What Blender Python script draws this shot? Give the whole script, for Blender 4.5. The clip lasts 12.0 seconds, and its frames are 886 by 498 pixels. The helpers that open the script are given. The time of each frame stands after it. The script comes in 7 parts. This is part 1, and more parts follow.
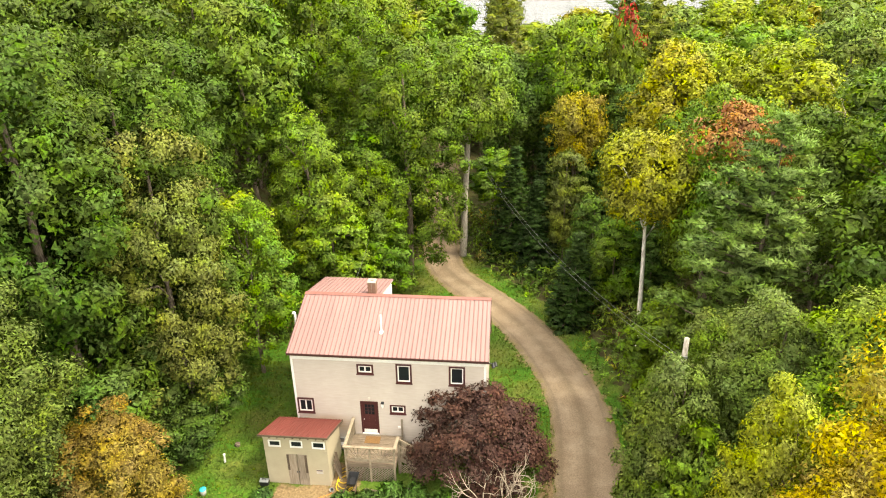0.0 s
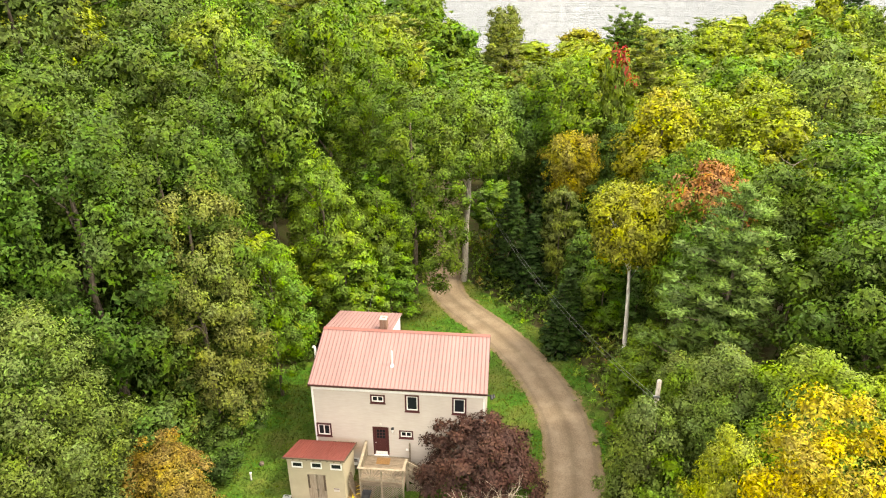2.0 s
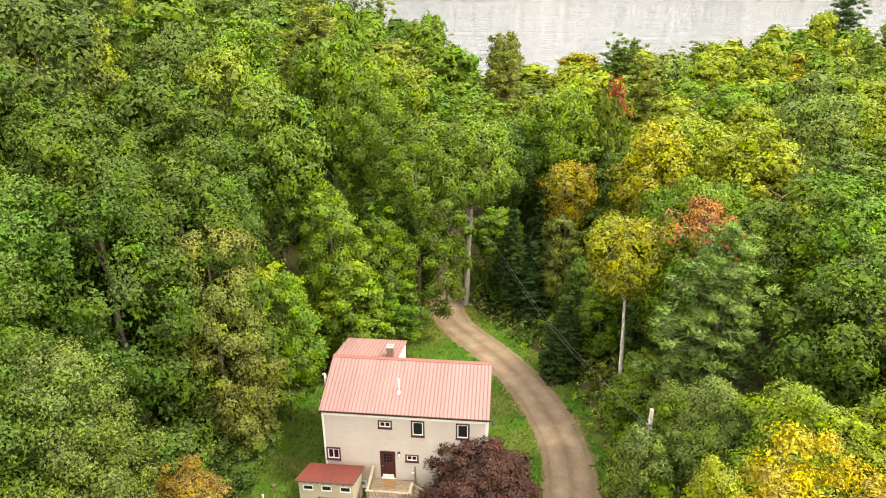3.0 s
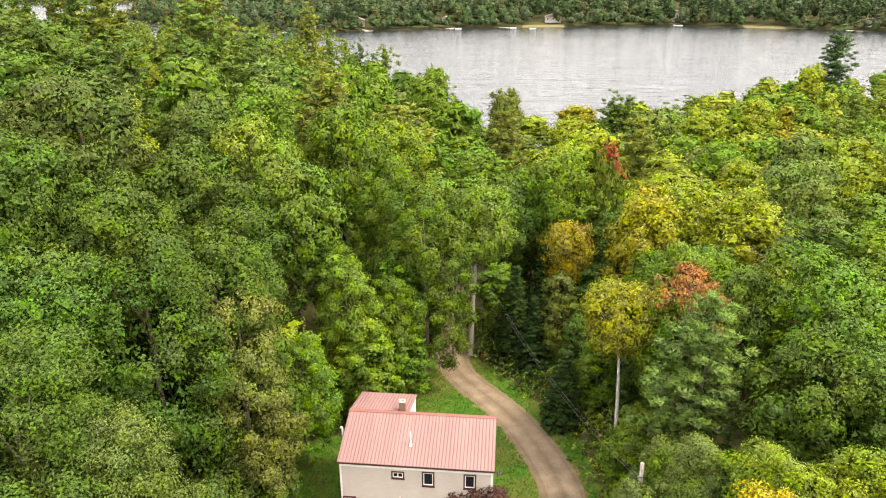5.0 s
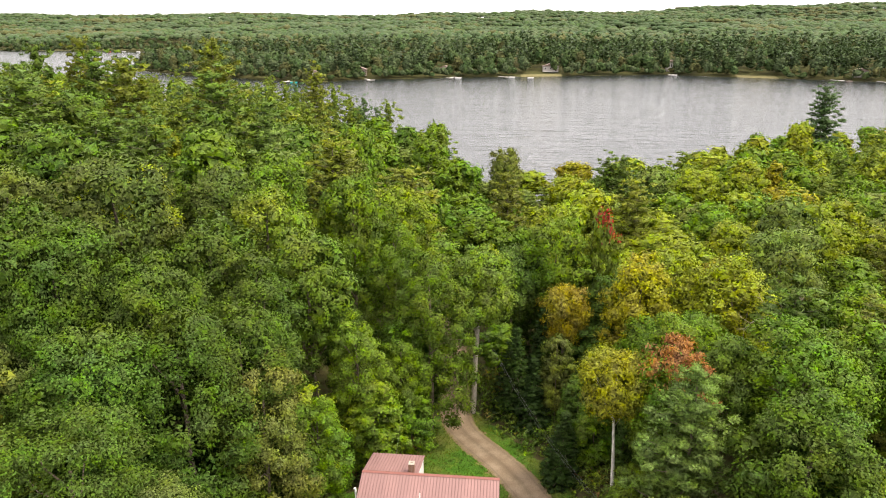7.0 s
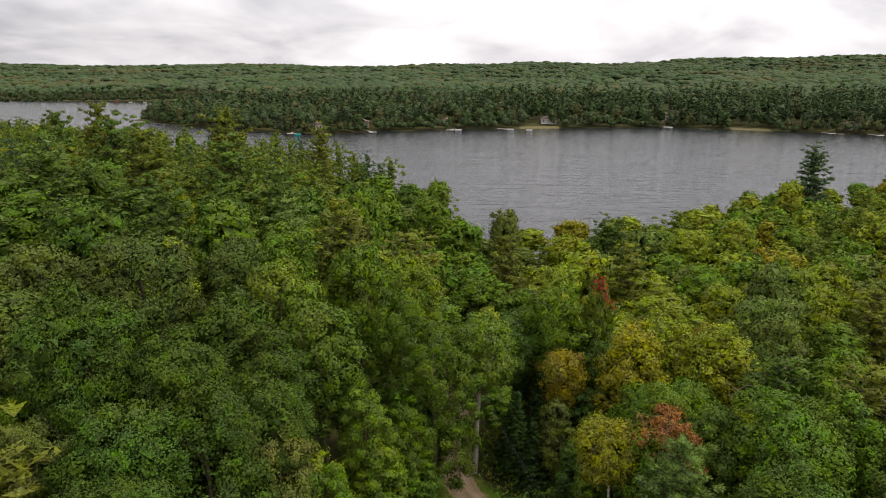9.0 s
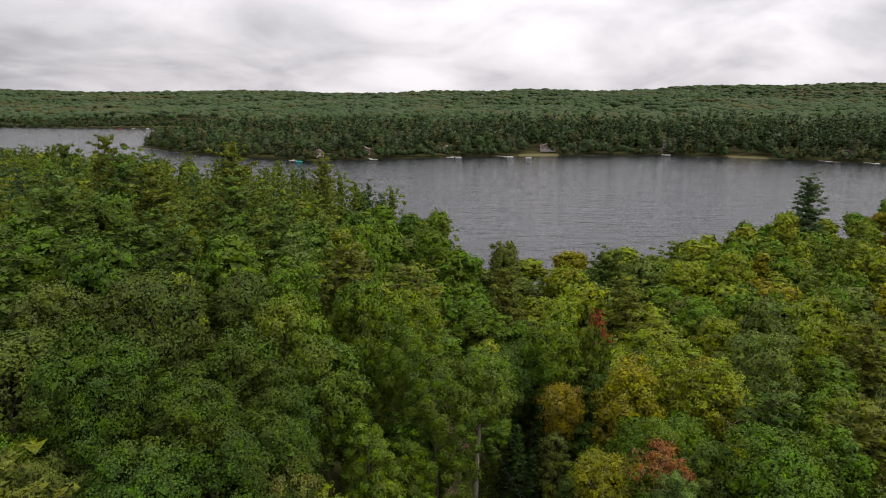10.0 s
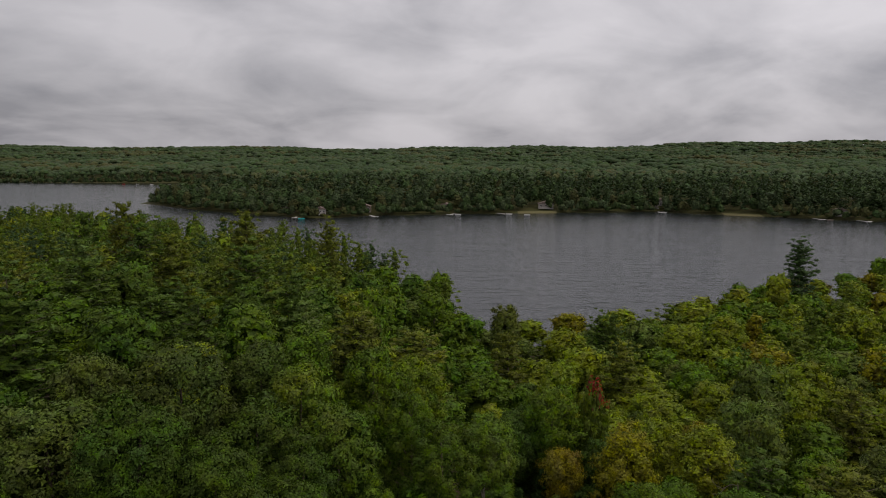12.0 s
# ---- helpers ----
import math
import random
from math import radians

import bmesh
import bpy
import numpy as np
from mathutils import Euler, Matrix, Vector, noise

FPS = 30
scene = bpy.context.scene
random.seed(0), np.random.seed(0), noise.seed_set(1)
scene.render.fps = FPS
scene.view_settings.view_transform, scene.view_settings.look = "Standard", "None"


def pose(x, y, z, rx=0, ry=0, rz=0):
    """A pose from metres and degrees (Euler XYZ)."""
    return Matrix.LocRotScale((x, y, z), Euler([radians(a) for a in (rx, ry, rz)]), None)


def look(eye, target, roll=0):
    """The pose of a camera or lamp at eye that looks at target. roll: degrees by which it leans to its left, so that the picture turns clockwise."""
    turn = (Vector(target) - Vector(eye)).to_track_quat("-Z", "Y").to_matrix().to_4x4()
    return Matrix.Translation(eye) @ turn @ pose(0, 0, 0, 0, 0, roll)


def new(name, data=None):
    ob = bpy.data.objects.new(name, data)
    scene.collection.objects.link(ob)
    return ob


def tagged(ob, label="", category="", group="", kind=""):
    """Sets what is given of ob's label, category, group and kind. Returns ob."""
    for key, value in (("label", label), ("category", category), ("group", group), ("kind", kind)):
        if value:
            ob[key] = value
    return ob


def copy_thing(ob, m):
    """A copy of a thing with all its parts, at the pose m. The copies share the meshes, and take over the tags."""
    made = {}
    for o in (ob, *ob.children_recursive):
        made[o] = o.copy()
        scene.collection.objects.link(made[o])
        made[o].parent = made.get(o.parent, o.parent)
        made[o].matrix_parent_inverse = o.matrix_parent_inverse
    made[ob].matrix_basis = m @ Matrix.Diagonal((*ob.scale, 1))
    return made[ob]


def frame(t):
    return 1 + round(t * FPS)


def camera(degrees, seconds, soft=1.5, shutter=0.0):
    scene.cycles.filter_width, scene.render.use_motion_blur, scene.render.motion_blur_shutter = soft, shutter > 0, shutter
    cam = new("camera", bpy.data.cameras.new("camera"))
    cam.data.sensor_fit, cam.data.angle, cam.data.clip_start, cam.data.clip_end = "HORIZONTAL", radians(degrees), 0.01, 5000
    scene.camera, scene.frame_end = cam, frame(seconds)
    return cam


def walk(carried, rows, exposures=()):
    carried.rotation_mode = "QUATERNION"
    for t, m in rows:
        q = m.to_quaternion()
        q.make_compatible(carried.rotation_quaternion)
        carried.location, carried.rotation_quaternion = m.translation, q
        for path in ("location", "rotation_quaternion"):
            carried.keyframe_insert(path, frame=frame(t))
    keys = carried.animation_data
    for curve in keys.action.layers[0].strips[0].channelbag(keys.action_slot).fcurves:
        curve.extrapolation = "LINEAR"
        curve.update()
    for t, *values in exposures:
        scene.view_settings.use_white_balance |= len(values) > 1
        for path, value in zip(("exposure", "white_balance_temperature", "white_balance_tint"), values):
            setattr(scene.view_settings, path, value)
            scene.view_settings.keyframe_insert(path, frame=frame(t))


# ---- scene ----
cam = camera(66.0, 12.0, soft=1.1)
PATH = [
    (0, (0.6, -0.672, 26.387), (0.426, 1.112, 25.5), -0.8),
    (0.5, (0.554, -1.41, 27.269), (0.382, 0.373, 26.381), -0.7),
    (1, (0.526, -2.097, 28.359), (0.355, -0.316, 27.466), -0.6),
    (1.5, (0.577, -2.82, 29.501), (0.405, -1.039, 28.608), -0.5),
    (2, (0.513, -3.522, 30.505), (0.344, -1.737, 29.621), -0.2),
    (2.5, (0.43, -4.251, 31.502), (0.26, -2.457, 30.635), -0.2),
    (3, (0.355, -4.969, 32.488), (0.186, -3.165, 31.639), -0.1),
    (5, (0.153, -8.018, 35.723), (-0.023, -6.171, 34.977), -0.1),
    (5.5, (0.195, -8.849, 36.584), (0.015, -6.991, 35.868), -0.1),
    (6, (0.016, -9.62, 37.532), (-0.162, -7.751, 36.843), -0.0),
    (6.5, (-0.034, -10.41, 38.424), (-0.212, -8.531, 37.763), -0.0),
    (7, (-0.097, -11.16, 39.397), (-0.275, -9.271, 38.765), 0.0),
    (9, (-0.163, -14.532, 43.026), (-0.344, -12.605, 42.523), 0.1),
    (9.5, (-0.118, -15.48, 43.878), (-0.301, -13.544, 43.41), 0.2),
    (10, (-0.164, -16.459, 44.816), (-0.346, -14.515, 44.384), 0.2),
    (10.5, (-0.269, -17.404, 45.588), (-0.45, -15.452, 45.195), 0.3),
    (11, (-0.371, -18.514, 46.367), (-0.552, -16.554, 46.013), 0.4),
    (11.5, (-0.52, -19.926, 47.199), (-0.7, -17.959, 46.884), 0.4),
    (12, (-0.577, -21.686, 48.154), (-0.759, -19.714, 47.876), 0.3),
]
EXPOSURES = [(0, 1.62, 7350, 3), (2.5, 1.52, 7250, 5), (5, 1.38, 6950, 9), (6, 1.32, 6900, 9), (7, 0.98, 6850, 10), (9, -0.2, 6550, 11), (9.5, -0.33, 6500, 12), (10.5, -0.52, 6450, 12), (11, -0.52, 6450, 12), (11.5, -0.68, 6450, 12), (12, -1.27, 6400, 12)]
walk(cam, [(t, look(eye, target, roll)) for t, eye, target, roll in PATH], EXPOSURES)

# ---- sky, sun, exposure ----
SUN_AZ, SUN_EL = 95.0, 58.0      # degrees east of the view's north, and above the horizon


def make_world():
    w = bpy.data.worlds.new("overcast_sky")
    scene.world = w
    w.use_nodes = True
    n, l = w.node_tree.nodes, w.node_tree.links
    n.clear()
    out = n.new("ShaderNodeOutputWorld")
    bg = n.new("ShaderNodeBackground")
    sky = n.new("ShaderNodeTexSky")
    sky.sky_type = "NISHITA"
    sky.sun_disc = False
    sky.sun_elevation = radians(SUN_EL)
    sky.sun_rotation = radians(SUN_AZ)
    sky.altitude = 100
    sky.dust_density = 3.0
    tc = n.new("ShaderNodeTexCoord")
    sep = n.new("ShaderNodeSeparateXYZ")
    l.new(tc.outputs["Generated"], sep.inputs[0])

    def m(op, a, b, clamp=False):
        q = n.new("ShaderNodeMath")
        q.operation = op
        q.use_clamp = clamp
        for i, v in enumerate((a, b)):
            if isinstance(v, (int, float)):
                q.inputs[i].default_value = v
            elif v is not None:
                l.new(v, q.inputs[i])
        return q.outputs[0]
    h = m("ADD", m("MAXIMUM", sep.outputs[2], 0.0), 0.3)
    comb = n.new("ShaderNodeCombineXYZ")
    l.new(m("DIVIDE", sep.outputs[0], h), comb.inputs[0])
    l.new(m("DIVIDE", sep.outputs[1], h), comb.inputs[1])
    big = n.new("ShaderNodeTexNoise")
    big.inputs["Scale"].default_value = 0.62
    big.inputs["Detail"].default_value = 8
    big.inputs["Roughness"].default_value = 0.56
    big.inputs["Distortion"].default_value = 0.25
    l.new(comb.outputs[0], big.inputs["Vector"])
    ramp = n.new("ShaderNodeValToRGB")
    e = ramp.color_ramp.elements
    e[0].position, e[0].color = 0.38, (0.52, 0.51, 0.54, 1)
    e[1].position, e[1].color = 0.57, (1.06, 1.02, 1.035, 1)
    mid = e.new(0.47)
    mid.color = (0.79, 0.765, 0.785, 1)
    small = n.new("ShaderNodeTexNoise")
    small.inputs["Scale"].default_value = 1.7
    small.inputs["Detail"].default_value = 7
    small.inputs["Roughness"].default_value = 0.5
    small.inputs["Distortion"].default_value = 0.6
    l.new(comb.outputs[0], small.inputs["Vector"])
    l.new(m("ADD", m("MULTIPLY", big.outputs[0], 0.6), m("MULTIPLY", small.outputs[0], 0.4)), ramp.inputs[0])
    # the cloud is thinner, and brighter, towards the sun's side
    side = m("ADD", m("MULTIPLY", sep.outputs[0], 0.2), m("ADD", 1.0, m("MULTIPLY", m("MAXIMUM", sep.outputs[2], 0.0), 0.7)))
    tint = n.new("ShaderNodeMixRGB")
    tint.blend_type = "MULTIPLY"
    tint.inputs[0].default_value = 1
    l.new(ramp.outputs[0], tint.inputs[1])
    l.new(side, tint.inputs[2])
    clouds = n.new("ShaderNodeMixRGB")
    clouds.blend_type = "MULTIPLY"
    clouds.inputs[0].default_value = 1
    clouds.inputs[2].default_value = (CLOUD, CLOUD, CLOUD, 1)
    l.new(tint.outputs[0], clouds.inputs[1])
    mix = n.new("ShaderNodeMixRGB")
    mix.inputs[0].default_value = 0.88
    l.new(sky.outputs[0], mix.inputs[1])
    l.new(clouds.outputs[0], mix.inputs[2])
    l.new(mix.outputs[0], bg.inputs[0])
    bg.inputs[1].default_value = 0.12
    l.new(bg.outputs[0], out.inputs[0])


CLOUD = 12.0
make_world()
lamp = bpy.data.lights.new("sun", "SUN")
lamp.energy, lamp.angle, lamp.color = 2.6, radians(12), (1.0, 0.93, 0.80)
sun = new("sun", lamp)
az, el = radians(SUN_AZ), radians(SUN_EL)
sun.matrix_world = look((0, 0, 300), (-math.sin(az) * math.cos(el), -math.cos(az) * math.cos(el), 300 - math.sin(el)))

# ---- materials ----
def start(name):
    mt = bpy.data.materials.new(name)
    mt.use_nodes = True
    nt = mt.node_tree
    return mt, nt.nodes, nt.links, nt.nodes["Principled BSDF"]


def noise_node(n, l, scale, detail=4, vec=None, rough=0.55):
    q = n.new("ShaderNodeTexNoise")
    q.inputs["Scale"].default_value = scale
    q.inputs["Detail"].default_value = detail
    q.inputs["Roughness"].default_value = rough
    if vec is not None:
        l.new(vec, q.inputs["Vector"])
    return q.outputs[0]


def world_pos(n):
    return n.new("ShaderNodeNewGeometry").outputs["Position"]


def own_pos(n):
    return n.new("ShaderNodeTexCoord").outputs["Object"]


def ramp_node(n, l, fac, stops):
    r = n.new("ShaderNodeValToRGB")
    e = r.color_ramp.elements
    e[0].position, e[0].color = stops[0][0], (*stops[0][1], 1)
    e[1].position, e[1].color = stops[-1][0], (*stops[-1][1], 1)
    for p, c in stops[1:-1]:
        e.new(p).color = (*c, 1)
    l.new(fac, r.inputs[0])
    return r.outputs[0]


def mix_node(n, l, fac, a, b, mode="MIX"):
    q = n.new("ShaderNodeMixRGB")
    q.blend_type = mode
    for i, v in enumerate((fac, a, b)):
        if isinstance(v, (int, float)):
            q.inputs[i].default_value = v
        elif isinstance(v, tuple):
            q.inputs[i].default_value = (*v, 1)
        else:
            l.new(v, q.inputs[i])
    return q.outputs[0]


def bump_node(n, l, height, strength, dist, b):
    q = n.new("ShaderNodeBump")
    q.inputs["Strength"].default_value = strength
    q.inputs["Distance"].default_value = dist
    l.new(height, q.inputs["Height"])
    l.new(q.outputs[0], b.inputs["Normal"])


def stretch(n, l, vec, s):
    q = n.new("ShaderNodeMapping")
    q.inputs["Scale"].default_value = s
    l.new(vec, q.inputs[0])
    return q.outputs[0]


def plain(name, c, rough=0.7, var=0.25, scale=6.0, metal=0.0, bump=0.2, bd=0.01, spec=0.3):
    """Painted or raw surface: two scales of tone variation and a fine relief."""
    mt, n, l, b = start(name)
    p = own_pos(n)
    a = noise_node(n, l, scale, 6, p)
    f = noise_node(n, l, scale * 9, 3, p)
    lo = tuple(v * (1 - var) for v in c)
    hi = tuple(min(1, v * (1 + var * 0.7)) for v in c)
    col = ramp_node(n, l, a, [(0.3, lo), (0.7, hi)])
    col = mix_node(n, l, 0.25, col, ramp_node(n, l, f, [(0.3, lo), (0.75, hi)]))
    l.new(col, b.inputs["Base Color"])
    b.inputs["Roughness"].default_value = rough
    b.inputs["Metallic"].default_value = metal
    b.inputs["Specular IOR Level"].default_value = spec
    if bump:
        bump_node(n, l, f, bump, bd, b)
    return mt


def wood(name, lo, hi, along=(1, 12, 12)):
    mt, n, l, b = start(name)
    p = own_pos(n)
    g = noise_node(n, l, 2.2, 7, stretch(n, l, p, along), 0.65)
    s = noise_node(n, l, 1.1, 3, p)
    col = ramp_node(n, l, g, [(0.3, lo), (0.7, hi)])
    col = mix_node(n, l, ramp_node(n, l, s, [(0.45, (0, 0, 0)), (0.75, (0.5, 0.5, 0.5))]), col, tuple(v * 0.55 for v in lo))
    rnd = n.new("ShaderNodeObjectInfo").outputs["Random"]
    col = mix_node(n, l, 1.0, col, ramp_node(n, l, rnd, [(0, (0.8, 0.8, 0.8)), (1, (1.1, 1.08, 1.05))]), "MULTIPLY")
    l.new(col, b.inputs["Base Color"])
    b.inputs["Roughness"].default_value = 0.85
    b.inputs["Specular IOR Level"].default_value = 0.2
    bump_node(n, l, g, 0.4, 0.01, b)
    return mt


def leaf(name, colour=None, var=0.38, patch=0.25, through_light=0.12, rough=0.65, grain=8.0, relief=0.0):
    """Leaves: the tree's own colour, varied leaf by leaf and patch by patch, with light passing through."""
    mt, n, l, b = start(name)
    info = n.new("ShaderNodeObjectInfo")
    geo = n.new("ShaderNodeNewGeometry")
    base = info.outputs["Color"]
    if colour:
        q = n.new("ShaderNodeRGB")
        q.outputs[0].default_value = (*colour, 1)
        base = q.outputs[0]
    hsv = n.new("ShaderNodeHueSaturation")
    l.new(base, hsv.inputs["Color"])

    def span(src, lo, hi, a=0.0, z=1.0):
        q = n.new("ShaderNodeMapRange")
        q.inputs[1].default_value, q.inputs[2].default_value = a, z
        q.inputs[3].default_value, q.inputs[4].default_value = lo, hi
        l.new(src, q.inputs[0])
        return q.outputs[0]
    big = noise_node(n, l, 0.16, 3, geo.outputs["Position"])
    mid = noise_node(n, l, 0.9, 3, geo.outputs["Position"])
    isl = geo.outputs["Random Per Island"]
    add = n.new("ShaderNodeMath")
    add.operation = "ADD"
    l.new(span(big, -patch * 0.14, patch * 0.03, 0.3, 0.7), add.inputs[0])
    l.new(span(isl, 0.485, 0.508), add.inputs[1])
    l.new(add.outputs[0], hsv.inputs["Hue"])
    l.new(span(mid, 0.85, 1.12, 0.3, 0.7), hsv.inputs["Saturation"])
    val = n.new("ShaderNodeMath")
    val.operation = "MULTIPLY"
    l.new(span(isl, 1 - var, 1 + var), val.inputs[0])
    each = n.new("ShaderNodeMath")
    each.operation = "MULTIPLY"
    fleck = noise_node(n, l, grain, 1 if grain > 5 else 3, geo.outputs["Position"])
    mott = n.new("ShaderNodeMath")
    mott.operation = "MULTIPLY"
    l.new(span(mid, 0.85, 1.15, 0.3, 0.7), mott.inputs[0])
    l.new(span(fleck, 0.65, 1.35, 0.34, 0.66), mott.inputs[1])
    if relief:
        bump_node(n, l, fleck, 0.9, relief, b)
    l.new(mott.outputs[0], each.inputs[0])
    l.new(span(info.outputs["Random"], 0.85, 1.15), each.inputs[1])
    l.new(each.outputs[0], val.inputs[1])
    l.new(val.outputs[0], hsv.inputs["Value"])
    l.new(hsv.outputs[0], b.inputs["Base Color"])
    b.inputs["Roughness"].default_value = rough
    b.inputs["Specular IOR Level"].default_value = 0.07
    tr = n.new("ShaderNodeBsdfTranslucent")
    warm = mix_node(n, l, 1.0, hsv.outputs[0], (1.08, 1.22, 0.5), "MULTIPLY")
    l.new(warm, tr.inputs[0])
    mx = n.new("ShaderNodeMixShader")
    mx.inputs[0].default_value = through_light
    l.new(b.outputs[0], mx.inputs[1])
    l.new(tr.outputs[0], mx.inputs[2])
    l.new(mx.outputs[0], n["Material Output"].inputs[0])
    return mt


def bark(name, lo, hi, scale=5):
    mt, n, l, b = start(name)
    p = own_pos(n)
    g = noise_node(n, l, scale, 6, stretch(n, l, p, (3, 3, 0.7)))
    l.new(ramp_node(n, l, g, [(0.32, lo), (0.66, hi)]), b.inputs["Base Color"])
    b.inputs["Roughness"].default_value = 0.9
    b.inputs["Specular IOR Level"].default_value = 0.15
    bump_node(n, l, g, 0.6, 0.03, b)
    return mt


def terrain_material():
    mt, n, l, b = start("ground_cover")
    p = world_pos(n)
    at = n.new("ShaderNodeAttribute")
    at.attribute_name = "lawn"
    bare = n.new("ShaderNodeAttribute")
    bare.attribute_name = "bare"
    big, mid, fine = noise_node(n, l, 0.25, 5, p), noise_node(n, l, 1.3, 5, p), noise_node(n, l, 9, 4, p)
    litter = ramp_node(n, l, mid, [(0.3, (0.035, 0.028, 0.012)), (0.5, (0.06, 0.055, 0.02)), (0.7, (0.05, 0.075, 0.018))])
    grass = ramp_node(n, l, mid, [(0.28, (0.0319, 0.0798, 0.0076)), (0.5, (0.046, 0.114, 0.0099)), (0.72, (0.0874, 0.1254, 0.0152))])
    grass = mix_node(n, l, ramp_node(n, l, big, [(0.44, (0, 0, 0)), (0.66, (0.6, 0.6, 0.6))]), grass, (0.118, 0.098, 0.030))
    grass = mix_node(n, l, 0.55, grass, ramp_node(n, l, fine, [(0.25, (0.25, 0.25, 0.25)), (0.75, (1.6, 1.6, 1.6))]), "MULTIPLY")
    wob = n.new("ShaderNodeMath")
    wob.operation = "ADD"
    l.new(at.outputs["Fac"], wob.inputs[0])
    q = n.new("ShaderNodeMapRange")
    q.inputs[1].default_value, q.inputs[2].default_value, q.inputs[3].default_value, q.inputs[4].default_value = 0.3, 0.7, -0.28, 0.28
    l.new(mid, q.inputs[0])
    l.new(q.outputs[0], wob.inputs[1])
    col = mix_node(n, l, ramp_node(n, l, wob.outputs[0], [(0.4, (0, 0, 0)), (0.6, (1, 1, 1))]), litter, grass)
    wb2 = n.new("ShaderNodeMath")
    wb2.operation = "ADD"
    l.new(bare.outputs["Fac"], wb2.inputs[0])
    l.new(q.outputs[0], wb2.inputs[1])
    sand = ramp_node(n, l, fine, [(0.3, (0.12, 0.08, 0.04)), (0.7, (0.22, 0.155, 0.085))])
    col = mix_node(n, l, ramp_node(n, l, wb2.outputs[0], [(0.45, (0, 0, 0)), (0.65, (1, 1, 1))]), col, sand)
    l.new(col, b.inputs["Base Color"])
    b.inputs["Roughness"].default_value = 0.95
    b.inputs["Specular IOR Level"].default_value = 0.1
    bump_node(n, l, fine, 0.7, 0.12, b)
    return mt


def road_material():
    mt, n, l, b = start("gravel_track")
    p = world_pos(n)
    at = n.new("ShaderNodeAttribute")
    at.attribute_name = "rut"
    mid, fine = noise_node(n, l, 0.8, 5, p), noise_node(n, l, 14, 4, p)
    col = ramp_node(n, l, mid, [(0.3, (0.138, 0.1, 0.066)), (0.5, (0.158, 0.118, 0.079)), (0.7, (0.196, 0.15, 0.104))])
    col = mix_node(n, l, 0.45, col, ramp_node(n, l, fine, [(0.3, (0.45, 0.45, 0.45)), (0.7, (1.4, 1.4, 1.4))]), "MULTIPLY")
    grassy = ramp_node(n, l, fine, [(0.3, (0.09, 0.085, 0.025)), (0.7, (0.19, 0.16, 0.055))])
    wob = n.new("ShaderNodeMath")
    wob.operation = "ADD"
    l.new(at.outputs["Fac"], wob.inputs[0])
    q = n.new("ShaderNodeMapRange")
    q.inputs[1].default_value, q.inputs[2].default_value, q.inputs[3].default_value, q.inputs[4].default_value = 0.3, 0.7, -0.35, 0.35
    l.new(noise_node(n, l, 2.2, 5, p), q.inputs[0])
    l.new(q.outputs[0], wob.inputs[1])
    col = mix_node(n, l, ramp_node(n, l, wob.outputs[0], [(0.6, (0, 0, 0)), (1.0, (0.7, 0.7, 0.7))]), col, grassy)
    col = mix_node(n, l, 1.0, col, ramp_node(n, l, at.outputs["Fac"], [(0.0, (1.16, 1.15, 1.15)), (0.3, (0.84, 0.84, 0.82)), (0.6, (0.98, 0.97, 0.92)), (1.0, (0.9, 0.9, 0.8))]), "MULTIPLY")
    l.new(col, b.inputs["Base Color"])
    b.inputs["Roughness"].default_value = 0.95
    b.inputs["Specular IOR Level"].default_value = 0.1
    bump_node(n, l, fine, 0.6, 0.05, b)
    return mt


def water_material():
    mt, n, l, b = start("lake_surface")
    p = world_pos(n)
    rip = noise_node(n, l, 0.2, 5, stretch(n, l, p, (0.4, 1.25, 1)), 0.62)
    swell = noise_node(n, l, 0.05, 3, stretch(n, l, p, (0.4, 1.3, 1)))
    sm = n.new("ShaderNodeMath")
    sm.operation = "ADD"
    l.new(rip, sm.inputs[0])
    l.new(swell, sm.inputs[1])
    b.inputs["Base Color"].default_value = (0.012, 0.016, 0.02, 1)
    b.inputs["IOR"].default_value = 1.33
    b.inputs["Roughness"].default_value = 0.09
    b.inputs["Specular IOR Level"].default_value = 0.75
    bump_node(n, l, sm.outputs[0], 0.9, 0.9, b)
    return mt


def siding_material():
    mt, n, l, b = start("weathered_siding")
    p = own_pos(n)
    s = noise_node(n, l, 0.7, 5, stretch(n, l, p, (1, 1, 0.5)))
    f = noise_node(n, l, 5, 4, stretch(n, l, p, (0.4, 1, 3)))
    col = ramp_node(n, l, s, [(0.3, (0.335, 0.287, 0.245)), (0.6, (0.40, 0.348, 0.302))])
    col = mix_node(n, l, 0.3, col, ramp_node(n, l, f, [(0.3, (0.30, 0.25, 0.21)), (0.7, (0.44, 0.386, 0.34))]))
    # rusty stain low on the wall beside the shed
    at = n.new("ShaderNodeAttribute")
    at.attribute_name = "stain"
    col = mix_node(n, l, mix_node(n, l, 1.0, at.outputs["Color"], ramp_node(n, l, f, [(0.3, (0.35, 0.35, 0.35)), (0.6, (0.9, 0.9, 0.9))]), "MULTIPLY"), col, (0.27, 0.165, 0.085))
    l.new(col, b.inputs["Base Color"])
    b.inputs["Roughness"].default_value = 0.6
    return mt


HX_ROOF = -10.05      # where the house roof's sheets begin


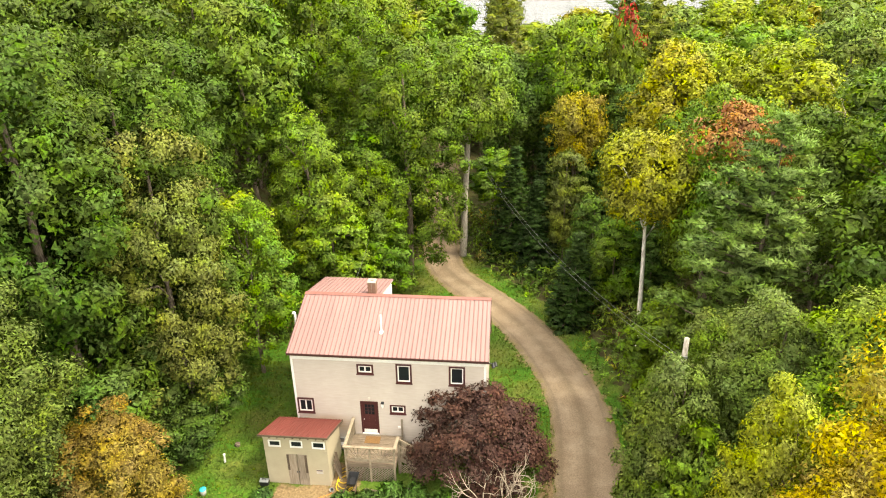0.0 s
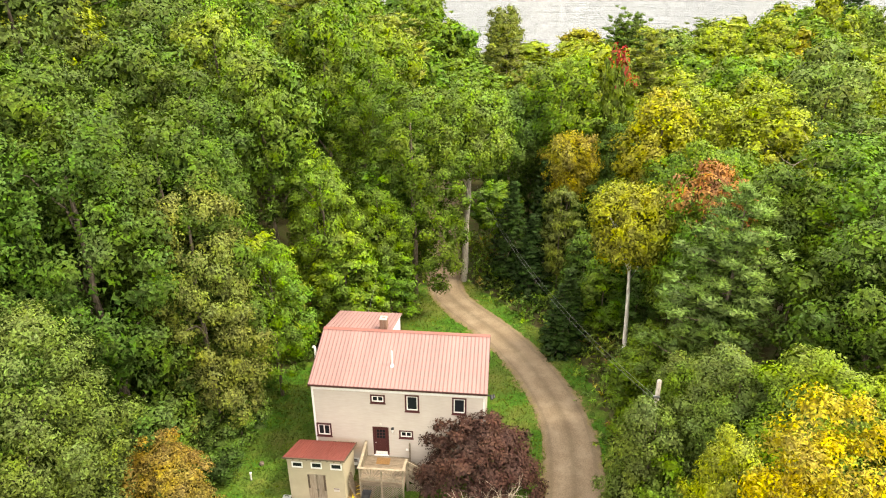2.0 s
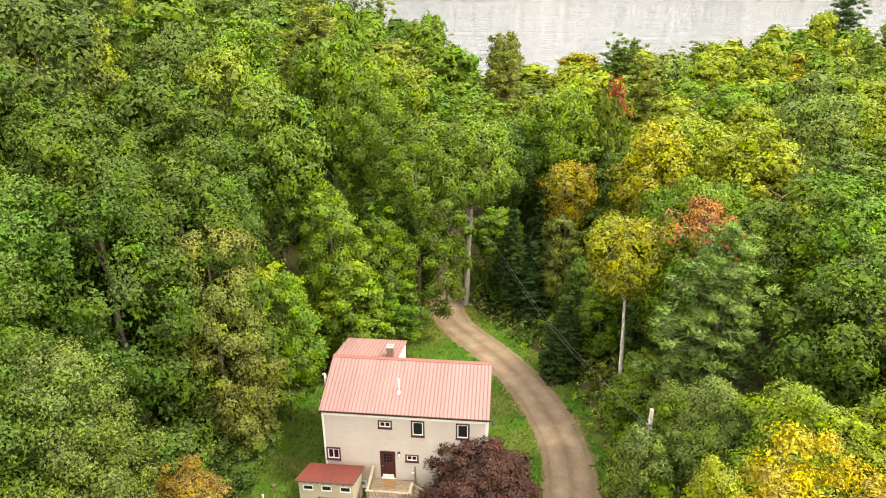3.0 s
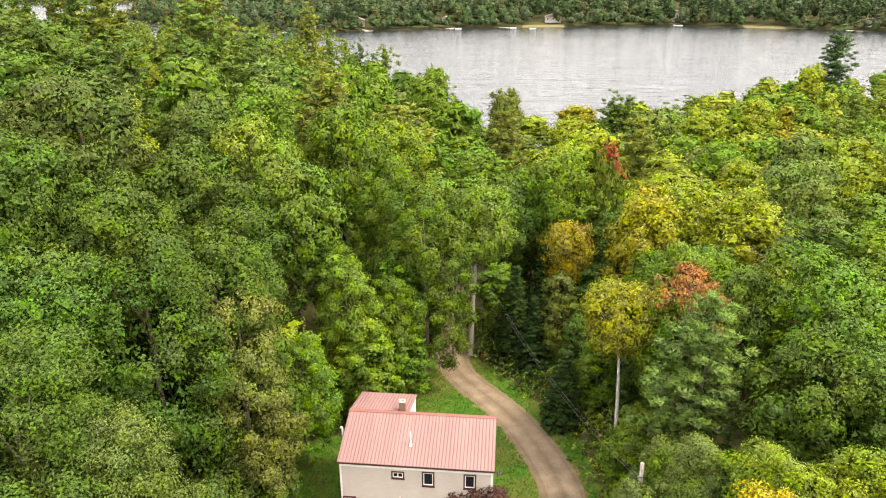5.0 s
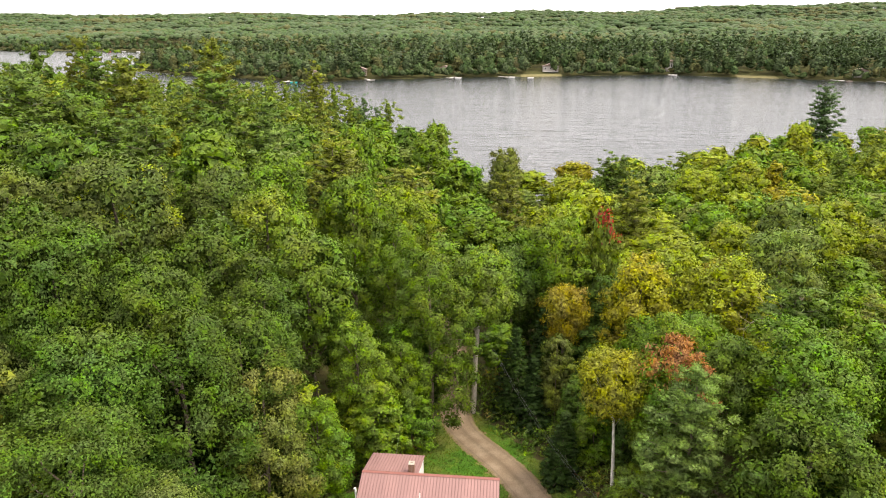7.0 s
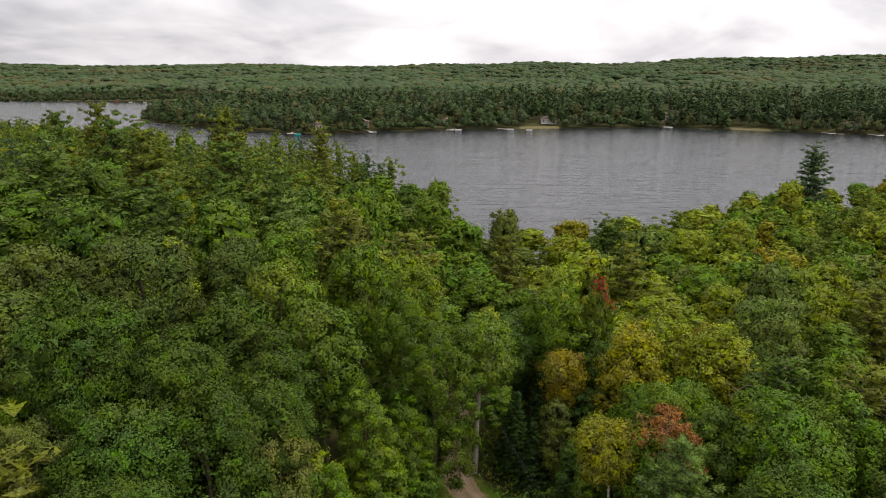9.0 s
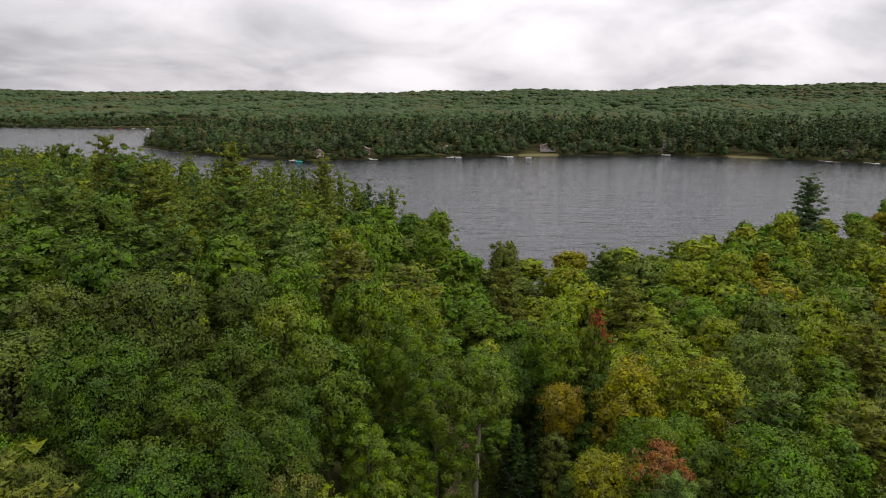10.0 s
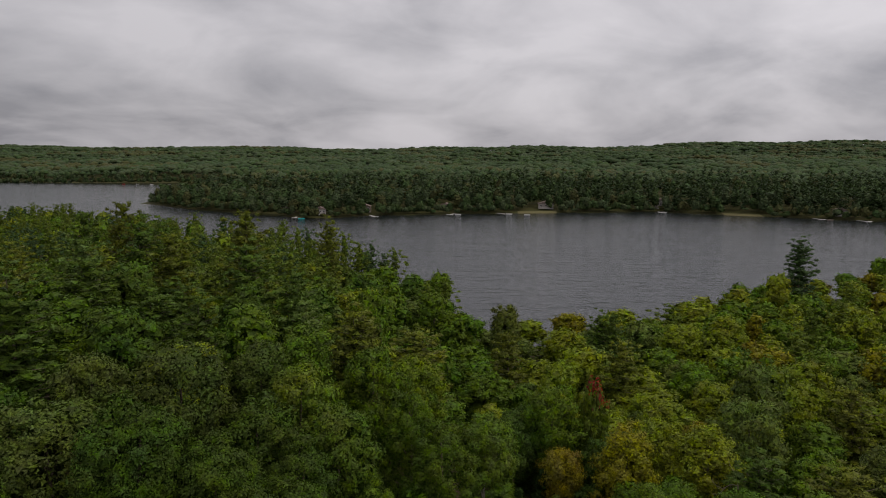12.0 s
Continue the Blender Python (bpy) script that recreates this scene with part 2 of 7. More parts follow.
def metal_roof(name, c, var=0.16, ribs=None):
    mt, n, l, b = start(name)
    p = own_pos(n)
    s = noise_node(n, l, 0.5, 5, stretch(n, l, p, (2.5, 0.4, 1)))
    f = noise_node(n, l, 4, 5, stretch(n, l, p, (3, 0.3, 1)))
    lo, hi = tuple(v * (1 - var) for v in c), tuple(min(1, v * (1 + var)) for v in c)
    col = mix_node(n, l, 0.4, ramp_node(n, l, s, [(0.3, lo), (0.7, hi)]), ramp_node(n, l, f, [(0.3, lo), (0.7, hi)]))
    rnd = n.new("ShaderNodeObjectInfo").outputs["Random"]
    col = mix_node(n, l, 1.0, col, ramp_node(n, l, rnd, [(0, (0.94, 0.94, 0.95)), (1, (1.04, 1.03, 1.03))]), "MULTIPLY")
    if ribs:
        # narrow darker lines along the ribs, repeated at the rib pitch
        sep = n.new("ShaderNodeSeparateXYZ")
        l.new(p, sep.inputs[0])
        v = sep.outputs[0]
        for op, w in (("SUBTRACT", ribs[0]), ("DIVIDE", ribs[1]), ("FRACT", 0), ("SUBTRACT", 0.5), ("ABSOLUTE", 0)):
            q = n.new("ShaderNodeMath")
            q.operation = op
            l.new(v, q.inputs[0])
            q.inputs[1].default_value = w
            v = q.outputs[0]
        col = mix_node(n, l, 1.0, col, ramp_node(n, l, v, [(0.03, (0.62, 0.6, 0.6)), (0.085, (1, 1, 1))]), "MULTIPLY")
    l.new(col, b.inputs["Base Color"])
    b.inputs["Roughness"].default_value = 0.6
    b.inputs["Specular IOR Level"].default_value = 0.2
    return mt


def glass_dark():
    mt, n, l, b = start("window_glass")
    b.inputs["Base Color"].default_value = (0.012, 0.014, 0.016, 1)
    b.inputs["Roughness"].default_value = 0.05
    b.inputs["Specular IOR Level"].default_value = 0.15
    b.inputs["IOR"].default_value = 1.5
    return mt


M = {
    "leaf": leaf("tree_leaves"),
    "needle": leaf("pine_needles", var=0.3, patch=0.12, through_light=0.15, rough=0.6),
    "ground": terrain_material(), "road": road_material(), "water": water_material(),
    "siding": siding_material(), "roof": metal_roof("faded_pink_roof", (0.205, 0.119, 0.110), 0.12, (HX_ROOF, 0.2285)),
    "shed_roof": metal_roof("red_shed_roof", (0.135, 0.038, 0.031)),
    "ridge": metal_roof("worn_ridge_cap", (0.17, 0.07, 0.058)),
    "glass": glass_dark(),
    "white": plain("white_trim", (0.68, 0.66, 0.63), 0.5, 0.08),
    "cream": plain("cream_trim", (0.50, 0.44, 0.38), 0.55, 0.1),
    "maroon": plain("maroon_paint", (0.055, 0.015, 0.015), 0.45, 0.2),
    "dark": plain("dark_metal", (0.02, 0.02, 0.022), 0.45, 0.3),
    "black_roof_edge": plain("dark_drip_edge", (0.05, 0.02, 0.018), 0.5, 0.2),
    "shed": plain("cream_shed_paint", (0.365, 0.312, 0.222), 0.65, 0.12, 1.2),
    "deck": wood("weathered_deck", (0.11, 0.08, 0.055), (0.25, 0.195, 0.145), (1, 10, 10)),
    "lattice": wood("lattice_wood", (0.16, 0.125, 0.09), (0.30, 0.25, 0.19), (8, 8, 1)),
    "rail": wood("pale_rail_wood", (0.16, 0.125, 0.088), (0.31, 0.26, 0.195), (2, 2, 2)),
    "plywood": wood("worn_plywood", (0.17, 0.13, 0.095), (0.36, 0.30, 0.24), (9, 9, 0.6)),
    "charred": wood("dark_worn_wood", (0.05, 0.035, 0.025), (0.14, 0.1, 0.07), (9, 9, 0.6)),
    "mat": plain("coir_mat", (0.15, 0.08, 0.03), 0.95, 0.3, 20),
    "brick": plain("chimney_brick", (0.19, 0.108, 0.075), 0.9, 0.35, 12),
    "mortar": plain("mortar", (0.30, 0.24, 0.19), 0.95, 0.2, 20),
    "concrete": plain("concrete", (0.28, 0.24, 0.2), 0.9, 0.2, 8),
    "galv": plain("galvanised_metal", (0.45, 0.46, 0.47), 0.4, 0.15, 8, 0.8),
    "hose": plain("yellow_hose", (0.62, 0.42, 0.03), 0.5, 0.15),
    "orange": plain("orange_cord", (0.7, 0.2, 0.02), 0.5, 0.1),
    "cable": plain("grey_cable", (0.16, 0.16, 0.16), 0.5, 0.1, bump=0),
    "pole": bark("utility_pole_wood", (0.22, 0.19, 0.16), (0.42, 0.38, 0.33)),
    "bark": bark("grey_brown_bark", (0.055, 0.042, 0.03), (0.20, 0.16, 0.12)),
    "pale_bark": bark("pale_grey_bark", (0.20, 0.17, 0.14), (0.42, 0.38, 0.32)),
    "birch": bark("white_birch_bark", (0.30, 0.27, 0.24), (0.78, 0.74, 0.68), 3),
    "twig": bark("bleached_twigs", (0.24, 0.19, 0.14), (0.42, 0.35, 0.28), 8),
    "teal": plain("teal_tarp", (0.03, 0.42, 0.42), 0.5, 0.1),
    "stone": plain("lake_stone", (0.16, 0.13, 0.10), 0.9, 0.35, 3),
    "reed": leaf("reeds", (0.16, 0.15, 0.06)),
    "red_plastic": plain("red_plastic", (0.5, 0.05, 0.06), 0.4, 0.1),
    "ink": plain("dark_ink", (0.06, 0.03, 0.05), 0.7, 0.1, bump=0),
    "dock": plain("dock_boards", (0.45, 0.43, 0.40), 0.8, 0.15, 2),
    "cottage": plain("cottage_wall", (0.2, 0.16, 0.13), 0.8, 0.2, 0.5),
    "cottage_pale": plain("pale_cottage_wall", (0.36, 0.33, 0.31), 0.8, 0.1, 0.5),
    "cottage_roof": plain("cottage_roof", (0.20, 0.15, 0.13), 0.8, 0.2, 0.5),
    "beach": plain("sandy_grass", (0.12, 0.105, 0.042), 0.95, 0.25, 0.3),
}

# ---- building helpers ----
def part(name, bm, material, parent, label=""):
    """Links a bmesh as one mesh object under a thing or part."""
    me = bpy.data.meshes.new(name)
    bm.to_mesh(me)
    bm.free()
    me.materials.append(material)
    ob = new(name, me)
    ob.parent = parent
    if label:
        ob["label"] = label
    return ob


def thing(name, label, category, group="", at=(0, 0, 0), kind=""):
    ob = new(name)
    ob.location = at
    ob.empty_display_size = 0.2
    return tagged(ob, label, category, group, kind)


def box(bm, x0, x1, y0, y1, z0, z1):
    v = [bm.verts.new((x, y, z)) for z in (z0, z1) for x, y in ((x0, y0), (x1, y0), (x1, y1), (x0, y1))]
    for f in ((3, 2, 1, 0), (4, 5, 6, 7), (0, 1, 5, 4), (1, 2, 6, 5), (2, 3, 7, 6), (3, 0, 4, 7)):
        bm.faces.new([v[i] for i in f])


def beam(bm, a, b, w, h, up=(0, 0, 1)):
    """A squared bar from a to b, w wide and h high."""
    a, b = Vector(a), Vector(b)
    d = (b - a).normalized()
    s = d.cross(Vector(up))
    s = s.normalized() if s.length > 1e-4 else Vector((1, 0, 0))
    u = s.cross(d)
    v = []
    for p in (a, b):
        for i, j in ((-1, -1), (1, -1), (1, 1), (-1, 1)):
            v.append(bm.verts.new(p + s * (w / 2 * i) + u * (h / 2 * j)))
    for f in ((3, 2, 1, 0), (4, 5, 6, 7), (0, 1, 5, 4), (1, 2, 6, 5), (2, 3, 7, 6), (3, 0, 4, 7)):
        bm.faces.new([v[i] for i in f])


def prism(bm, pts, axis, a, b):
    """A polygon of (u, v) extruded along axis from a to b."""
    def at3(u, v, w):
        return {"x": (w, u, v), "y": (u, w, v), "z": (u, v, w)}[axis]
    lo = [bm.verts.new(at3(u, v, a)) for u, v in pts]
    hi = [bm.verts.new(at3(u, v, b)) for u, v in pts]
    bm.faces.new(lo)
    bm.faces.new(hi[::-1])
    for i in range(len(pts)):
        j = (i + 1) % len(pts)
        bm.faces.new((lo[j], lo[i], hi[i], hi[j]))
    bmesh.ops.recalc_face_normals(bm, faces=bm.faces[:])


def made(fn, *a):
    bm = bmesh.new()
    fn(bm, *a)
    return bm


def soften(bm, w):
    bmesh.ops.bevel(bm, geom=bm.edges[:], offset=w, segments=1, affect="EDGES")
    return bm


def tube_arrays(pts, radii, sides=6):
    """Vertices and triangles of a tapered pipe through pts."""
    pts = np.asarray(pts, float)
    radii = np.asarray(radii, float)
    t = np.gradient(pts, axis=0)
    t /= np.linalg.norm(t, axis=1)[:, None] + 1e-9
    ref = np.where(np.abs(t[:, 2:3]) > 0.9, np.array([[1.0, 0, 0]]), np.array([[0, 0, 1.0]]))
    s = np.cross(t, ref)
    s /= np.linalg.norm(s, axis=1)[:, None] + 1e-9
    u = np.cross(s, t)
    a = np.arange(sides) * 2 * np.pi / sides
    v = pts[:, None] + radii[:, None, None] * (np.cos(a)[None, :, None] * s[:, None] + np.sin(a)[None, :, None] * u[:, None])
    v = v.reshape(-1, 3)
    f = []
    for i in range(len(pts) - 1):
        for j in range(sides):
            k = (j + 1) % sides
            p, q, r, w = i * sides + j, i * sides + k, (i + 1) * sides + k, (i + 1) * sides + j
            f += [(p, r, q), (p, w, r)]
    return v, np.array(f, int)


def join_arrays(items):
    vs, fs, n = [], [], 0
    for v, f in items:
        vs.append(v)
        fs.append(f + n)
        n += len(v)
    return np.concatenate(vs), np.concatenate(fs)


def tri_mesh(name, v, f, smooth=False):
    me = bpy.data.meshes.new(name)
    v, f = np.ascontiguousarray(v, dtype=np.float32), np.ascontiguousarray(f, dtype=np.int32)
    me.vertices.add(len(v))
    me.vertices.foreach_set("co", v.ravel())
    me.loops.add(f.size)
    me.loops.foreach_set("vertex_index", f.ravel())
    me.polygons.add(len(f))
    me.polygons.foreach_set("loop_start", np.arange(0, f.size, f.shape[1], dtype=np.int32))
    if smooth:
        me.polygons.foreach_set("use_smooth", np.ones(len(f), dtype=bool))
    me.update(calc_edges=True)
    return me


def mesh_part(name, v, f, material, parent=None, label="", smooth=False):
    me = tri_mesh(name, v, f, smooth)
    me.materials.append(material)
    ob = new(name, me)
    ob.parent = parent
    if label:
        ob["label"] = label
    return ob


def cable(name, pts, r, material, parent=None, sides=5):
    v, f = tube_arrays(pts, np.full(len(pts), r), sides)
    return mesh_part(name, v, f, material, parent, smooth=True)


def sag(a, b, drop, n=24):
    a, b = np.array(a, float), np.array(b, float)
    t = np.linspace(0, 1, n)[:, None]
    p = a + (b - a) * t
    p[:, 2] -= 4 * drop * (t * (1 - t))[:, 0]
    return p


# ---- ground ----
LAKE = -6.0
NEAR_SHORE = ([-900, -260, -160, -100, -51, -13, 15, 45, 75, 100, 125, 200, 400, 900],
              [520, 380, 320, 285, 238, 176, 162, 172, 200, 238, 246, 262, 300, 380])
FAR_SHORE = ([-371, -300, -155, -120, -48, 140, 310, 420, 1500],
             [656, 600, 526, 561, 588, 640, 567, 540, 560])


def far_shore(x):
    return np.where(x < -371, 1080.0, np.interp(x, *FAR_SHORE))


def ss(a, b, x):
    t = np.clip((x - a) / (b - a), 0, 1)
    return t * t * (3 - 2 * t)


def ground(x, y):
    x, y = np.asarray(x, float), np.asarray(y, float)
    near = np.interp(y, [-400, 0, 20, 27, 32, 50, 58, 75, 100, 163], [3, 1.0, 0.45, 0.36, 0.2, -1.6, -2.7, -3.4, -4.2, -5.6])
    near = near + 14 * np.exp(-((x + 65) / 38) ** 2 - ((y - 85) / 75) ** 2) * ss(-13, -26, x)
    near = near + 1.2 * ss(6, 11, x) * ss(26, 44, y) * ss(75, 55, y)
    near = near + 0.25 * np.sin(x * 0.31 + 1) * np.sin(y * 0.27) * ss(16, 24, np.abs(x + 3))
    s = y - np.interp(x, *NEAR_SHORE)
    f = far_shore(x) - y
    far = LAKE + 0.3 + 3 * ss(0, 30, -f) + 7 * ss(20, 160, -f) + ss(1150, 2900, y) * (45 + 42 * ss(-500, 1800, x)) - 25 * ss(3000, 4600, y)
    far = far + (5 * np.sin(x * 0.006 + y * 0.003) + 4 * np.sin(x * 0.011 - y * 0.005 + 1)) * ss(800, 1500, y)
    land = np.where(s < 0, np.maximum(near, LAKE + 0.15 - 0.03 * s), far)
    bed = LAKE - np.clip(np.minimum(s, f) * 0.12, 0, 4)
    return np.where((s > 0) & (f > 0), bed, land)


def smooth_line(pts, step=0.5):
    """A rounded line through a few bends of the plan, at even steps."""
    p = np.array(pts, float)
    d = np.r_[0, np.cumsum(np.hypot(*np.diff(p, axis=0).T))]
    q = np.arange(0, d[-1], 0.25)
    xy = np.c_[np.interp(q, d, p[:, 0]), np.interp(q, d, p[:, 1])]
    k = np.hanning(33)
    k /= k.sum()
    pad = np.r_[np.repeat(xy[:1], 16, 0), xy, np.repeat(xy[-1:], 16, 0)]
    xy = np.c_[np.convolve(pad[:, 0], k, "valid"), np.convolve(pad[:, 1], k, "valid")]
    return xy[:: max(1, int(step / 0.25))]


ROAD = smooth_line([(4.6, -60), (4.6, 10), (5.2, 25), (5.55, 29.3), (5.1, 33.6), (3.95, 37.5), (2.6, 40.9), (0.5, 44.8),
                    (-2.5, 48.8), (-4.6, 52.6), (-5.2, 58), (-6.2, 68), (-6.8, 76), (-7.6, 90), (-9, 112)])
LAWN = np.array([(-15.2, 5), (-15.2, 23), (-16.2, 27), (-17.4, 31), (-17.2, 34.3), (-14.4, 37.6), (-11, 39.5), (-8.6, 44), (-7.2, 51.5),
                 (-6.4, 57), (-3.2, 57), (-0.8, 52.5), (2.4, 48), (4.6, 44.6), (6.9, 39.8), (7.6, 34.2), (7.9, 29.6), (7.8, 25), (7.6, 5)])


def edge_distance(x, y, poly):
    """How far a place lies inside (plus) or outside (minus) a closed outline."""
    x, y = np.asarray(x, float), np.asarray(y, float)
    inside = np.zeros(x.shape, bool)
    best = np.full(x.shape, 1e9)
    for (ax, ay), (bx, by) in zip(poly, np.roll(poly, -1, 0)):
        cross = ((ay > y) != (by > y)) & (x < (bx - ax) * (y - ay) / (by - ay + 1e-12) + ax)
        inside ^= cross
        t = np.clip(((x - ax) * (bx - ax) + (y - ay) * (by - ay)) / ((bx - ax) ** 2 + (by - ay) ** 2), 0, 1)
        best = np.minimum(best, np.hypot(x - ax - t * (bx - ax), y - ay - t * (by - ay)))
    return np.where(inside, best, -best)


def road_distance(x, y):
    x, y = np.asarray(x, float), np.asarray(y, float)
    d = np.full(x.shape, 1e9)
    for px, py in ROAD[::3]:
        d = np.minimum(d, np.hypot(x - px, y - py))
    return d


def grow(a, first, ratio, end):
    out, s = [a], first
    while out[-1] < end:
        out.append(out[-1] + s)
        s *= ratio
    return out[1:]


def build_terrain():
    xs = np.array([-v for v in grow(26, 0.8, 1.13, 3600)][::-1] + list(np.arange(-26, 18.01, 0.5)) + grow(18, 0.8, 1.13, 3600))
    ys = np.array([-v for v in grow(-14, 1, 1.3, 500)][::-1] + list(np.arange(14, 66.01, 0.5)) + grow(66, 0.8, 1.045, 4700))
    X, Y = np.meshgrid(xs, ys)
    Z = ground(X, Y)
    nx, ny = len(xs), len(ys)
    i = np.arange(nx * ny).reshape(ny, nx)
    f = np.stack([i[:-1, :-1], i[:-1, 1:], i[1:, 1:], i[1:, :-1]], -1).reshape(-1, 4)
    me = tri_mesh("ground", np.c_[X.ravel(), Y.ravel(), Z.ravel()], f, True)
    x, y = X.ravel(), Y.ravel()
    lawn = ss(-1.6, 1.0, edge_distance(x, y, LAWN))
    bare = ss(2.6, 0.6, np.hypot((x + 8.9) / 1.3, (y - 23.2) / 0.7)) + 0.8 * ss(1.6, 0.4, np.hypot(x + 7.2, (y - 24.5) / 2))
    bare = bare + 0.55 * ss(2.6, 1.7, road_distance(x, y)) + 0.45 * ss(3.2, 1.0, np.hypot(x - 2.8, y - 25))
    for key, val in (("lawn", lawn), ("bare", bare)):
        at = me.attributes.new(key, "FLOAT", "POINT")
        at.data.foreach_set("value", np.clip(val, 0, 1).astype(np.float32))
    me.materials.append(M["ground"])
    tagged(new("ground", me), "grassy clearing and leaf-littered forest floor falling to a lake", "ground", kind="structure")


def build_road():
    n = len(ROAD)
    t = np.gradient(ROAD, axis=0)
    t /= np.linalg.norm(t, axis=1)[:, None]
    side = np.c_[t[:, 1], -t[:, 0]]
    off = np.array([-1.9, -1.5, -1.15, -0.75, -0.35, 0, 0.35, 0.75, 1.15, 1.5, 1.9])
    prof = np.array([-0.08, 0.03, 0.015, -0.02, 0.03, 0.06, 0.03, -0.02, 0.015, 0.03, -0.08]) + 0.05
    rut = np.array([1.0, 0.55, 0.1, 0, 0.1, 0.32, 0.1, 0, 0.1, 0.55, 1.0])
    v, r = [], []
    for k in range(n):
        for o, p, q in zip(off, prof, rut):
            w = o * (1 + 0.10 * noise.noise(Vector((k * 0.11, o, 0))))
            x, y = ROAD[k] + side[k] * w
            v.append((x, y, float(ground(x, y)) + p + 0.02 * noise.noise(Vector((x * 1.3, y * 1.3, 2)))))
            r.append(q)
    i = np.arange(n * 11).reshape(n, 11)
    f = np.stack([i[:-1, :-1], i[:-1, 1:], i[1:, 1:], i[1:, :-1]], -1).reshape(-1, 4)
    me = tri_mesh("road", np.array(v), f[:, ::-1], True)
    me.attributes.new("rut", "FLOAT", "POINT").data.foreach_set("value", np.array(r, np.float32))
    me.materials.append(M["road"])
    tagged(new("road", me), "dirt and gravel driveway with worn wheel ruts", "road", kind="structure")


def build_water():
    xs, ys = np.linspace(-1700, 1700, 35), np.linspace(110, 1300, 25)
    X, Y = np.meshgrid(xs, ys)
    i = np.arange(X.size).reshape(X.shape)
    f = np.stack([i[:-1, :-1], i[:-1, 1:], i[1:, 1:], i[1:, :-1]], -1).reshape(-1, 4)
    ob = mesh_part("lake_water", np.c_[X.ravel(), Y.ravel(), np.full(X.size, LAKE)], f, M["water"])
    tagged(ob, "wide grey rippled lake under a cloudy sky", "water", kind="structure")


build_terrain()
build_road()
build_water()

# ---- trees ----
def unit(v):
    return v / (np.linalg.norm(v, axis=-1, keepdims=True) + 1e-9)


def rosettes(rng, centre, normal, k, length, width, lift=(-0.25, 0.45)):
    """k pointed leaves fanning out from every centre, square to its normal."""
    c, nn = np.repeat(centre, k, 0), np.repeat(normal, k, 0)
    m = len(c)
    ref = unit(rng.normal(size=(m, 3)))
    t = unit(np.cross(nn, ref))
    e = rng.uniform(*lift, m)[:, None]
    d = unit(t * np.cos(e) + nn * np.sin(e))
    s = unit(np.cross(d, nn) + 0.35 * rng.normal(size=(m, 3)))
    ln = (length * rng.uniform(0.65, 1.3, m))[:, None]
    wd = (width * rng.uniform(0.65, 1.3, m))[:, None]
    v = np.stack([c + d * ln * 0.08 + s * wd / 2, c + d * ln * 0.22 - s * wd / 2, c + d * ln], 1).reshape(-1, 3)
    return v, np.arange(3 * m).reshape(-1, 3)


def sprays(rng, pos, normal, k, length, width, lift, soft=0.4, tumble=0.55):
    """Leaf fans with the shading of the soft bough they cover: corners, faces and normals."""
    v, f = rosettes(rng, pos, unit(normal + tumble * rng.normal(size=normal.shape)), k, length, width, lift)
    n = np.repeat(normal, k, 0)
    return v, f, np.repeat(unit(n + soft * rng.normal(size=n.shape)), 3, 0)


def join_sprays(items):
    v, f = join_arrays([q[:2] for q in items])
    return v, f, np.concatenate([q[2] for q in items])


def leaf_mesh(name, v, f, n):
    """A mesh of leaves, each turned to face its bough's normal and shaded by it."""
    g = np.cross(v[f[:, 1]] - v[f[:, 0]], v[f[:, 2]] - v[f[:, 0]])
    flip = (g * n[f].mean(1)).sum(1) < 0
    f = f.copy()
    f[flip] = f[flip][:, ::-1]
    me = tri_mesh(name, v, f, True)
    me.normals_split_custom_set_from_vertices(n.astype(np.float32))
    return me


ICO = {}
for sub in (1, 2, 3):
    bm = bmesh.new()
    bmesh.ops.create_icosphere(bm, subdivisions=sub, radius=1)
    ICO[sub] = np.array([w.co for w in bm.verts]), np.array([[w.index for w in q.verts] for q in bm.faces])
    bm.free()


def clump_bodies(rng, c, size, out, sub, loose=0.16, fill=1.0):
    """The dense inner leafage of every clump: a lump of loose overlapping leaves, open on its hidden side."""
    d, f = ICO[sub]
    vs, ns = [], []
    for i in range(len(c)):
        q = d @ np.array(Euler(rng.uniform(0, 6.28, 3)).to_matrix())
        mid = q[f].mean(1)
        keep = (mid @ unit(out[i] + np.array([0, 0, 0.5]))) > (-0.12 if sub > 1 else -0.3)
        tri, mid = q[f[keep]], unit(mid[keep])
        cen = tri.mean(1, keepdims=True)
        k = len(tri)
        tri = cen * rng.uniform(0.72, 1.0, (k, 1, 1)) + (tri - cen) * rng.uniform(0.75, 1.15, (k, 1, 1)) * fill * (1.0 if sub > 1 else 1.15) + rng.normal(0, loose, (k, 3, 3))
        vs.append((c[i] + tri * size[i]).reshape(-1, 3))
        n = unit(mid + 0.35 * out[i] + np.array([0, 0, 0.1]) + (0.4 if sub > 1 else 0.22) * rng.normal(size=mid.shape))
        ns.append(np.repeat(n, 3, 0))
    v = np.concatenate(vs)
    return v, np.arange(len(v)).reshape(-1, 3), np.concatenate(ns)


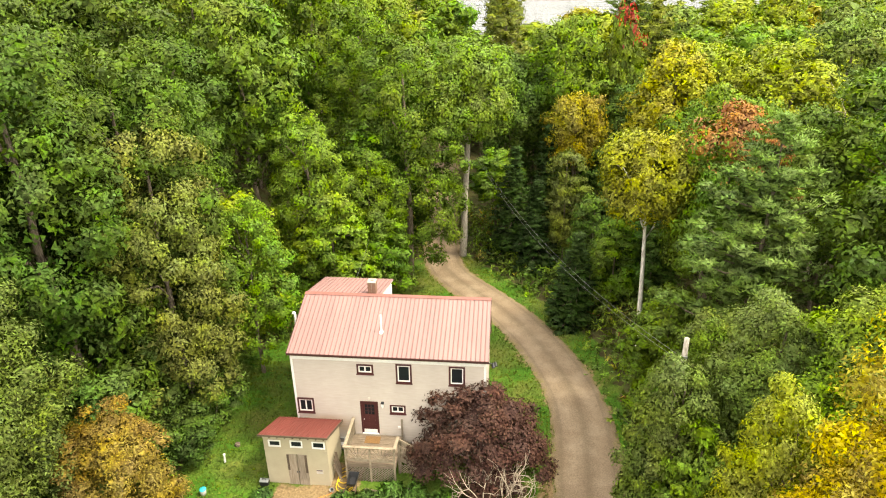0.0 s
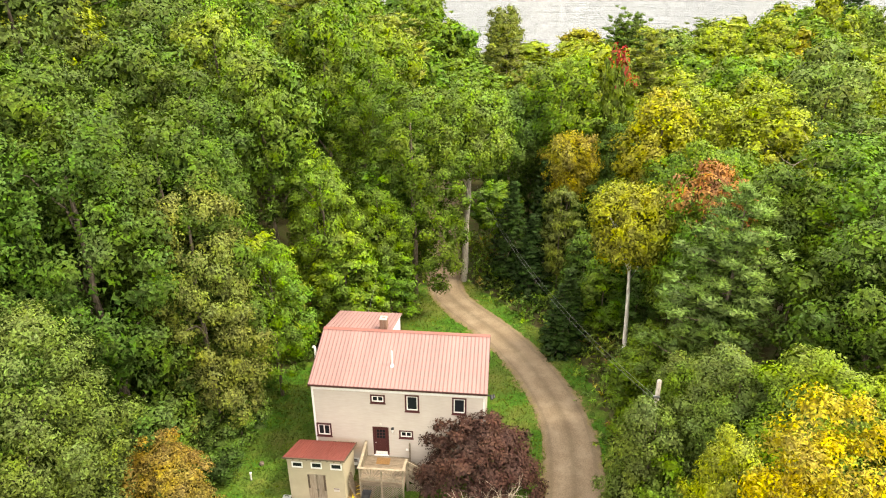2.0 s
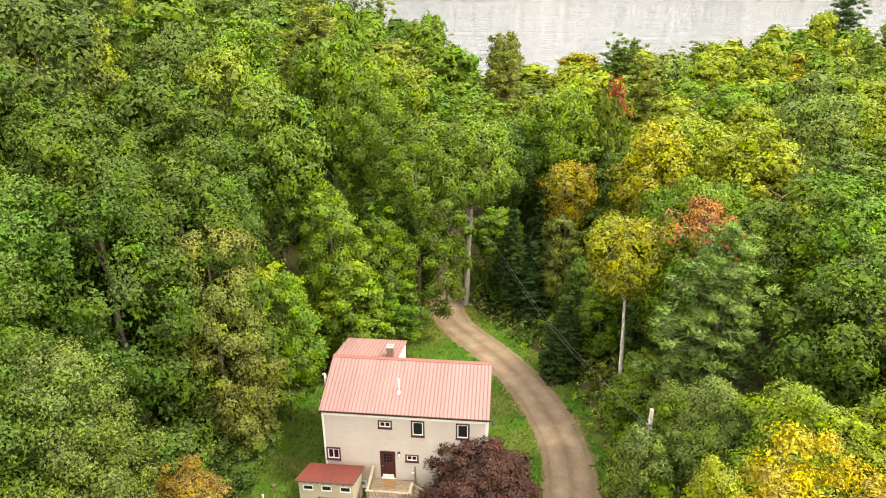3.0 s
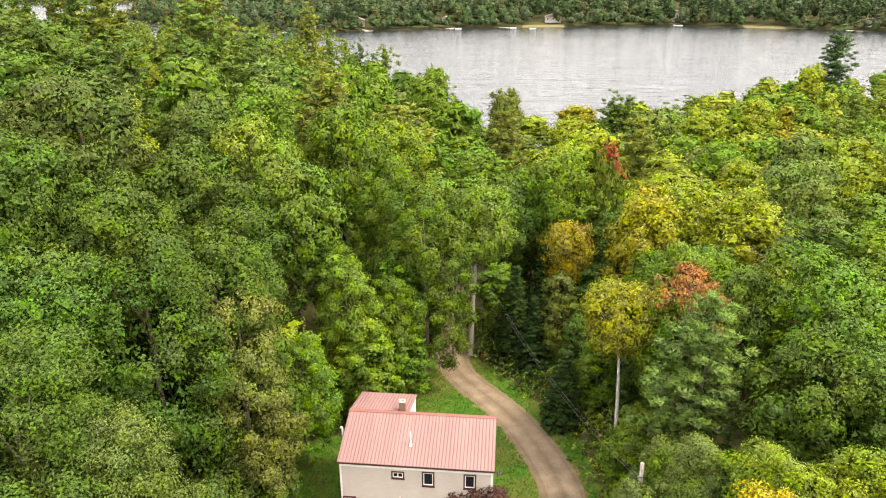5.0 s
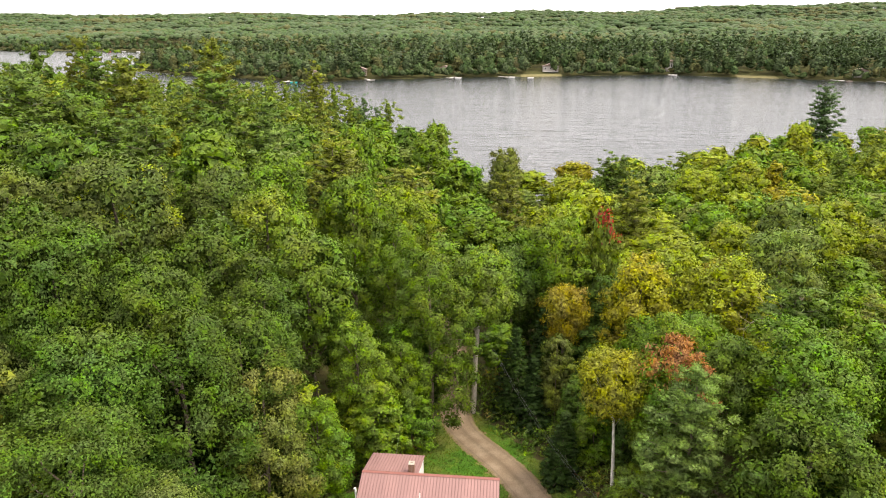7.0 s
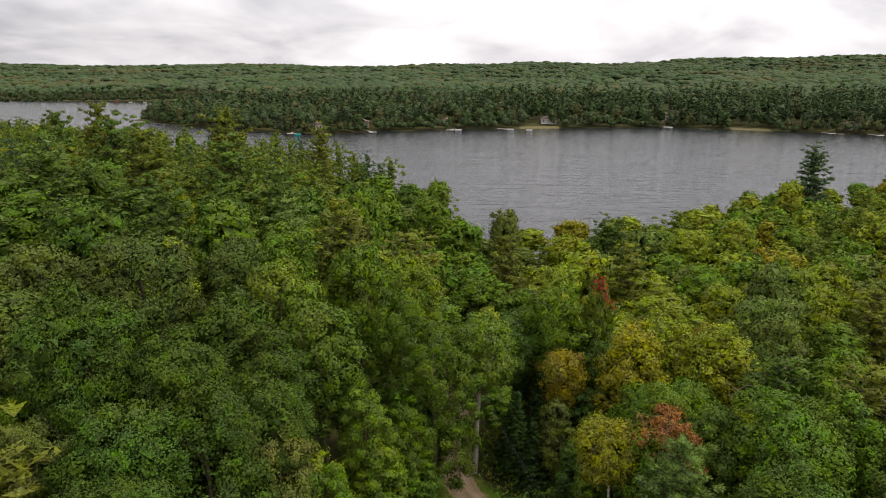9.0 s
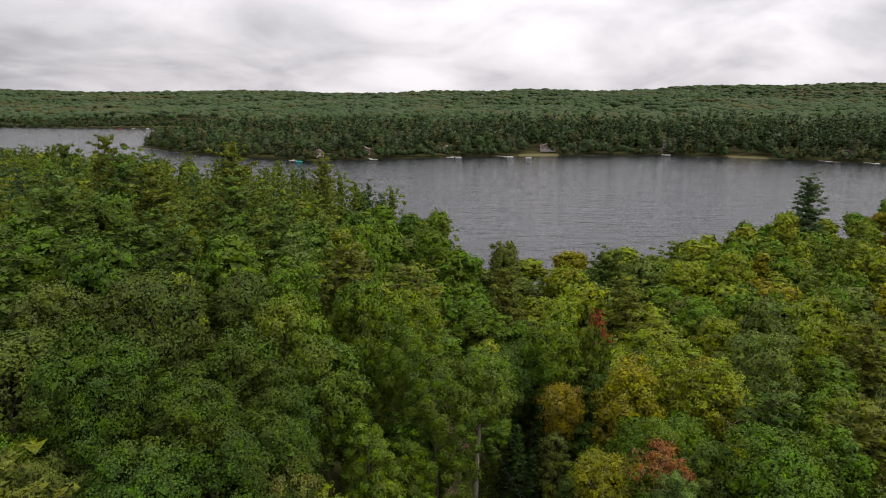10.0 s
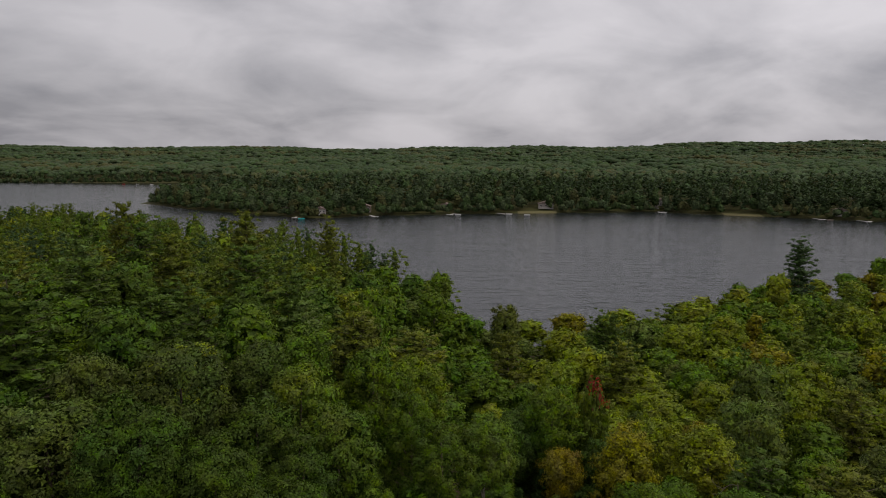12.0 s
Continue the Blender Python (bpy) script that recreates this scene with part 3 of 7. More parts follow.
def clump_leaves(rng, c, size, out, per, length, width, ragged=1.0):
    """Leaves that overlap like shingles over the free side of every clump and stick out at its rim."""
    mean = size[:, 0].mean()
    share = np.maximum(3, (per * (size[:, 0] / mean) ** 2 * 1.5).astype(int))
    C, S, O = np.repeat(c, share, 0), np.repeat(size, share, 0), np.repeat(out, share, 0)
    own = np.repeat(np.arange(len(c)), share)
    m = len(C)
    d = unit(rng.normal(size=(m, 3)) + 0.6 * O + np.array([0, 0, 0.5]))
    pos = C + d * S * rng.uniform(0.86, 1.0 + 0.2 * ragged, (m, 1))
    free = np.ones(m, bool)
    for i in range(len(c)):
        q = (((pos - c[i]) / size[i]) ** 2).sum(1)
        free &= (q > 0.72) | (own == i)
    idx = np.flatnonzero(free)
    want = int(per * len(c))
    if len(idx) > want:
        idx = rng.choice(idx, want, replace=False)
    pos, d, O = pos[idx], d[idx], O[idx]
    m = len(idx)
    face = unit(0.8 * d + 0.25 * O + np.array([0, 0, 0.3]) + 0.5 * rng.normal(size=(m, 3)))
    axis = unit(d * 0.8 + O * 0.5 + np.array([0, 0, -0.35]) + 0.75 * rng.normal(size=(m, 3)))
    axis = unit(axis - face * (axis * face).sum(1)[:, None])
    side = np.cross(face, axis)
    ln = (length * rng.uniform(0.6, 1.3, m))[:, None]
    wd = (width * rng.uniform(0.6, 1.3, m))[:, None]
    sk = rng.uniform(-0.15, 0.15, (m, 1))
    v = np.stack([pos + axis * ln * (sk - 0.42) + side * wd / 2, pos - axis * ln * (sk + 0.42) - side * wd / 2, pos + axis * ln * 0.58], 1).reshape(-1, 3)
    n = unit(0.75 * d + 0.3 * O + 0.5 * face + np.array([0, 0, 0.1]))
    return v, np.arange(3 * m).reshape(-1, 3), np.repeat(n, 3, 0)


def leaf_part(name, v, f, n, material, parent=None, label=""):
    me = leaf_mesh(name, v, f, n)
    me.materials.append(material)
    ob = new(name, me)
    ob.parent = parent
    if label:
        ob["label"] = label
    return ob


def crown_shape(seed, rng, H, R, base, clumps, flat, dome):
    """Where the leafy clumps of a broad-leaved crown lie: centres, sizes and the way out of the crown."""
    i = np.arange(clumps) + 0.5
    dz = -0.78 + 1.76 * i / clumps
    az = i * 2.39996 + rng.normal(0, 0.3, clumps)
    mid = H * (base + (1 - base) * 0.45)
    up, down = H - mid, mid - H * base
    ring = np.clip(1 - np.abs(dz) ** np.where(dz > 0, dome, 3.0), 0, 1) ** 0.55
    dirs = np.c_[ring * np.cos(az), ring * np.sin(az), dz]
    bulge = np.array([1 + 0.42 * noise.noise(Vector(q) * 1.55 + Vector((seed * 3.7, 1, 2))) for q in dirs])
    pr = R * rng.uniform(0.75, 1.3, clumps) * 2.15 / np.sqrt(clumps)
    size = np.c_[pr * rng.uniform(0.9, 1.25, clumps), pr * rng.uniform(0.9, 1.25, clumps), pr * flat * rng.uniform(0.85, 1.15, clumps)]
    inset = rng.uniform(0.74, 1.0, clumps) * bulge
    r = np.maximum(R * inset - pr * 0.75, 0.1)
    z = mid + np.where(dz > 0, dz * (up - pr * flat * 0.8), dz * down) * (0.25 + 0.75 * inset)
    c = np.c_[r * ring * np.cos(az), r * ring * np.sin(az), z]
    out = unit(np.c_[dirs[:, :2] / R, dirs[:, 2] / up] * np.array([1, 1, 1.0]))
    return c, size, out, mid


def broad_leaves(rng, c, size, out, mid, per, length, width, sub, ragged=1.0):
    parts = [clump_leaves(rng, c, size, out, per, length, width, ragged), clump_bodies(rng, c, size * 0.8, out, sub, 0.07 if sub > 2 else 0.14, 0.75 if sub > 2 else 0.9 if sub > 1 else 1.0)]
    # a second, inner layer closes the gaps
    heart = np.array([c[:, 0].mean(), c[:, 1].mean(), mid])
    step = 3 if sub > 1 else 4
    inner, wide = heart + (c[::step] - heart) * 0.62, size[::step] * 1.15
    if sub > 1:
        parts.append(clump_leaves(rng, inner, wide, out[::step], 50, length * 1.5, width * 1.6))
    else:
        parts.append(clump_bodies(rng, inner, wide, out[::step], sub, 0.12, 0.8))
    return join_sprays(parts)


def stem(rng, H, r0, lean=0.0, n=9, top=0.95):
    z = np.linspace(0, top, n)
    w = np.cumsum(rng.normal(0, 0.006 * H, (n, 2)), 0)
    w -= w[0]
    p = np.c_[w[:, 0] + lean * H * z, w[:, 1], z * H]
    p[0, 2] = -0.4
    return p, r0 * (1 - z) ** 0.8 + 0.02


def bough(rng, a, b, r, n=5):
    t = np.linspace(0, 1, n)[:, None]
    a, b = np.asarray(a, float), np.asarray(b, float)
    p = a + (b - a) * t
    p[:, 2] += np.sin(t[:, 0] * np.pi) * 0.12 * np.linalg.norm(b - a) + rng.normal(0, 0.05, n)
    p[1:-1, :2] += rng.normal(0, 0.1, (n - 2, 2))
    return p, r * (1 - t[:, 0]) + 0.015


def broad_tree(seed, H, R, base, clumps, per, length, width, r0, boughs=10, lean=0.0, sides=7, sub=2, flat=0.74, dome=2.6, ragged=1.0):
    """A broad-leaved tree: stem, boughs and a domed crown of many leafy clumps."""
    rng = np.random.default_rng(seed)
    c, size, out, mid = crown_shape(seed, rng, H, R, base, clumps, flat, dome)
    sp, sr = stem(rng, H, r0, lean, top=0.86)
    c[:, 0] += np.interp(c[:, 2], sp[:, 2], sp[:, 0])
    c[:, 1] += np.interp(c[:, 2], sp[:, 2], sp[:, 1])
    limbs = [tube_arrays(sp, sr, sides)]
    for i in rng.choice(len(c), min(boughs, len(c)), replace=False):
        z0 = max(base * H * 0.75, c[i, 2] - rng.uniform(0.8, 2.4) - 0.25 * R)
        a = (np.interp(z0, sp[:, 2], sp[:, 0]), np.interp(z0, sp[:, 2], sp[:, 1]), z0)
        p, r = bough(rng, a, c[i], 0.35 * np.interp(z0, sp[:, 2], sr) + 0.02)
        limbs.append(tube_arrays(p, r, 5))
    return join_arrays(limbs), broad_leaves(rng, c, size, out, mid, per, length, width, sub, ragged)


def pine_tree(seed, H, R, base, whorls, arms, plumes, k, length, width, r0, droop=0.0, rise=0.14, power=0.7, thick=0.34, sub=1, ragged=1.0):
    """A conifer: uneven tiers of boughs round one stem, each a flat plume of needle tufts."""
    rng = np.random.default_rng(seed)
    sp, sr = stem(rng, H, r0, 0.0, 8, 0.985)
    limbs = [tube_arrays(sp, sr, 6)]
    cen, size, out = [], [], []
    lop = rng.uniform(0, 6.28)
    for w in range(whorls):
        h = ((w + 0.6) / whorls) ** 0.85
        z = H * (base + (1 - base) * h)
        L0 = R * (1 - h) ** power * rng.uniform(1 - 0.25 * ragged, 1 + 0.15 * ragged) + 0.3
        a0 = rng.uniform(0, 6.28)
        m = arms if h < 0.8 else max(4, arms - 2)
        for j in range(m):
            az = a0 + j * 6.283 / m + rng.normal(0, 0.25)
            L = L0 * rng.uniform(1 - 0.35 * ragged, 1.12) * (1 + 0.15 * np.cos(az - lop))
            dirn, sidev = np.array([np.cos(az), np.sin(az), 0]), np.array([-np.sin(az), np.cos(az), 0])
            o = np.array([np.interp(z, sp[:, 2], sp[:, 0]), np.interp(z, sp[:, 2], sp[:, 1]), z + rng.normal(0, 0.25 * H / whorls)])
            t = np.linspace(0, 1, 4)[:, None]
            arm = o + dirn * L * t + np.array([0, 0, 1]) * L * (rise * t ** 2 - droop * t)
            if L > 0.9 and h < 0.9:
                limbs.append(tube_arrays(arm[[0, 3]] if plumes < 6 else arm, np.linspace(0.02 * L + 0.012, 0.012, 2 if plumes < 6 else 4), 3))
            n = max(min(plumes, 2), int(plumes * (0.3 + 0.7 * L / (R + 0.3)) + 0.5))
            q = np.linspace(0.22, 0.98, n) + rng.normal(0, 0.05, n)
            p = o + dirn * (L * q)[:, None] + np.array([0, 0, 1]) * (L * (rise * q ** 2 - droop * q))[:, None]
            p += sidev * (rng.normal(0, 0.17, n) * L * np.sin(q * 2.6))[:, None]
            s = (0.19 * L + 0.3) * rng.uniform(0.75, 1.25, n) * (1.1 - 0.35 * q)
            cen.append(p)
            size.append(np.c_[s, s, s * thick])
            out.append(unit(np.array([0, 0, 0.75]) + dirn * (0.15 + 0.65 * q)[:, None]))
    cen, size, out = np.concatenate(cen), np.concatenate(size), np.concatenate(out)
    # needle tufts: long slivers that fan out and up from every plume
    C, S, O = np.repeat(cen, k, 0), np.repeat(size, k, 0), np.repeat(out, k, 0)
    m = len(C)
    d = unit(rng.normal(size=(m, 3)) * np.array([1, 1, 0.6]) + 0.7 * O)
    pos = C + d * S * rng.uniform(0.5, 1.0, (m, 1))
    axis = unit(d * np.array([1, 1, 0.5]) + 0.3 * O + 0.35 * rng.normal(size=(m, 3)) + np.array([0, 0, 0.15]))
    side = unit(np.cross(axis, O + 0.5 * rng.normal(size=(m, 3))))
    ln, wd = (length * rng.uniform(0.6, 1.3, m))[:, None], (width * rng.uniform(0.7, 1.3, m))[:, None]
    v = np.stack([pos + side * wd / 2, pos - side * wd / 2, pos + axis * ln], 1).reshape(-1, 3)
    tufts = v, np.arange(3 * m).reshape(-1, 3), np.repeat(unit(0.5 * d + O + 0.2 * rng.normal(size=(m, 3))), 3, 0)
    return join_arrays(limbs), join_sprays([tufts, clump_bodies(rng, cen, size * (0.7 if sub > 1 else 0.85), out, sub, 0.22)])


PROTO = {}


def proto(key, name, label, category, arrays, bark_mat, leaf_mat, turned=None):
    """One pattern of tree, with a trunk and a crown of its own, to be copied."""
    (tv, tf), (lv, lf, ln) = arrays
    t = thing(name, label, category)
    mesh_part("trunk", tv, tf, bark_mat, t, smooth=True)
    if turned:
        share, mat = turned
        mid = lv[lf].mean(1)
        top = lv[:, 2].max()
        rng = np.random.default_rng(len(lf))
        pick = mid[:, 2] + 0.5 * mid[:, 0] * share + rng.normal(0, 0.05 * top, len(mid)) > share * top
        leaf_part("turned_leaves", lv, lf[pick], ln, mat, t, "leaves turned to autumn colour")
        lf = lf[~pick]
    leaf_part("crown", lv, lf, ln, leaf_mat, t)
    PROTO[key] = [t, None, arrays]


def place(key, x, y, height, spread, colour, turn=0.0, label="", group="", sink=0.0):
    """A copy of a pattern, scaled to its height and spread (metres over the pattern's own)."""
    t, first, _ = PROTO[key]
    z = float(ground(x, y)) - sink
    m = Matrix.LocRotScale((x, y, z), Euler((0, 0, turn)), (spread, spread, height))
    if first is None:
        PROTO[key][1] = m
        ob = t
    else:
        ob = copy_thing(t, m)
    for ch in ob.children:
        if ch.name.startswith("crown"):
            ch.color = (*colour, 1)
    if label:
        ob["label"] = label
    if group:
        ob["group"] = group
    return ob


def settle():
    for t, m, _ in PROTO.values():
        if m is None:
            for o in (*t.children, t):
                bpy.data.objects.remove(o)
        else:
            t.matrix_basis = m


# real leaf colours
OAK = (0.0460, 0.0920, 0.0108)
OAK_DEEP = (0.0447, 0.0893, 0.0138)
OLIVE = (0.0902, 0.1160, 0.0213)
GREYGREEN = (0.084, 0.127, 0.0230)
MAPLE = (0.0690, 0.1360, 0.0099)
LIME = (0.128, 0.180, 0.0110)
YELLOW = (0.166, 0.170, 0.0090)
GOLD = (0.2599, 0.1989, 0.0114)
ORANGE = (0.1850, 0.1050, 0.0220)
RUST = (0.2160, 0.1440, 0.0216)
RED = (0.2300, 0.0320, 0.0120)
PINE = (0.0651, 0.1116, 0.0157)
PINE_BLUE = (0.0893, 0.1432, 0.0286)
PINE_YEL = (0.1094, 0.1339, 0.0160)
SPRUCE = (0.022, 0.046, 0.0090)

L_OAK = "tall broad oak with star-shaped sprays of green leaves"
L_MAPLE = "leafy green maple in a mixed autumn wood"
L_PINE = "tall white pine with tiers of soft needles"
for s in range(3):
    proto(f"oak{s}", "oak_tree", L_OAK, "tree", broad_tree(10 + s, 20, 4.8, 0.42, 110, 135, 0.2, 0.15, 0.3, 7), M["bark"], M["leaf"])
    proto(f"oake{s}", "oak_tree", "broad oak with leafy boughs down to the ground", "tree", broad_tree(15 + s, 20, 4.8, 0.08, 145, 115, 0.2, 0.15, 0.3, 7), M["bark"], M["leaf"])
    proto(f"oakm{s}", "oak_tree", L_OAK, "tree", broad_tree(20 + s, 20, 4.8, 0.42, 80, 58, 0.26, 0.19, 0.3, 2), M["bark"], M["leaf"])
    proto(f"oakl{s}", "oak_tree", L_OAK, "tree", broad_tree(25 + s, 20, 4.8, 0.42, 66, 40, 0.38, 0.28, 0.3, 2, 0, 4, 1), M["bark"], M["leaf"])
    proto(f"maple{s}", "maple_tree", L_MAPLE, "tree", broad_tree(30 + s, 16, 3.8, 0.38, 90, 105, 0.19, 0.14, 0.18, 6, dome=2.1), M["bark"], M["leaf"])
    proto(f"maplee{s}", "maple_tree", "maple at the wood edge, leafy down to the ground", "tree", broad_tree(35 + s, 16, 3.8, 0.06, 115, 92, 0.19, 0.14, 0.18, 6, dome=2.1), M["bark"], M["leaf"])
    proto(f"maplem{s}", "maple_tree", L_MAPLE, "tree", broad_tree(40 + s, 16, 3.8, 0.38, 66, 56, 0.25, 0.18, 0.18, 2, dome=2.1), M["bark"], M["leaf"])
    proto(f"maplel{s}", "maple_tree", L_MAPLE, "tree", broad_tree(45 + s, 16, 3.8, 0.38, 56, 36, 0.35, 0.26, 0.2, 2, 0, 4, 1, dome=2.1), M["bark"], M["leaf"])
proto("fine0", "oak_tree", "tall oak with yellowing leaves close by", "tree", broad_tree(12, 20, 4.8, 0.3, 160, 115, 0.17, 0.1, 0.26, 8, sub=3), M["bark"], M["leaf"])
proto("fine1", "maple_tree", "leafy maple close by at the wood edge", "tree", broad_tree(31, 16, 3.8, 0.2, 130, 160, 0.15, 0.1, 0.18, 8, dome=2.2), M["bark"], M["leaf"])
proto("slim", "maple_tree", "slender maple turned gold over a bare trunk", "tree", broad_tree(63, 14, 3.4, 0.5, 60, 60, 0.23, 0.16, 0.14, 8, ragged=2.0), M["bark"], M["leaf"])
for s in range(2):
    proto(f"sap{s}", "maple_sapling", "young maple with layered yellow-green leaves", "tree", broad_tree(50 + s, 9, 2.6, 0.05, 70, 52, 0.22, 0.16, 0.08, 0, sub=1, flat=0.42, dome=2.2, ragged=1.6), M["bark"], M["leaf"])
proto("birch", "birch_tree", "slender white-barked birch turning yellow", "tree", broad_tree(61, 13, 3.1, 0.62, 80, 75, 0.17, 0.12, 0.17, 14, -0.06, ragged=1.8), M["birch"], M["leaf"])
proto("lean", "leaning_ash_tree", "tall leaning tree with a bare pale trunk beside the driveway", "tree", broad_tree(62, 19, 4.2, 0.52, 90, 80, 0.26, 0.18, 0.36, 12, 0.05), M["pale_bark"], M["leaf"])
proto("turn", "maple_tree", "green maple whose top has turned orange-red", "tree", broad_tree(33, 16, 3.8, 0.3, 100, 80, 0.24, 0.17, 0.2, 6), M["bark"], M["leaf"], (0.85, leaf("orange_leaves", ORANGE)))
proto("turnred", "maple_tree", "dull green maple with a scarlet top", "tree", broad_tree(46, 16, 3.8, 0.35, 70, 30, 0.38, 0.28, 0.2, 3, sub=1), M["bark"], M["leaf"], (0.93, leaf("scarlet_leaves", RED)))
for s in range(2):
    proto(f"pine{s}", "pine_tree", L_PINE, "tree", pine_tree(70 + s, 18, 4.2, 0.36, 11, 7, 7, 42, 0.26, 0.05, 0.22, 0.0, 0.34, 0.55, 0.5, 2), M["bark"], M["needle"])
    proto(f"pinem{s}", "pine_tree", L_PINE, "tree", pine_tree(75 + s, 22, 4.2, 0.2, 13, 7, 4, 11, 0.45, 0.11, 0.26, 0.0, 0.26, 0.24, 0.55), M["bark"], M["needle"])
proto("spruce", "spruce_tree", "dark conical spruce at the edge of the wood", "tree", pine_tree(80, 8, 2.1, 0.04, 16, 8, 4, 9, 0.24, 0.06, 0.1, 0.35, 0.1, 0.95, 0.3, ragged=0.5), M["bark"], M["needle"])


def lod(key, x, y):
    """The pattern that suits how far off a tree stands, and whether it stands at the clearing's edge."""
    if key[:-1] not in ("oak", "maple", "oakm", "maplem"):
        return key
    kind = "oak" if key[0] == "o" else "maple"
    d = math.hypot(x, y + 2)
    edge = -edge_distance(np.array(x), np.array(y), LAWN) < (6.5 if x < 0 else 4.0) and y > 12
    return f"{kind}{'e' if edge and d < 62 else '' if d < 46 else 'm' if d < 76 else 'l'}{key[-1]}"


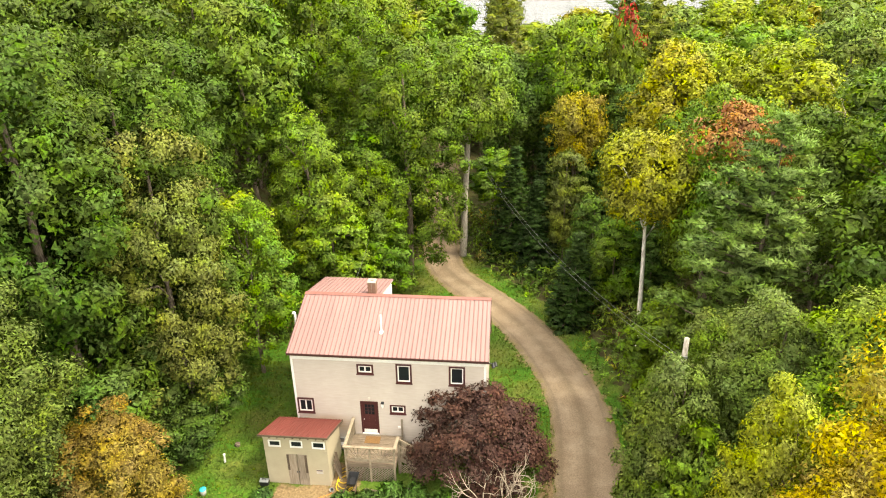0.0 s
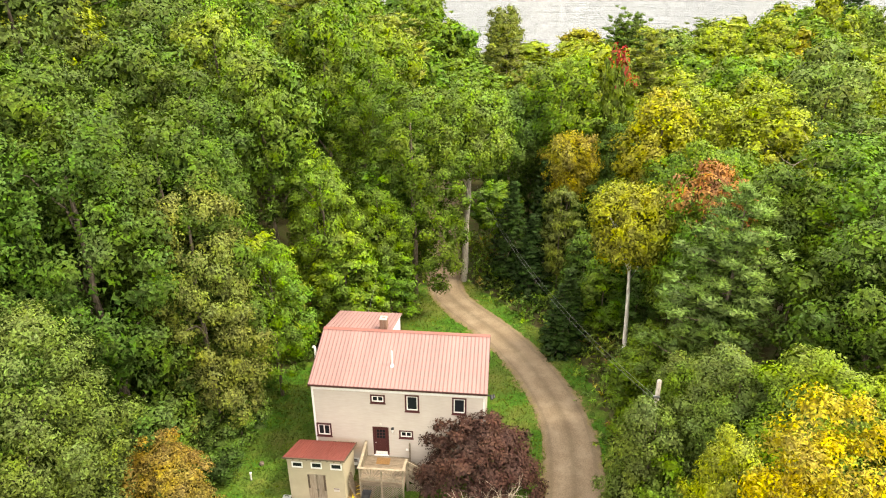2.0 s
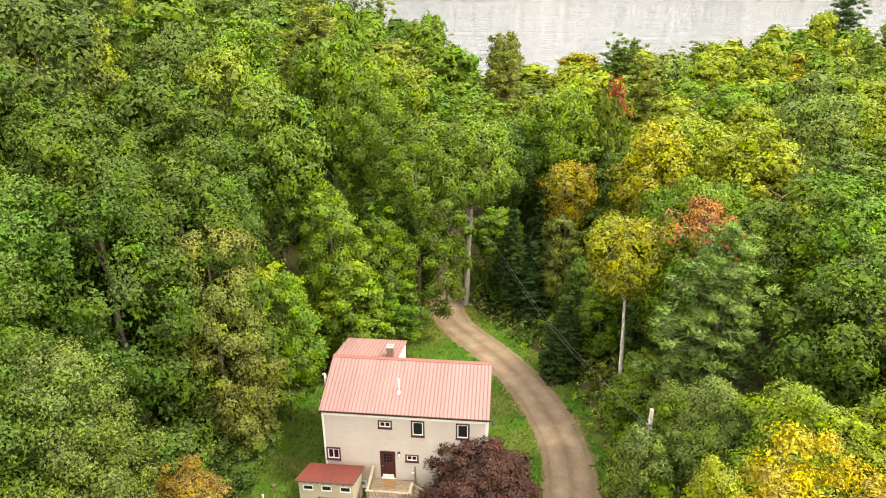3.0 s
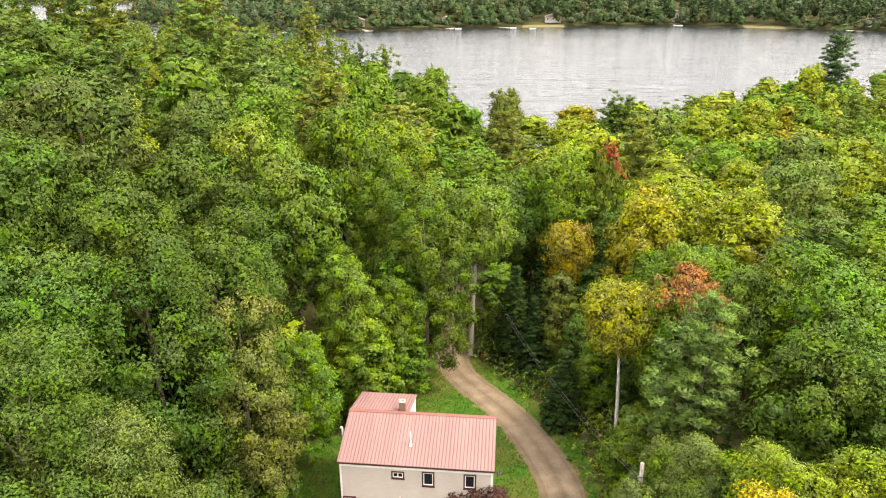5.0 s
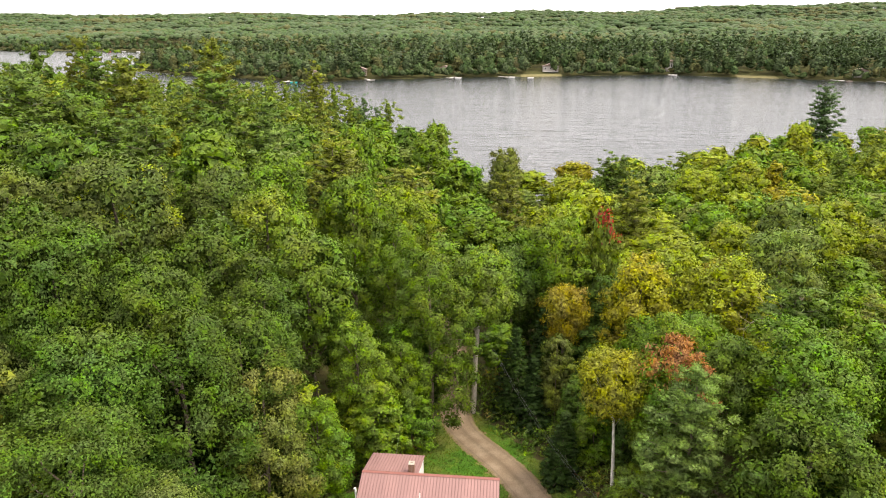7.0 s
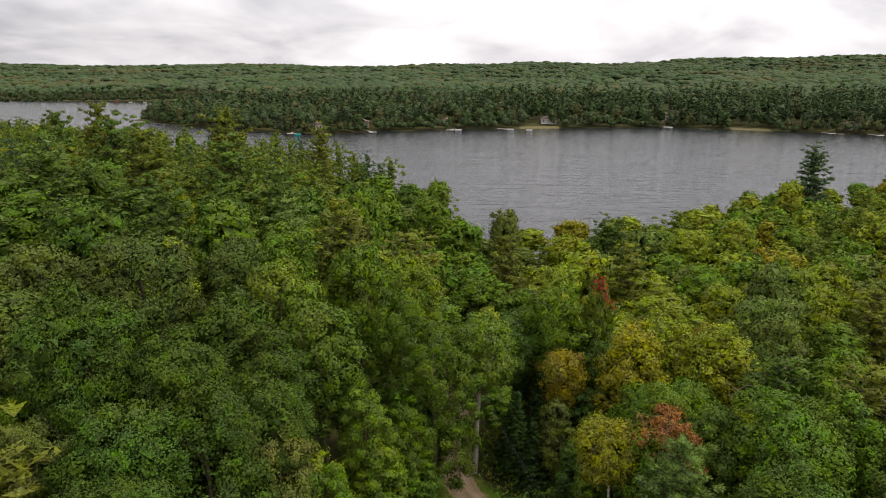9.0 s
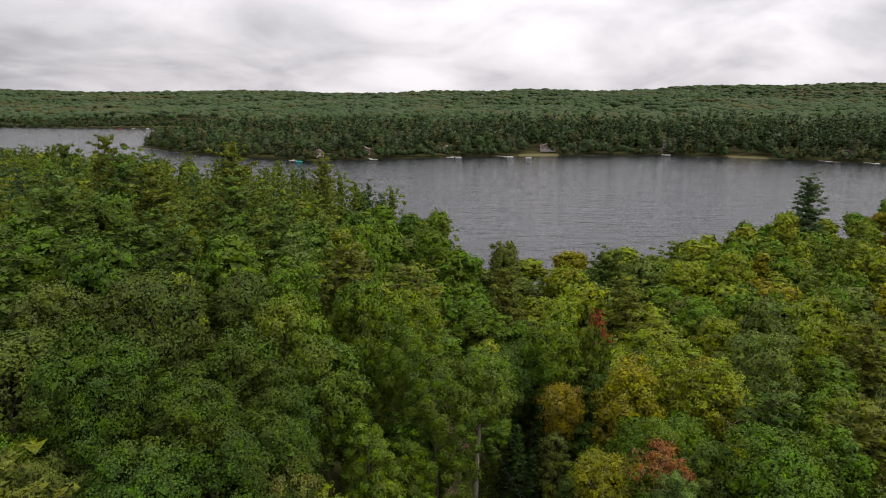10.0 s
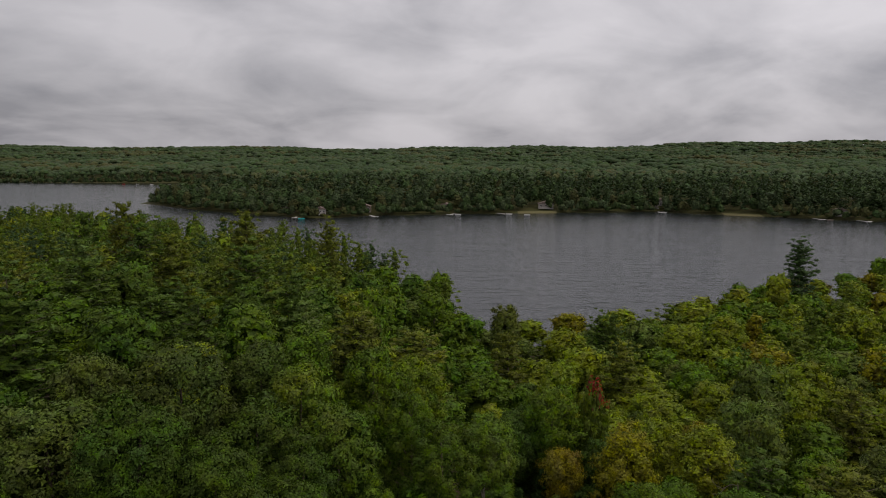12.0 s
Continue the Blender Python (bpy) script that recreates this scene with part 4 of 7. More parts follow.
# trees that stand out: pattern, x, y, height of the top, half width, colour
STANDOUT = [
    ("oak0", -19.5, 24.5, 22.8, 5.2, OAK), ("oak1", -18.6, 29.5, 21.2, 4.8, OAK), ("oak2", -16.0, 27.8, 18.4, 3.7, OLIVE),
    ("fine0", -17.3, 15.0, 18.6, 3.9, GREYGREEN), ("fine1", -13.8, 17.9, 10.4, 2.5, (0.17, 0.135, 0.02)), ("sap0", -16.2, 36.2, 11.2, 3.6, (0.105, 0.165, 0.012)),
    ("sap1", -11.2, 41.2, 10.0, 3.2, (0.10, 0.165, 0.012)), ("maple1", -12.8, 42.4, 15.4, 3.5, (0.070, 0.132, 0.011)), ("oak2", -7.2, 50.2, 18.6, 4.9, (0.066, 0.124, 0.011)),
    ("oak0", -17.4, 45.5, 22.4, 5.0, (0.064, 0.118, 0.012)), ("oak1", -20.4, 37.5, 22.2, 5.0, OAK), ("oak2", -25, 42, 23.8, 5.0, OAK),
    ("oak0", -32, 41, 29.5, 6.0, (0.064, 0.100, 0.018)), ("oak1", -31, 30, 28.2, 5.2, OAK), ("oak2", -25, 31, 24.2, 4.6, OAK),
    ("oak0", -24, 22, 22.8, 4.8, OAK), ("fine0", -20.5, 14.5, 22.6, 5.0, OAK), ("oak0", -19, 33.2, 20.5, 4.2, OAK),
    ("maple2", -14.4, 33.8, 12.5, 2.9, MAPLE), ("maple0", -9.8, 46.5, 13.0, 3.2, MAPLE), ("sap0", -8.4, 45.0, 7.0, 2.4, MAPLE),
    ("sap1", -16.8, 21.5, 9.0, 2.8, OAK_DEEP), ("sap0", -17.5, 25.5, 8.5, 2.6, OAK_DEEP), ("sap1", -18.6, 33.0, 8.0, 2.6, LIME),
    ("oak1", -31, 59, 25, 5.0, (0.068, 0.108, 0.018)), ("oakm0", -18, 63, 23.5, 5.0, MAPLE), ("oak2", -11.5, 56, 20.0, 4.6, MAPLE),
    ("oakm1", -13.0, 68, 21, 4.6, (0.10, 0.165, 0.011)), ("oak0", -24.5, 53, 24, 5.0, (0.085, 0.14, 0.012)), ("sap1", -9.6, 52.6, 6.0, 2.2, OAK_DEEP),
    ("sap0", -7.9, 55.5, 5.0, 2.0, OAK_DEEP),
    ("lean", -3.1, 56.0, 17.4, 4.4, (0.075, 0.135, 0.013)), ("oakm2", 6.0, 66.5, 17.8, 4.2, MAPLE), ("slim", 6.7, 59.5, 12.4, 2.9, (0.165, 0.15, 0.012)),
    ("sap0", 5.8, 53.0, 9.0, 2.2, OLIVE), ("birch", 9.6, 37.6, 15.4, 3.7, (0.150, 0.180, 0.011)), ("maple0", 14.2, 55.5, 17.4, 4.0, YELLOW),
    ("maple1", 23.5, 56.5, 17.8, 5.0, (0.155, 0.205, 0.012)), ("maple2", 18.5, 60, 16.4, 4.4, (0.16, 0.21, 0.012)), ("turn", 12.9, 36.4, 17.2, 3.6, MAPLE),
    ("pine0", 12.9, 29.4, 18.9, 3.5, (0.092, 0.152, 0.030)), ("maple0", 18.6, 26.6, 18.4, 4.6, OAK),
    ("maple2", 22.0, 35.0, 19.0, 5.0, MAPLE), ("fine1", 18.6, 17.8, 17.0, 4.4, (0.10, 0.16, 0.012)), ("maple0", 14.0, 41.0, 17.2, 3.8, MAPLE),
    ("fine1", 13.2, 18.6, 16.2, 3.8, (0.09, 0.155, 0.012)), ("fine1", 10.9, 21.6, 14.2, 3.2, GREYGREEN), ("fine1", 8.9, 15.2, 15.0, 2.3, (0.16, 0.20, 0.012)),
    ("fine0", 10.2, 11.2, 19.0, 3.3, (0.27, 0.235, 0.012)), ("fine0", 14.5, 10.5, 16.0, 3.5, (0.20, 0.21, 0.012)), ("spruce", 5.9, 42.6, 6.6, 2.0, SPRUCE),
    ("maple1", 10.4, 26.5, 10.5, 2.6, GREYGREEN), ("sap0", -15.4, 28.8, 5.0, 2.1, OAK_DEEP), ("sap1", -15.3, 25.6, 4.4, 1.8, OAK_DEEP), ("sap0", 7.65, 21.9, 10.4, 1.7, GREYGREEN), ("sap1", 8.0, 19.0, 9.8, 1.9, MAPLE), ("sap0", 9.6, 57.5, 8.0, 2.6, OAK_DEEP), ("sap1", 7.6, 65.0, 9.0, 3.0, OAK_DEEP), ("sap0", 3.6, 70.0, 8.5, 3.0, OAK_DEEP), ("sap1", 0.6, 75.0, 9.0, 3.2, OAK_DEEP), ("sap0", 11.6, 57.0, 9.0, 2.8, OAK), ("sap1", 9.0, 72.0, 10.0, 3.4, OAK_DEEP), ("sap1", 11.2, 44.0, 8.0, 2.6, OAK_DEEP), ("maple2", 7.8, 20.6, 11.8, 2.3, GREYGREEN), ("maple0", 9.8, 24.2, 11.0, 2.0, MAPLE), ("sap0", 9.4, 17.6, 9.8, 2.3, MAPLE), ("sap1", 9.6, 31.0, 8.0, 2.4, MAPLE), ("sap0", 10.4, 34.2, 7.0, 2.2, MAPLE),
    ("sap1", 8.6, 43.5, 7.5, 2.2, MAPLE), ("sap0", 7.6, 47.8, 7.2, 2.2, OAK_DEEP), ("spruce", 3.4, 52.4, 6.8, 2.0, SPRUCE),
    ("spruce", 1.6, 56.0, 8.5, 2.3, SPRUCE), ("spruce", 4.6, 59.5, 9.5, 2.5, SPRUCE), ("spruce", 10.6, 48.8, 9.0, 2.4, SPRUCE),
    ("oakm1", 1.0, 66, 14.5, 3.8, OAK_DEEP), ("maplem1", 12.0, 63.0, 13.0, 3.2, OAK_DEEP),
    ("maple0", 13.6, 48.2, 13.6, 3.2, MAPLE), ("maple2", 17.6, 46.0, 15.2, 3.6, MAPLE), ("maple1", 17.8, 37.5, 17.0, 3.8, OAK),
    ("oakm2", 29.5, 61.5, 18.8, 4.6, GREYGREEN), ("maplem0", 35.5, 56, 14.8, 4.2, MAPLE), ("oakm0", 37, 78, 18.0, 4.8, GREYGREEN),
    ("pinem0", 0.2, 98, 16.8, 4.2, PINE_YEL), ("oakm2", -0.6, 123, 16.4, 4.0, OLIVE), ("pinem1", 18.4, 118, 16.8, 4.0, PINE), ("pinem0", 21.6, 119, 15.8, 3.4, PINE), ("oakm0", -17, 131, 16.8, 5.6, MAPLE), ("maple1", 28.7, 41.0, 17.8, 4.2, MAPLE), ("maplem2", 38.5, 78, 18.0, 4.4, LIME), ("oakm1", 36, 122, 13.0, 5.0, LIME), ("maplem0", 46.5, 126, 14.2, 5.0, LIME),
    ("turnred", 11.8, 67.5, 19.0, 2.4, (0.10, 0.15, 0.014)), ("pinem0", -51, 108, 37.2, 6.4, PINE_YEL), ("pinem0", -89.4, 128, 37.3, 5.4, PINE_YEL), ("pinem1", -77, 122, 34.8, 5.0, PINE), ("pinem0", -91, 116, 36, 5.0, PINE), ("pinem1", -54.5, 178, 30, 5.0, PINE_YEL), ("pinem1", -41, 62, 31.0, 4.6, PINE),
    ("pinem1", 94, 205, 23.4, 6.0, (0.05, 0.09, 0.03)),
    ("pinem1", -72, 104, 36.5, 5.8, PINE), ("pinem0", -60, 92, 34.5, 5.8, PINE_YEL), ("pinem0", -36, 88, 29, 5.4, PINE),
]
random.seed(5)
taken = []
for key, x, y, top, half, col in STANDOUT:
    key = lod(key, x, y)
    _, _, arr = PROTO[key]
    h0, r0 = arr[1][0][:, 2].max(), np.percentile(np.hypot(arr[1][0][:, 0], arr[1][0][:, 1]), 97)
    place(key, x, y, (top - float(ground(x, y))) / h0, half / r0, col, 0.0 if key in ("birch", "lean") else random.uniform(0, 6.28))
    taken.append((x, y, half))


def free_spot(x, y, half, overlap):
    return all((x - a) ** 2 + (y - b) ** 2 > (overlap * (half + c)) ** 2 for a, b, c in taken)


def canopy(x, y):
    """Height of the wood over its ground."""
    return 16.2 + 4.2 * float(ss(-6, -22, np.array(x))) + 2.0 * noise.noise(Vector((x * 0.07, y * 0.07, 3)))


def pick_colour(x, y):
    q = random.random()
    if x > 4:
        c = LIME if q < (0.58 if y > 45 else 0.4) else MAPLE if q < 0.76 else GREYGREEN if q < 0.85 else OAK if q < 0.92 else YELLOW if q < 0.985 else RUST
    elif y > 44:
        c = OAK if q < 0.28 else MAPLE if q < 0.62 else GREYGREEN if q < 0.74 else OLIVE if q < 0.82 else LIME
    else:
        c = OAK if q < 0.5 else MAPLE if q < 0.74 else GREYGREEN if q < 0.88 else OLIVE if q < 0.95 else LIME
    w = random.uniform(0.88, 1.12)
    return tuple(v * w for v in c)


def is_pine(x, y):
    p = 0.06 if x > 0 else 0.07 + 0.6 * float(ss(55, 85, np.array(y))) * float(ss(-12, -30, np.array(x)))
    return random.random() < p


def fill_wood(tries, low, high, tall, overlap):
    """Trees between the ones that stand out; their crowns touch but hardly overlap."""
    for _ in range(tries):
        y = random.uniform(6, 96)
        lim = 0.70 * (y + 22) + 8
        x = random.uniform(-lim, lim) - 0.092 * (y + 22)
        half = random.uniform(low, high) * (1.15 if x < 0 else 1.0)
        if y < 24 and abs(x) < 13:
            continue
        if edge_distance(np.array(x), np.array(y), LAWN) > -0.55 * half or float(road_distance(np.array(x), np.array(y))) < (4.4 if y < 55 else 2.9):
            continue
        if -2 < x < 5 and 46 < y < 60:
            continue
        if not free_spot(x, y, half, overlap):
            continue
        h = canopy(x, y) * random.uniform(0.88, 1.12) * tall * (0.94 if x < -50 and y > 80 else 1)
        if tall > 0.9 and is_pine(x, y):
            key = f"pinem{random.randrange(2)}"
            col = random.choice((PINE, PINE_YEL, PINE_YEL, PINE_BLUE))
            h *= 1.2
            half *= 1.1
        else:
            kind = "oak" if (x < 0) == (random.random() < 0.8) else "maple"
            key = (lod(f"{kind}{random.randrange(3)}", x, y) if tall > 0.9 or y < 40 else f"{kind}{'m' if y < 62 else 'l'}{random.randrange(3)}") if tall > 0.7 else ("maplem" if y < 50 else "maplel") + str(random.randrange(3))
            col = pick_colour(x, y)
        arr = PROTO[key][2]
        h0, r0 = arr[1][0][:, 2].max(), np.percentile(np.hypot(arr[1][0][:, 0], arr[1][0][:, 1]), 97)
        place(key, x, y, h / h0, half / r0, col, random.uniform(0, 6.28), group="mixed wood round the clearing")
        taken.append((x, y, half))


random.seed(11)
fill_wood(7000, 4.0, 5.6, 1.0, 0.80)
fill_wood(4000, 2.8, 3.8, 0.76, 0.70)
fill_wood(900, 2.6, 3.4, 0.5, 0.6)
settle()


# ---- woods further off: too many to count ----
def stamp(v, f, nrm, x, y, z, sx, sz, turn):
    c, s = math.cos(turn), math.sin(turn)
    q = np.empty_like(v)
    q[:, 0] = (v[:, 0] * c - v[:, 1] * s) * sx + x
    q[:, 1] = (v[:, 0] * s + v[:, 1] * c) * sx + y
    q[:, 2] = v[:, 2] * sz + z
    g = np.c_[nrm[:, 0] * c - nrm[:, 1] * s, nrm[:, 0] * s + nrm[:, 1] * c, nrm[:, 2]]
    return q, f, g


def woods(name, label, plants, templates, mats):
    """One mesh of many trees: plants are (template, x, y, height, half width, turn, material)."""
    items, idx = [], []
    for key, x, y, h, half, turn, mi in plants:
        v, f, g = templates[key]
        items.append(stamp(v, f, g, x, y, float(ground(x, y)), half, h, turn))
        idx.append(np.full(len(f), mi, np.int32))
    me = leaf_mesh(name, *join_sprays(items))
    for q in mats:
        me.materials.append(q)
    me.polygons.foreach_set("material_index", np.concatenate(idx))
    me.update()
    tagged(new(name, me), label, "woods", kind="stuff")


def template(arrays):
    (_, _), (lv, lf, ln) = arrays
    v = lv.copy()
    v[:, :2] /= np.percentile(np.hypot(v[:, 0], v[:, 1]), 97)
    v[:, 2] /= v[:, 2].max()
    return v, lf, ln


WOOD_MATS = [leaf("wood_green", OAK, grain=2.6, relief=0.35), leaf("wood_maple", MAPLE, grain=2.6, relief=0.35), leaf("wood_lime", LIME, grain=2.6, relief=0.35), leaf("wood_grey_green", GREYGREEN, grain=2.6, relief=0.35),
             leaf("wood_yellow", YELLOW, grain=2.6, relief=0.35), leaf("wood_rust", (0.135, 0.118, 0.024), grain=2.6, relief=0.35), leaf("wood_pine", (0.088, 0.130, 0.016), 0.3, 0.15, 0.15), leaf("wood_dark_pine", (0.05, 0.09, 0.03), 0.3, 0.15, 0.1)]


def lakeside_woods():
    random.seed(21)
    tp = {f"b{s}": template(broad_tree(100 + s, 17, 4.2, 0.34, 42, 15, 0.58, 0.42, 0.2, 1, 0, 3, 1, 0.95, 2.2)) for s in range(4)}
    tp.update({f"d{s}": template(broad_tree(104 + s, 17, 4.2, 0.34, 27, 8, 0.8, 0.58, 0.2, 1, 0, 3, 1, 0.95, 2.2)) for s in range(4)})
    tp.update({f"e{s}": template(broad_tree(107 + s, 17, 4.2, 0.4, 14, 7, 1.0, 0.75, 0.2, 0, 0, 3, 1, 1.0, 2.2)) for s in range(4)})
    tp.update({f"p{s}": template(pine_tree(110 + s, 20, 4.8, 0.22, 9, 6, 2, 5, 0.7, 0.2, 0.2, 0.0, 0.26, 0.24, 0.65)) for s in range(3)})
    plants, cells = [], {}
    spots = [(-51, 231, 1), (-45, 222, 1), (-64, 240, 1), (22, 120, 1)]
    for x, y, _ in spots:
        top = {-51: 16.2, -45: 12.5, -64: 14.5, 22: 13.4}[x]
        plants.append((f"p{random.randrange(3)}", x, y, top - float(ground(x, y)), 4.4, random.uniform(0, 6.28), 7))
        cells.setdefault((int(x // 9), int(y // 9)), []).append((x, y))
    for n in range(60000):
        small = n > 26000
        y = random.uniform(94, 420)
        lim = 0.70 * (y + 22) + 10
        x = random.uniform(-lim, lim) - 0.092 * (y + 22)
        if y > float(np.interp(x, *NEAR_SHORE)) - 4 - (6 if -20 < x < 40 else 0) or float(road_distance(np.array(x), np.array(y))) < 3:
            continue
        gap = (5.6 if small else 8.4) + 0.014 * (y - 94)
        cx, cy = int(x // 9), int(y // 9)
        if any((x - a) ** 2 + (y - b) ** 2 < gap * gap for i in (-1, 0, 1) for j in (-1, 0, 1) for a, b in cells.get((cx + i, cy + j), ())):
            continue
        if any((x - a) ** 2 + (y - b) ** 2 < (2 + 0.6 * c) ** 2 for a, b, c in taken if abs(a - x) < 8 and abs(b - y) < 8):
            continue
        cells.setdefault((cx, cy), []).append((x, y))
        shore = float(np.interp(x, *NEAR_SHORE)) - y
        h = canopy(x, y) * random.uniform(0.86, 1.14) * (0.72 if small else 1)
        edge = -48 < x < -14 and y > 110
        if edge:
            h *= 0.84
        elif x < -48:
            h *= 0.93
        if 80 < x < 126 and 180 < y < 250:
            h *= 0.62
        if -20 < x < 60:
            h *= 0.84 + 0.16 * float(ss(10, 75, np.array(shore)))
            if -9 < x < 13:
                h *= 0.68
        if not small and (is_pine(x, y) or (x < -14 and random.random() < 0.25)) and (not edge or random.random() < 0.3):
            plants.append((f"p{random.randrange(3)}", x, y, h * 1.15, random.uniform(4.6, 6.0), random.uniform(0, 6.28), 6 if random.random() < 0.9 else 7))
        else:
            q = random.random()
            mi = (0 if q < 0.24 else 1 if q < 0.62 else 3 if q < 0.78 else 2) if x < 0 else (2 if q < 0.52 else 1 if q < 0.74 else 0 if q < 0.79 else 3 if q < 0.90 else 4 if q < 0.99 else 5)
            half = random.uniform(3.2, 4.4) if small else random.uniform(4.6, 6.2)
            plants.append((("e" if y > 235 else "d" if small or y > 150 else "b") + str(random.randrange(4)), x, y, h, half, random.uniform(0, 6.28), mi))
    woods("lakeside_woods", "mixed green and yellowing woods down to the lake shore", plants, tp, WOOD_MATS)


def far_woods():
    random.seed(31)
    far_mats = [leaf("far_green", (0.045, 0.079, 0.026), 0.14, grain=0.75, relief=0.25), leaf("far_grey_green", (0.057, 0.085, 0.037), 0.14, grain=0.75, relief=0.25), leaf("far_pine", (0.039, 0.068, 0.026), 0.14, grain=0.75, relief=0.25), leaf("far_olive", (0.064, 0.074, 0.026), 0.14, grain=0.75, relief=0.25)]
    def grove(seed, n, spread, wide):
        """Several far crowns side by side."""
        rng = np.random.default_rng(seed)
        c = np.c_[rng.uniform(-spread, spread, (n, 2)), rng.uniform(0.55, 0.86, n)]
        size = np.c_[np.full((n, 2), wide) * rng.uniform(0.7, 1.2, (n, 1)), rng.uniform(0.12, 0.3, n)]
        d, f = ICO[1]
        items = []
        for p, q in zip(c, size):
            w = d * rng.uniform(0.85, 1.15, (len(d), 1))
            items.append((p + w * q, f[d[f].mean(1)[:, 2] > -0.3], unit(d * 0.9 + np.array([0, 0, 0.3]) + 0.15 * rng.normal(size=d.shape))))
        return join_sprays(items)
    tp = {f"b{s}": template(broad_tree(200 + s, 17, 4.2, 0.14, 13, 5, 1.3, 0.9, 0.2, 0, 0, 3, 1, 1.0, 2.2)) for s in range(5)}
    tp.update({f"p{s}": template(pine_tree(210 + s, 22, 4.4, 0.12, 7, 4, 1, 4, 1.6, 0.6, 0.2, 0.05, 0.12, 0.8, 0.75)) for s in range(4)})
    tp.update({f"m{s}": template(broad_tree(220 + s, 17, 4.2, 0.3, 7, 3, 1.8, 1.3, 0.2, 0, 0, 3, 1, 1.1, 2.0)) for s in range(4)})
    tp.update({f"q{s}": template(pine_tree(230 + s, 22, 4.4, 0.3, 4, 3, 1, 2, 2.0, 0.9, 0.2, 0.05, 0.1, 0.9, 0.9)) for s in range(3)})
    tp.update({f"g{s}": grove(240 + s, 5, 0.9, 0.46) for s in range(4)})
    tp.update({f"h{s}": grove(250 + s, 11, 1.0, 0.3) for s in range(4)})
    plants = []
    y = 500.0
    while y < 3300:
        step = 10.2 + max(0, y - 640) * 0.027
        lim = 0.70 * (y + 22) + 30
        x = -lim - 0.092 * (y + 22)
        lim -= 0.092 * (y + 22)
        while x < lim:
            px, py = x + random.uniform(-0.45, 0.45) * step, y + random.uniform(-0.45, 0.45) * step
            x += step
            d = py - float(far_shore(np.array(px)))
            bay = px < -375
            if d < 1 or (10 < px < 46 and d < 11) or (196 < px < 226 and d < 10) or any(abs(px - q) < 7 and 13 < d < 27 for q in COTTAGE_X):
                continue
            q = random.random()
            turn = random.uniform(0, 6.28)
            piny = 0.5 + 0.35 * noise.noise(Vector((px * 0.012, py * 0.02, 5))) + (0.12 if px > 0 else -0.22)
            tall = 1.0 if px > -30 else 0.86
            if d < 4 and not bay:
                continue
            if y < random.uniform(760, 1060) or (bay and d < 60):
                near = d < 32
                if random.random() < piny:
                    plants.append((("p" if near else "q") + str(random.randrange(3)), px, py, random.uniform(19, 28) * tall, random.uniform(3.4, 5.0), turn, 2))
                else:
                    plants.append((("b" if near else "m") + str(random.randrange(4)), px, py, random.uniform(13, 22) * tall, random.uniform(4.4, 6.6), turn, 0 if q < 0.5 else 1 if q < 0.85 else 3))
            elif q < 0.97:
                tone = noise.noise(Vector((px * 0.005, py * 0.004, 9))) + random.uniform(-0.4, 0.4)
                plants.append((("h" if y > 1700 else "g") + str(random.randrange(4)), px, py, random.uniform(14, 21), random.uniform(0.55, 0.75) * step, turn, 2 if tone < -0.12 else 0 if tone < 0.15 else 1 if tone < 0.4 else 3))
        y += step
    # low growth along the far water's edge
    x = -370.0
    while x < 620:
        x += random.uniform(2.5, 5.0)
        if 8 < x < 48 or 194 < x < 228 or any(abs(x - q) < 2.5 for q in DOCK_X):
            continue
        y = float(far_shore(np.array(x))) + random.uniform(-0.5, 5)
        plants.append((f"m{random.randrange(4)}", x, y, random.uniform(4, 13), random.uniform(2.6, 4.6), random.uniform(0, 6.28), random.choice((0, 0, 1, 1, 3))))
    x = -920.0
    while x < -372:
        x += random.uniform(3.0, 6.0)
        y = float(far_shore(np.array(x))) + random.uniform(0, 8)
        plants.append((f"m{random.randrange(4)}", x, y, random.uniform(6, 13), random.uniform(3.0, 5.0), random.uniform(0, 6.28), random.choice((0, 0, 1, 1, 3))))
    woods("far_woods", "dark mixed woods on the far shore and hills", plants, tp, far_mats)


COTTAGE_X = (-158, -126, -56, 37, 148, 288, -190)
DOCK_X = (-118, -47, -8, 143, 262, 292, -176)
lakeside_woods()
far_woods()


